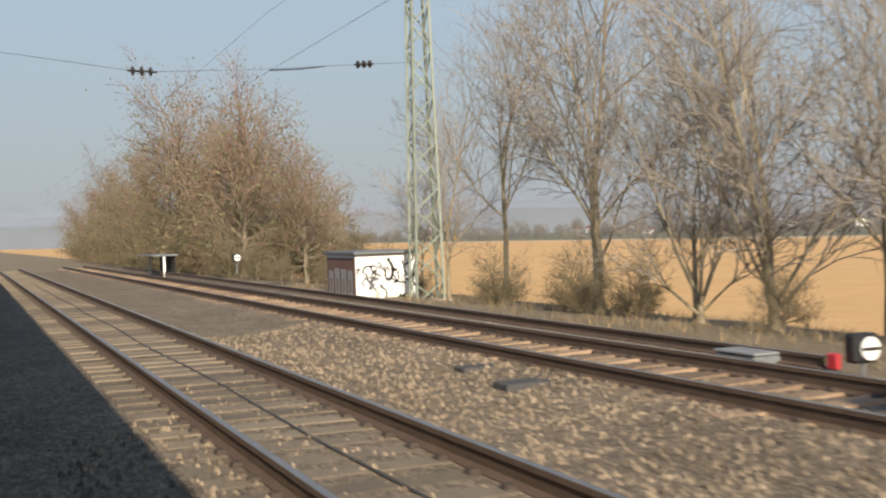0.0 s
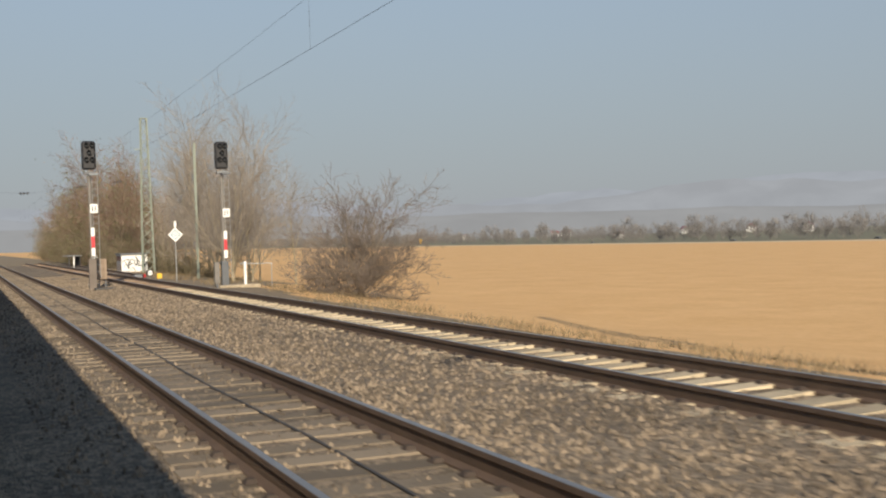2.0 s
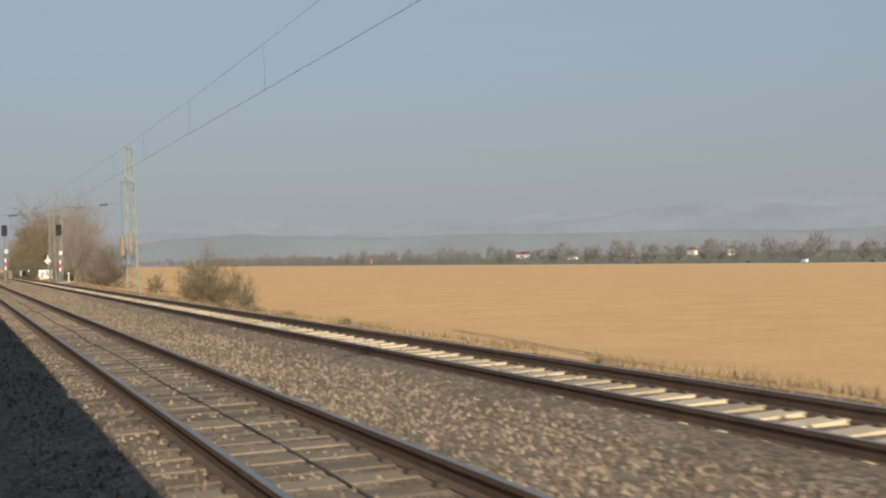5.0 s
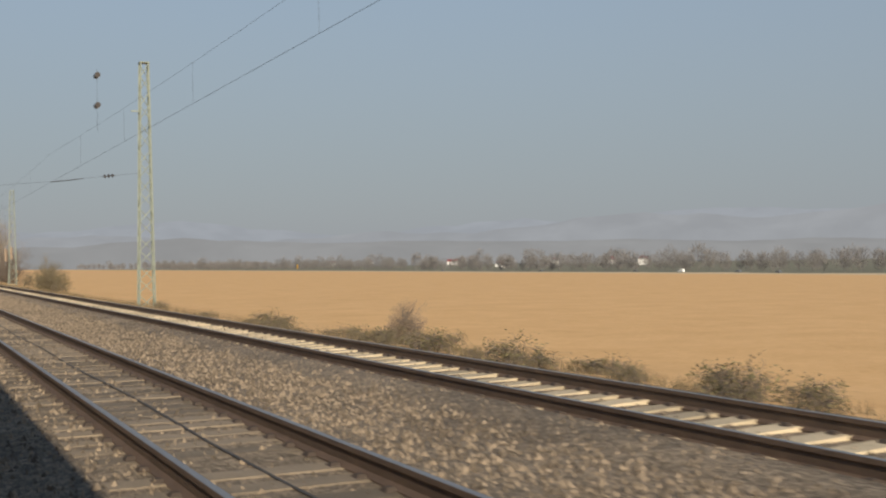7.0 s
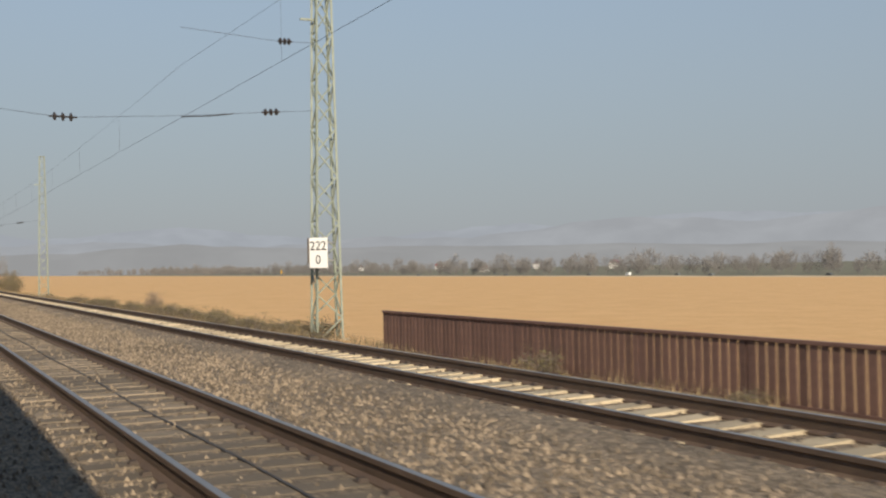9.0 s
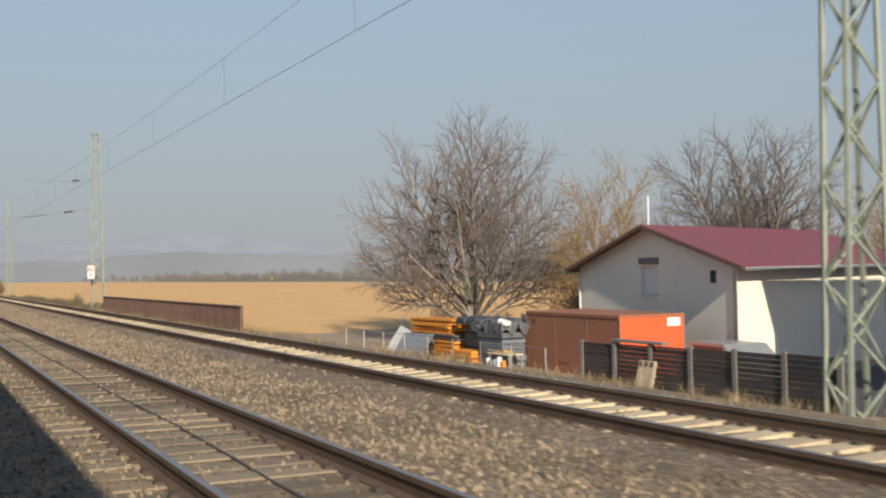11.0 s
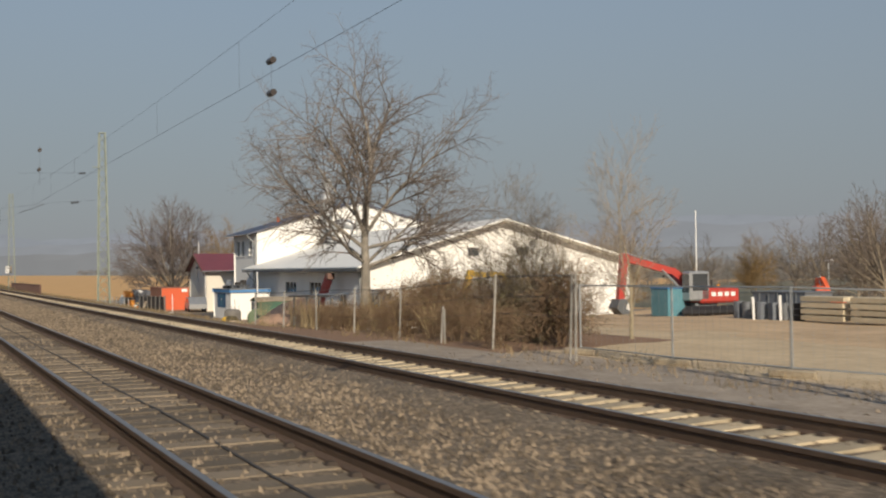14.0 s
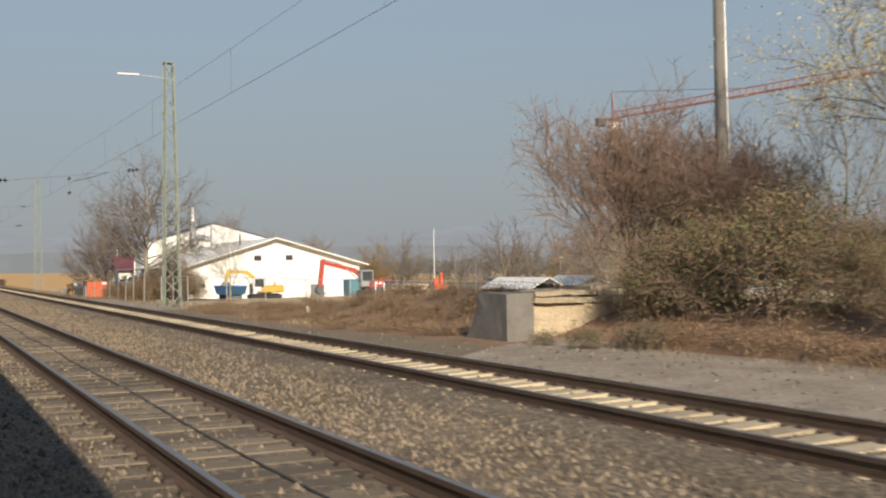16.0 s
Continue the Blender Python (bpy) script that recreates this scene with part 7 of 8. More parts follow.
def car(m, paint, label, group="", van=False, metres=False):
    c = thing("car", m, label, "car", group, metres=metres)
    h = 1.45 if not van else 2.2
    prof = ((-2.1, 0.35), (2.1, 0.35), (2.15, 0.75), (1.4, 0.92), (0.8, h), (-1.2, h), (-1.9, 0.98), (-2.15, 0.8)) if not van else ((-2.4, 0.35), (2.4, 0.35), (2.45, 1.0), (1.8, 1.2), (1.3, h), (-2.4, h))
    bm = bmesh.new()
    lo = [bm.verts.new((x, -0.85, z)) for x, z in prof]
    hi = [bm.verts.new((x, 0.85, z)) for x, z in prof]
    n = len(prof)
    bm.faces.new(lo)
    bm.faces.new(hi[::-1])
    for i in range(n):
        bm.faces.new((lo[i], hi[i], hi[(i + 1) % n], lo[(i + 1) % n]))
    bmesh.ops.recalc_face_normals(bm, faces=bm.faces)
    body = part("body", bm, paint, c)
    for s in (-1, 1):
        part("side_window", bx(-1.2, 0.75, s * 0.853 - 0.004, s * 0.853 + 0.004, 0.95, 1.35) if not van else bx(0.4, 1.5, s * 0.853 - 0.004, s * 0.853 + 0.004, 1.3, 1.9), M_GLASS, c)
        for x in (-1.35, 1.35):
            part("wheel", tb((x, s * 0.72, 0.32), (x, s * 0.88, 0.32), 0.32, n=16), M_BLACK, c)
    part("headlight", bx(2.08, 2.16, -0.75, -0.45, 0.6, 0.75), M_WHITE, c)
    part("headlight", bx(2.08, 2.16, 0.45, 0.75, 0.6, 0.75), M_WHITE, c)
    return c


CR = "cars on the far road"
far_car = car(pose(392, 1, ground_z(392, 1), 0, 0, 90), M_GREYM, "dark car on the distant road", CR)
for y in (-66, 24, 95, 180, 300):
    copy_thing(far_car, place(pose(392, y, ground_z(392, y), 0, 0, 90)))
wv = car(pose(390, 60, ground_z(390, 60), 0, 0, 90), M_WHITE, "white van on the distant road", CR, van=True)
copy_thing(wv, place(pose(390, -130, ground_z(390, -130), 0, 0, 90)))
ys = thing("yellow_sign", pose(300, 385, ground_z(300, 385)), "yellow board standing at the far edge of the field", "sign")
part("board", bx(-0.1, 0.1, -2.2, 2.2, 2.6, 6.6), M_SIGNY, ys)
for dy in (-1.5, 1.5):
    part("post", bx(-0.1, 0.1, dy - 0.1, dy + 0.1, -0.5, 2.7), M_GREYPOST, ys)

zy = ground_z(30, -226) * SIZE
car(pose(31.5, -284.7, zy, 0, 0, 8), M_RED, "bright red car parked between the house and the hall", "cars in the yard", metres=True)
car(pose(25.6, -279.2, ground_z(25.6, -222) * SIZE, 0, 0, 84), M_GALV, "silver car parked beside the house", "cars in the yard", metres=True)

# distant village houses on the slope
def far_house(x, y, turn):
    h = thing("distant_house", pose(x, y, ground_z(x, y), 0, 0, turn), "small pale house among the distant trees", "house", "distant village")
    part("wall", bx(-6, 6, -4.5, 4.5, -1, 5.5), M_RENDER, h)
    bm = bmesh.new()
    solid(bm, ((-6.5, -5, 5.4), (6.5, -5, 5.4), (6.5, 0, 9.2), (-6.5, 0, 9.2)), 0.3, (0, 0, 1))
    part("roof", bm, M_ROOFR, h)
    bm = bmesh.new()
    solid(bm, ((-6.5, 0, 9.2), (6.5, 0, 9.2), (6.5, 5, 5.4), (-6.5, 5, 5.4)), 0.3, (0, 0, 1))
    part("roof", bm, M_ROOFR, h)
    return h


h_ = far_house(700, 520, 20)
for x, y, a in ((720, 430, 70), (690, 610, 110), (740, 350, 30), (760, 700, 150), (700, 820, 60), (680, 920, 100), (640, 240, 40)):
    copy_thing(h_, place(pose(x, y, ground_z(x, y) + 4, 0, 0, a)))

# ---- works yard past the workshop ----
cn = thing("roof_frame", pose(0, 0, 0), "open grey steel roof frame on posts", "canopy")
for x, dz in ((18.3, 0.0), (22.0, 0.06)):
    bm = bmesh.new()
    strut(bm, (x, -261.2, 0.12 + dz), (x, -266.3, 0.28 + dz), 0.11)
    part("edge_beam", bm, M_GREYPOST, cn)
for k in range(12):
    y = -261.3 - k * 0.43
    bm = bmesh.new()
    strut(bm, (18.3, y, 0.15 + 0.16 * k / 12), (22.0, y, 0.21 + 0.16 * k / 12), 0.06)
    part("cross_beam", bm, M_GALV, cn)
for x, y in ((18.5, -261.5), (18.5, -263.2), (18.5, -266.1), (21.8, -261.5), (21.8, -266.1), (18.5, -264.7)):
    part("post", bx(x - 0.06, x + 0.06, y - 0.06, y + 0.06, ground_z(x, y) - 0.2, 0.16), M_GALV, cn)
mm = thing("mixer_machine", pose(22.6, -264.8, ground_z(22.6, -264.8)), "yellow and green concrete mixer under the roof", "machine")
part("drum", tb((0, -0.5, 1.0), (0.2, 0.45, 1.35), 0.55, 0.35, n=18), M_DIGGER, mm)
part("frame", bx(-0.5, 0.5, -0.6, 0.6, 0.1, 0.55, bevel=0.03), M_GREEN, mm)
part("hopper", tb((0.3, 1.3, 0.7), (0.3, 1.3, 2.5), 0.5, 0.8, n=14), M_GREYM, mm)
part("wheel", tb((-0.6, 0, 0.3), (-0.5, 0, 0.3), 0.3, n=14), M_BLACK, mm)
yt = thing("yellow_tank", pose(22.4, -267.0, ground_z(22.4, -267)), "upright yellow tank in the works yard", "tank")
part("shell", tb((0, 0, 0), (0, 0, 1.6), 0.5, n=18), M_DIGGER, yt)
part("lid", tb((0, 0, 1.6), (0, 0, 1.75), 0.5, 0.2, n=18), M_DIGGER, yt)
bt = thing("blue_skip", pose(28.0, -268.2, ground_z(28, -268.2)), "blue steel skip in the works yard", "skip")
bm = bx(-1.0, 1.0, -3.6, 3.6, 0.7, 1.6)
for v in bm.verts:
    if v.co.z < 1:
        v.co.y *= 0.7
part("tub", bm, M_BLUE, bt)
part("rim", bx(-1.05, 1.05, -3.65, 3.65, 1.6, 1.68), M_BLUE, bt)
for dy in (-1.1, 1.1):
    part("foot", bx(-0.8, 0.8, dy * 1.8 - 0.15, dy * 1.8 + 0.15, -0.1, 0.72), M_GREYM, bt)


def excavator(m, paint, label, arm, cab_paint=None):
    """arm: the boom's bends and the stick's end, as (forward, up)."""
    e = thing("excavator", m, label, "excavator", "excavators", metres=True)
    for s in (-1, 1):
        tr = bmesh.new()
        box(tr, -1.7, 1.7, s * 0.95 - 0.25, s * 0.95 + 0.25, 0.05, 0.7, bevel=0.22)
        part("track", tr, M_BLACK, e)
    part("undercarriage", bx(-0.7, 0.7, -0.7, 0.7, 0.45, 0.85), M_GREYM, e)
    part("body", bx(-1.9, 0.6, -1.1, 1.1, 0.85, 1.75, bevel=0.12), paint, e)
    cab = part("cab_frame", bx(0.0, 1.25, 0.2, 1.1, 1.0, 2.75, bevel=0.1), cab_paint or M_WHITE, e, "white cab")
    part("cab_window", bx(0.15, 1.1, 1.1, 1.106, 1.6, 2.6), M_GLASS, cab)
    part("cab_window", bx(0.15, 1.1, 0.194, 0.2, 1.6, 2.6), M_GLASS, cab)
    part("cab_window", bx(1.25, 1.256, 0.3, 1.0, 1.5, 2.6), M_GLASS, cab)
    bm = bmesh.new()
    p = [Vector((a, -0.3, b)) for a, b in arm]
    for k, (a, b) in enumerate(zip(p[:-1], p[1:-1])):
        strut(bm, a, b + (b - a).normalized() * 0.1, 0.44 - 0.03 * k)
    part("boom", bm, paint, e)
    bm = bmesh.new()
    strut(bm, p[-2] + Vector((-0.05, 0, 0.25)), p[-1], 0.36)
    part("stick", bm, paint, e)
    for a, b in ((p[0] + Vector((0.5, 0.22, 0.1)), p[-3].lerp(p[-2], 0.25) + Vector((0, 0.22, -0.1))), (p[-3].lerp(p[-2], 0.4) + Vector((0, 0, 0.28)), p[-2] + Vector((0.0, 0, 0.32)))):
        part("ram", tb(a, b, 0.06, n=8), M_GALV, e)
    part("beacon", tb((-0.9, 0.5, 1.75), (-0.9, 0.5, 1.95), 0.07, n=8), M_YELLOW, e)
    part("exhaust", tb((-1.2, -0.6, 1.75), (-1.2, -0.6, 2.2), 0.05, n=8), M_BLACK, e)
    for k in range(4 if cab_paint is M_GALV else 0):
        part("body_mark", bx(-1.6 + 0.42 * k, -1.32 + 0.42 * k, 1.1, 1.106, 1.25, 1.5), M_WHITE, e)
    bk = bmesh.new()
    a = p[-1]
    prof = [(a.x - 0.3, a.z + 0.1), (a.x + 0.25, a.z + 0.1), (a.x + 0.45, a.z - 0.4), (a.x + 0.1, a.z - 0.8), (a.x - 0.5, a.z - 0.75), (a.x - 0.1, a.z - 0.45)]
    prism(bk, prof, -0.75, 0.15)
    for v in bk.verts:
        v.co = Vector((v.co.x, v.co.z, v.co.y))
    bmesh.ops.recalc_face_normals(bk, faces=bk.faces)
    part("bucket", bk, M_GREYM, e)
    return e


excavator(pose(31.5, -336.0, ground_z(32, -269.5) * SIZE, 0, 0, 172) @ Matrix.Diagonal((0.95, 0.9, 0.78, 1)), M_DIGGER, "yellow excavator with a bent boom before the white gable", ((0.5, 1.4), (0.9, 2.6), (1.8, 3.45), (3.6, 3.55), (3.95, 2.2)))
excavator(pose(42.2, -337.2, ground_z(43, -275.5) * SIZE, 0, 0, 178) @ Matrix.Diagonal((1.1, 1.0, 0.98, 1)), M_REDX, "red excavator with its boom raised", ((0.4, 1.4), (0.95, 2.3), (1.5, 2.75), (4.5, 3.6), (4.75, 1.1)), M_GALV)
bc = thing("blue_toilet_cabin", pose(40.4, -274.4, ground_z(40.4, -274.4)), "blue site cabin beside the excavator", "cabin")
part("body", bx(-0.7, 0.7, -1.0, 1.0, 0, 1.9, bevel=0.03), M_TEALBOX, bc)
part("roof", bx(-0.75, 0.75, -1.05, 1.05, 1.9, 2.0, bevel=0.03), M_BLUE, bc)
ZS = ground_z(41, -284) * SIZE
sk = thing("waste_skip", pose(42.6, -344.6, ZS, 0, 0, 4), "dark grey steel skip among site clutter", "skip", metres=True)
bm = bx(-1.0, 1.0, -1.9, 1.9, 0.08, 1.35)
for v in bm.verts:
    v.co.y *= 0.78 + 0.22 * (v.co.z > 1)
part("shell", bm, M_SLATE, sk)
part("rim", bx(-1.06, 1.06, -1.96, 1.96, 1.35, 1.43, bevel=0.02), M_GREYM, sk)
for k in range(5):
    part("rib", bx(-1.05, -1.0, -1.3 + k * 0.65, -1.22 + k * 0.65, 0.1, 1.35), M_GREYM, sk)
for k, (x, y, h) in enumerate(((39.7, -345.0, 1.2), (39.8, -346.9, 1.3))):
    o = thing("white_post", pose(x, y, ZS, 2 * k - 3, 0, 0), "white painted post among site clutter", "post", "white posts on the site", metres=True)
    part("shaft", tb((0, 0, -0.1), (0, 0, h), 0.07, n=8), M_WHITE, o)
for k in range(7):
    o = thing("steel_drum", pose(40.5 + sr.uniform(-0.4, 0.4), -343.0 - k * 0.72, ZS), "dark grey steel drum standing on the site", "drum", "steel drums on the site", metres=True)
    part("body", tb((0, 0, 0), (0, 0, 0.9), 0.29, n=14), (M_SLATE, M_GREYM, M_BLACK, M_SLATE)[k % 4], o)
    for z in (0.3, 0.6, 0.88):
        part("hoop", tb((0, 0, z), (0, 0, z + 0.03), 0.302, n=14), M_GREYM, o)
excavator(pose(48.0, -341.5, ground_z(45, -280) * SIZE, 0, 0, 70) @ Matrix.Scale(0.6, 4), M_ORANGE, "small orange digger behind the timber stacks", ((0.5, 1.4), (0.9, 2.6), (1.8, 3.4), (3.0, 3.2), (3.6, 1.8)), M_ORANGE)
rm = thing("plate_compactor", pose(39.4, -356.6, ground_z(39.4, -290) * SIZE, 0, 0, 20), "small red compactor with a bent handle", "compactor", metres=True)
part("plate", bx(-0.35, 0.35, -0.3, 0.3, 0.02, 0.16, bevel=0.04), M_BLACK, rm)
part("engine", bx(-0.25, 0.25, -0.25, 0.25, 0.16, 0.75, bevel=0.06), M_RED, rm)
part("handle", tb((0.25, 0, 0.5), (0.9, 0, 1.15), 0.03, n=6), M_BLACK, rm)
for k in range(3):
    o = thing("tyre_pile", pose(40.6 + sr.uniform(-0.5, 0.5), -356.2 - k * 0.95, ground_z(40.5, -290) * SIZE), "two worn black tyres piled on the site", "tyres", "tyres on the site", metres=True)
    for z in (0.0, 0.25):
        t = part("tyre", tb((0.03 * k, z * 0.2, z), (0.03 * k, z * 0.2, z + 0.24), 0.36, n=16), M_BLACK, o)
    part("hub_hole", tb((0.03 * k, 0.05, 0.49), (0.03 * k, 0.05, 0.5), 0.19, n=12), M_GREYM, t)
for k in range(14):
    x, y = 39.2 + sr.uniform(0, 3.5), -356.5 - sr.uniform(0, 11)
    o = thing("building_rubble", pose(x, y, ground_z(40.5, -291) * SIZE, 0, 0, sr.uniform(0, 180)), "broken piece of building rubble on the site", "rubble", "rubble on the site", metres=True)
    bm = bx(-sr.uniform(0.15, 0.5), sr.uniform(0.15, 0.5), -0.25, 0.25, -0.05, sr.uniform(0.15, 0.55))
    for v in bm.verts:
        v.co += 0.12 * Vector((1, 1, 0.6)) * noise.noise(v.co * 3 + Vector((k, 0, 0)))
    part("piece", bm, (M_CONC, M_GREYM, M_DKRED, M_PLANK, M_SLATE)[k % 5], o)
# timber stacks
for s, (y0, y1) in enumerate(((-283.2, -285.5), (-285.8, -288.2))):
    for k in range(4):
        zg = ground_z(40.2, -286)
        for j in range(3):
            b = thing("timber_plank", pose(40.2 + 0.42 * j, (y0 + y1) / 2, zg + 0.12 + k * 0.36, 0, 0, sr.uniform(-1, 1)), "pale sawn timber baulk in a stack", "timber", "timber stacks")
            part("baulk", bx(-0.19, 0.19, -(y0 - y1) * 0.74, (y0 - y1) * 0.74, 0, 0.27, bevel=0.015), M_PLANK, b)
# white-roofed sheds and far halls
def low_shed(x, y, L, W, h, rise, turn, label, roof=M_ROOFW, body=M_GREYM):
    s = thing("low_shed", pose(x, y, ground_z(x, y), 0, 0, turn) @ Matrix.Diagonal((1.4, 1, 1, 1)), label, "shed", "sheds on the site")
    part("wall", bx(-L / 2, L / 2, -W / 2, W / 2, -0.3, h), body, s)
    for q in (-1, 1):
        bm = bmesh.new()
        solid(bm, ((-L / 2 - 0.3, q * (W / 2 + 0.3), h - 0.05), (L / 2 + 0.3, q * (W / 2 + 0.3), h - 0.05), (L / 2 + 0.3, 0, h + rise), (-L / 2 - 0.3, 0, h + rise)), 0.08, (0, 0, 1))
        part("roof", bm, roof, s)
    return s


low_shed(49.5, -293.8, 7.4, 4.0, 1.1, 1.1, 90, "low shed with a bright white sheet roof")
low_shed(54, -287.2, 4.5, 2.4, 2.0, 0.15, 86, "green site container with a flat roof", body=M_TEALBOX, roof=M_GREYM)
low_shed(62, -291, 7, 4, 1.3, 1.0, 84, "grey shed with a white roof", body=M_TEALBOX)
low_shed(96, -304, 14, 10, 4.2, 0.6, 80, "grey flat hall with a white fascia", body=M_GREYM)
low_shed(110, -322, 16, 9, 4.0, 0.8, 85, "grey flat hall with a white fascia")
low_shed(72, -309, 6, 2.5, 1.6, 0.3, 88, "small white site trailer with a flat roof", body=M_WHITE)
lp = thing("tall_pole", pose(60, -266.1, ground_z(60, -266.1)), "tall thin white pole in the site", "pole", "poles on the site")
part("shaft", tb((0, 0, 0), (0, 0, 9.4), 0.07, 0.05, n=8), M_WHITE, lp)
for x, y, h in ((70, -282, 4.5), (78, -297, 4.2), (84, -308, 4.0), (66, -276, 4.0)):
    s = thing("street_lamp", pose(x, y, ground_z(x, y)), "slim grey street lamp with a white head", "street lamp", "poles on the site")
    part("pole", tb((0, 0, 0), (0, 0, h), 0.06, n=8), M_GALV, s)
    part("head", bx(-0.1, 0.1, -0.5, 0.1, h, h + 0.12), M_WHITE, s)

# site fence of panels on concrete feet
FP = [(15.35, -286.2), (15.35, -289.2), (15.5, -292.1), (17.2, -295.2), (18.9, -297.9), (20.6, -300.6), (22.4, -303.4), (24.2, -306.2), (26.0, -309.0), (28.0, -311.8), (30.0, -314.5), (32.0, -317.2), (34, -320)]
sf = thing("site_fence", pose(0, 0, 0), "galvanised mesh site fence on concrete feet", "fence")
for (x, y), (x2, y2) in zip(FP, FP[1:]):
    z, z2 = ground_z(x, y), ground_z(x2, y2)
    fr = part("panel_frame", tb((x, y, z + 0.1), (x, y, z + 2.05), 0.032, n=6), M_GALV, sf)
    for zz in (0.2, 2.03):
        part("rail_tube", tb((x, y, z + zz), (x2, y2, z2 + zz), 0.02, n=6), M_GALV, fr)
    bm = bmesh.new()
    n = 16
    for k in range(1, n):
        a = Vector((x, y, z)).lerp(Vector((x2, y2, z2)), k / n)
        tube(bm, a + Vector((0, 0, 0.2)), a + Vector((0, 0, 2.03)), 0.0025, n=3, cap=False)
    tagged(part("mesh_infill", bm, M_GALV, fr), kind="stuff")
    part("foot", bx(-0.16, 0.16, -0.48, 0.48, -0.02, 0.17, bevel=0.03, m=Matrix.Translation((x, y, z)) @ Matrix.Rotation(0.3, 4, "Z")), M_CONC, sf)
for x, y, top in ((24.1, -305.4, 0.9), (24.0, -312.2, 2.45), (25.6, -312.6, 1.5), (27.5, -310.2, 2.0)):
    o = thing("fence_post", pose(x, y, ground_z(x, y)), "weathered grey steel post of an old fence", "post", "posts on the site")
    part("shaft", tb((0, 0, -0.2), (0.03, 0.02, top - ground_z(x, y)), 0.04, n=8), M_GREYPOST, o)
    if top > 2.2:
        part("plate", bx(-0.05, -0.04, -0.12, 0.12, 1.5, 1.75), M_WHITE, o, "small white plate")
of = thing("old_wire_fence", pose(13.8, -360, 0), "old wire fence with pale leaning posts along the hedge", "fence", metres=True)
OP = ((-343.0, 0.55, 0.02), (-347.2, 0.65, -0.1), (-351.4, 0.80, 0.12), (-355.4, 0.86, -0.05), (-359.4, 0.94, -0.14), (-362.5, 0.42, -0.12), (-362.75, 0.36, 0.05), (-365.7, 1.34, -0.22), (-369.6, 1.36, -0.12), (-369.85, 1.36, -0.02))
for y, top, tilt in OP:
    part("post", tb((0, y + 360, -0.9), (0.03, y + 360 + tilt, top), 0.03, n=7), M_PALEPOST, of)
tall = [(0.03, y + 360 + tilt, top - 0.05) for y, top, tilt in OP if top > 0.5]
for dz in (0.0, 0.5, 0.95):
    bm = bmesh.new()
    wire_mesh(bm, [(x, y, z - dz) for x, y, z in tall], 0.011 if dz == 0 else 0.005)
    part("strand", bm, M_WIRE, of)
for x, y, m, s in ((15.2, -311.0, M_CONC, 0.13),):
    o = thing("concrete_stub", pose(x, y, ground_z(x, y)), "short pale concrete stub among dead bracken", "stub", "stubs in the bracken")
    part("block", tb((0, 0, -0.3), (0, 0, s * 1.9), s, s * 0.85, n=10), m, o)
    part("cap", tb((0, 0, s * 1.9), (0, 0, s * 2.25), s * 0.35, n=10), M_WHITE, o)

# tower crane
cr = thing("tower_crane", pose(83.0, -282.5, ground_z(83, -282.5)), "red and white tower crane with a long jib", "crane")
H = 23.4 - ground_z(83, -282.5)
for sx in (-1, 1):
    for sy in (-1, 1):
        bm = bmesh.new()
        strut(bm, (sx * 0.5, sy * 0.5, 0), (sx * 0.5, sy * 0.5, H), 0.095)
        part("tower_leg", bm, M_CRANE, cr)
n = 20
for k in range(n):
    za, zb = H * k / n, H * (k + 1) / n
    for p, q in (((-0.5, -0.5), (0.5, -0.5)), ((0.5, -0.5), (0.5, 0.5)), ((0.5, 0.5), (-0.5, 0.5)), ((-0.5, 0.5), (-0.5, -0.5))):
        bm = bmesh.new()
        strut(bm, (*p, za), (*q, zb), 0.06)
        part("tower_brace", bm, M_CRANE, cr)
part("collar", bx(-0.75, 0.75, -0.75, 0.75, H - 1.6, H - 0.6, bevel=0.03), M_WHITE, cr, "white collar")
jd = Vector((0.16, -0.987, 0.0))
for off in (-0.45, 0.45):
    bm = bmesh.new()
    strut(bm, Vector((off, 0, H)) - jd * 3.2, Vector((off, 0, H + 0.3)) + jd * 46, 0.15)
    part("jib_chord", bm, M_CRANE, cr)
bm = bmesh.new()
strut(bm, Vector((0, 0, H + 1.0)), Vector((0, 0, H + 1.2)) + jd * 46, 0.15)
part("jib_chord", bm, M_CRANE, cr)
for k in range(40):
    a, b = jd * (k * 1.15), jd * (k * 1.15 + 0.58)
    for off in (-0.45, 0.45):
        bm = bmesh.new()
        strut(bm, a + Vector((off, 0, H)), b + Vector((0, 0, H + 1.0)), 0.07)
        part("jib_brace", bm, M_CRANE, cr)
part("counterweight", bx(-0.7, 0.7, -0.5, 0.5, H - 0.9, H + 0.4, bevel=0.05, m=Matrix.Translation(-jd * 3.2)), M_GREYM, cr)
bm = bmesh.new()
strut(bm, (0, 0, H), (0, 0.6, H + 4.1), 0.14)
strut(bm, (0.3, 1.2, H), (0, 0.6, H + 4.1), 0.12)
part("apex_frame", bm, M_CRANE, cr)
part("tie_cable", tb((0, 0.6, H + 4.1), Vector((0, 0, H + 1.1)) + jd * 26, 0.035, n=5), M_WIRE, cr)
part("tie_cable", tb((0, 0.6, H + 4.1), Vector((0, 0, H)) - jd * 3.2, 0.035, n=5), M_WIRE, cr)

# ruined loading ramp
rp = thing("loading_ramp", pose(0, 0, 0), "crumbling concrete loading ramp overgrown with brambles", "ramp", metres=True)


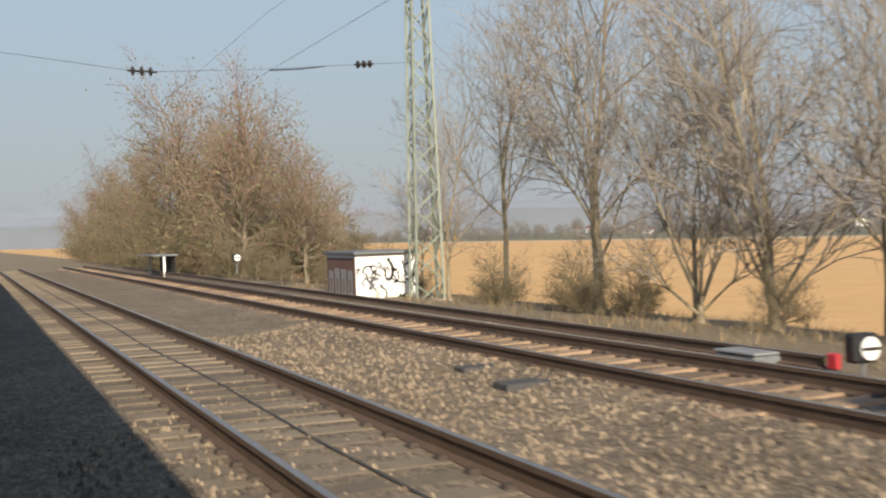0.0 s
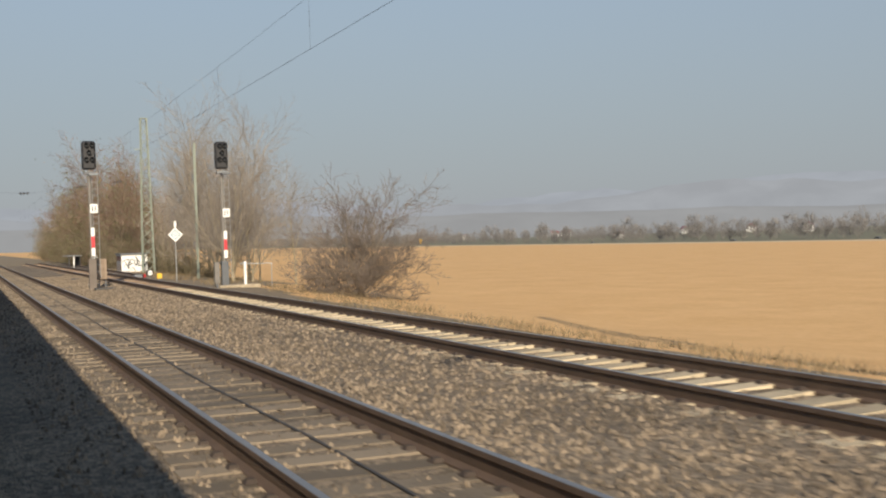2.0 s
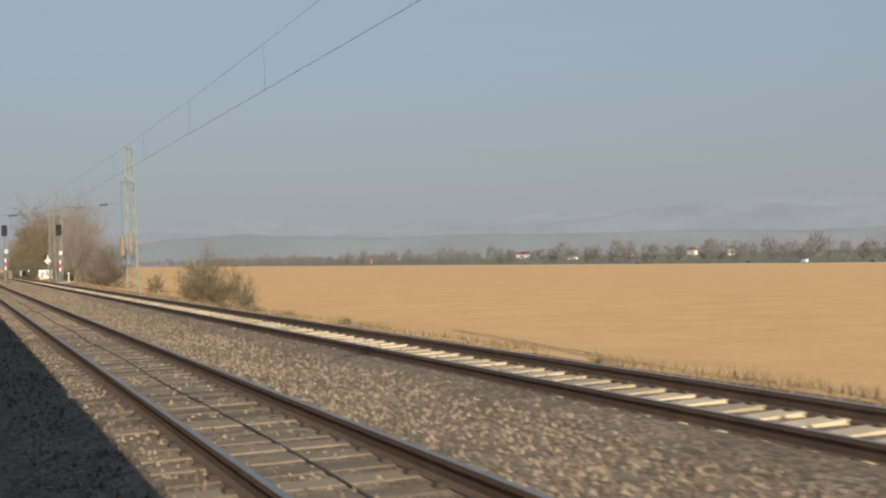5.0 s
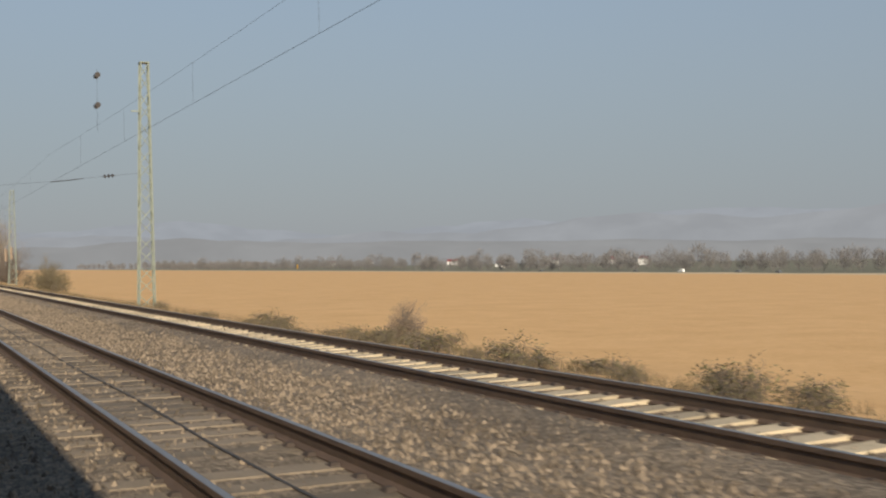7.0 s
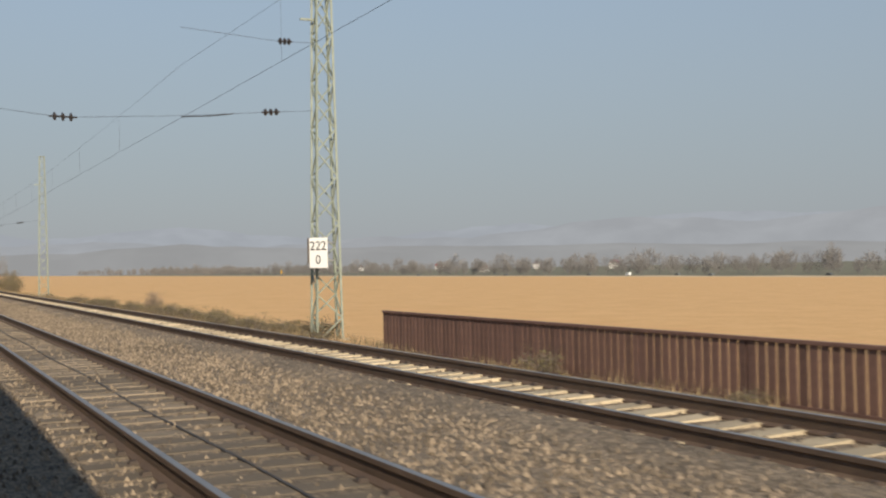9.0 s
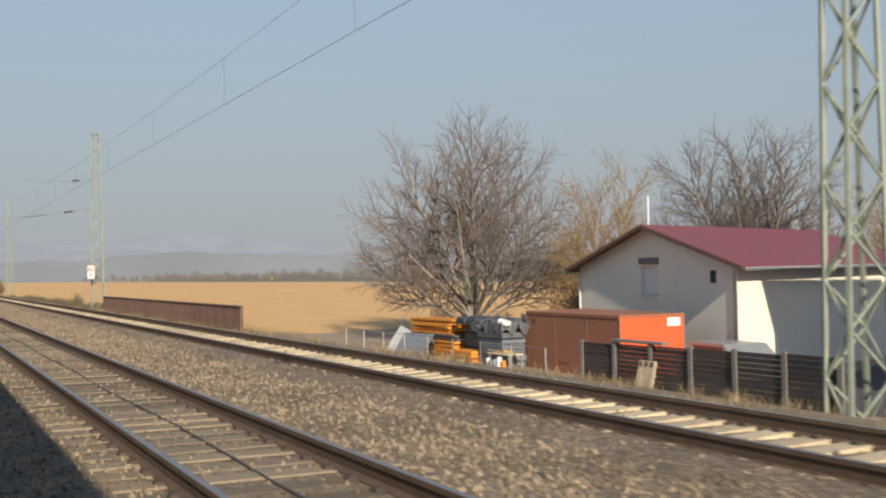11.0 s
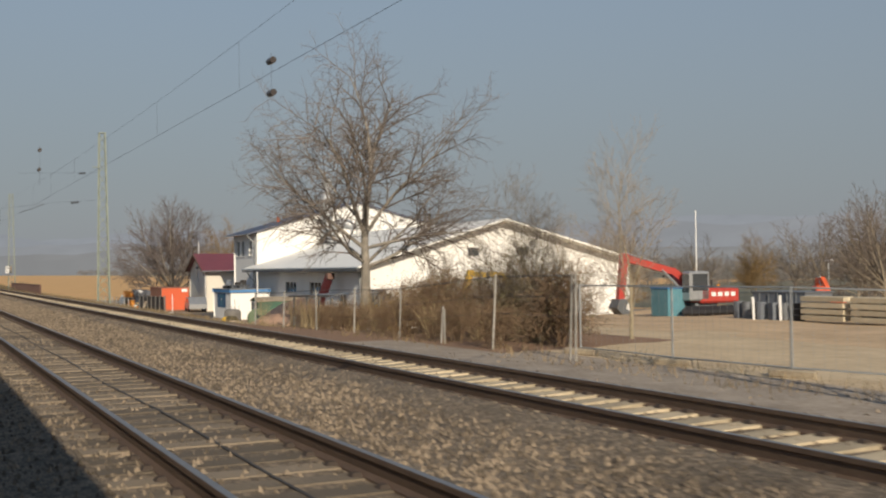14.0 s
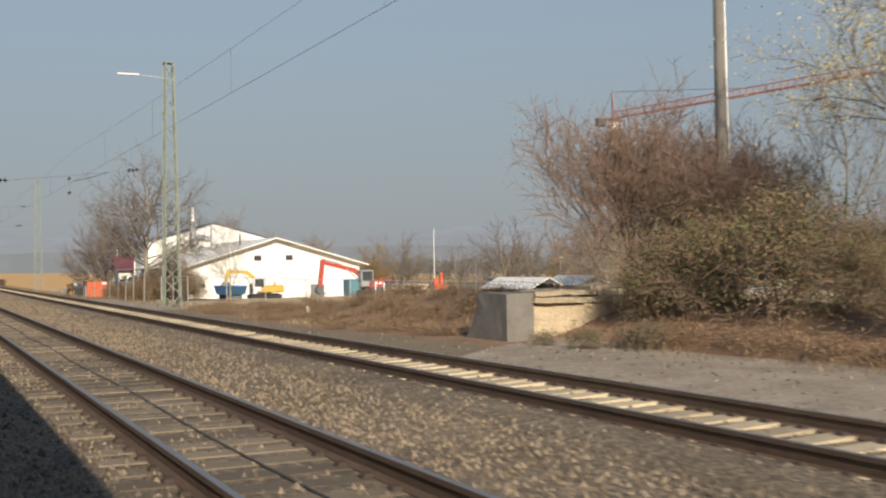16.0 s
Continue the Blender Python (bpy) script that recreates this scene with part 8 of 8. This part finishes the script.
def rough_block(a, cuts, rough, seed):
    """A worn block of masonry."""
    bm = bx(*a)
    bmesh.ops.subdivide_edges(bm, edges=bm.edges, cuts=cuts, use_grid_fill=True)
    for v in bm.verts:
        v.co += Vector((1, 1, 0.8)) * rough * (noise.noise(v.co * 2.3 + Vector((seed, 0, 0))) + 0.5 * noise.noise(v.co * 7 + Vector((0, seed, 0))))
    return bm


part("wall", rough_block((13.5, 17.6, -421.42, -419.4, -0.9, 0.52), 9, 0.05, 1), M_CREAM, rp, "cream weathered wall")
bm = rough_block((13.1, 13.85, -421.5, -419.9, -0.9, 0.80), 5, 0.03, 2)
for v in bm.verts:                                   # battered towards the field side
    v.co.y += 0.9 * max(0, 0.4 - v.co.z) * (v.co.y > -420.6)
part("pier", bm, M_GREYPOST, rp, "grey weathered pier")
for k, (x0, x1, y0, z0, z1, tilt) in enumerate(((13.8, 15.3, -421.62, 0.54, 0.68, 0.8), (15.25, 17.5, -421.55, 0.53, 0.66, -0.6), (13.95, 15.0, -421.45, 0.72, 0.84, -2.5), (14.7, 16.6, -421.2, 0.70, 0.83, 2.0), (15.9, 17.3, -420.9, 0.82, 0.94, -1.5))):
    s = thing("broken_slab", pose((x0 + x1) / 2, y0, (z0 + z1) / 2, 0, tilt, 3 * tilt), "broken concrete slab lying on the ramp", "slab", "broken slabs on the ramp", metres=True)
    part("slab", rough_block(((x0 - x1) / 2, (x1 - x0) / 2, 0, 1.5, (z0 - z1) / 2, (z1 - z0) / 2), 3, 0.035, 5 + k), M_CONC, s)
for x, y, s in ((13.1, -328.3, 0.4), (13.2, -329.6, 0.55), (14.0, -330.8, 0.7)):
    put(bramble, x, y, s, 50 * s)
sp = thing("steel_pole", pose(19.5, -330.3, ground_z(19.5, -330.3)), "tall grey steel pole behind the bushes", "pole")
part("shaft", tb((0, 0, -0.2), (0, 0, 15), 0.2, 0.15, n=12), M_GREYPOST, sp)
part("stay", tb((0.35, 0, -0.2), (0.15, 0, 12), 0.06, n=8), M_GALV, sp)

# ---- the train beside which the camera slides: its shade lies on the ballast ----
for k in range(22):
    y = 70 - k * 26.0
    c = thing("train_coach", pose(-1.55, y - 13, 0), "grey railway coach with dark windows on the first track", "train coach", "coaches of the train", metres=True)
    bm = bx(-1.42, 1.38, -12.85, 12.85, -0.12, 3.5, bevel=0.22)
    part("body", bm, M_TRAIN, c)
    for j in range(9):
        part("side_window", bx(1.372, 1.386, -11.6 + j * 2.6, -9.7 + j * 2.6, 1.0, 2.2), M_GLASS, c)
    for dy in (-9.5, 9.5):
        part("bogie", bx(-1.0, 1.0, dy - 1.6, dy + 1.6, -0.15, -0.02, bevel=0.01), M_BLACK, c)
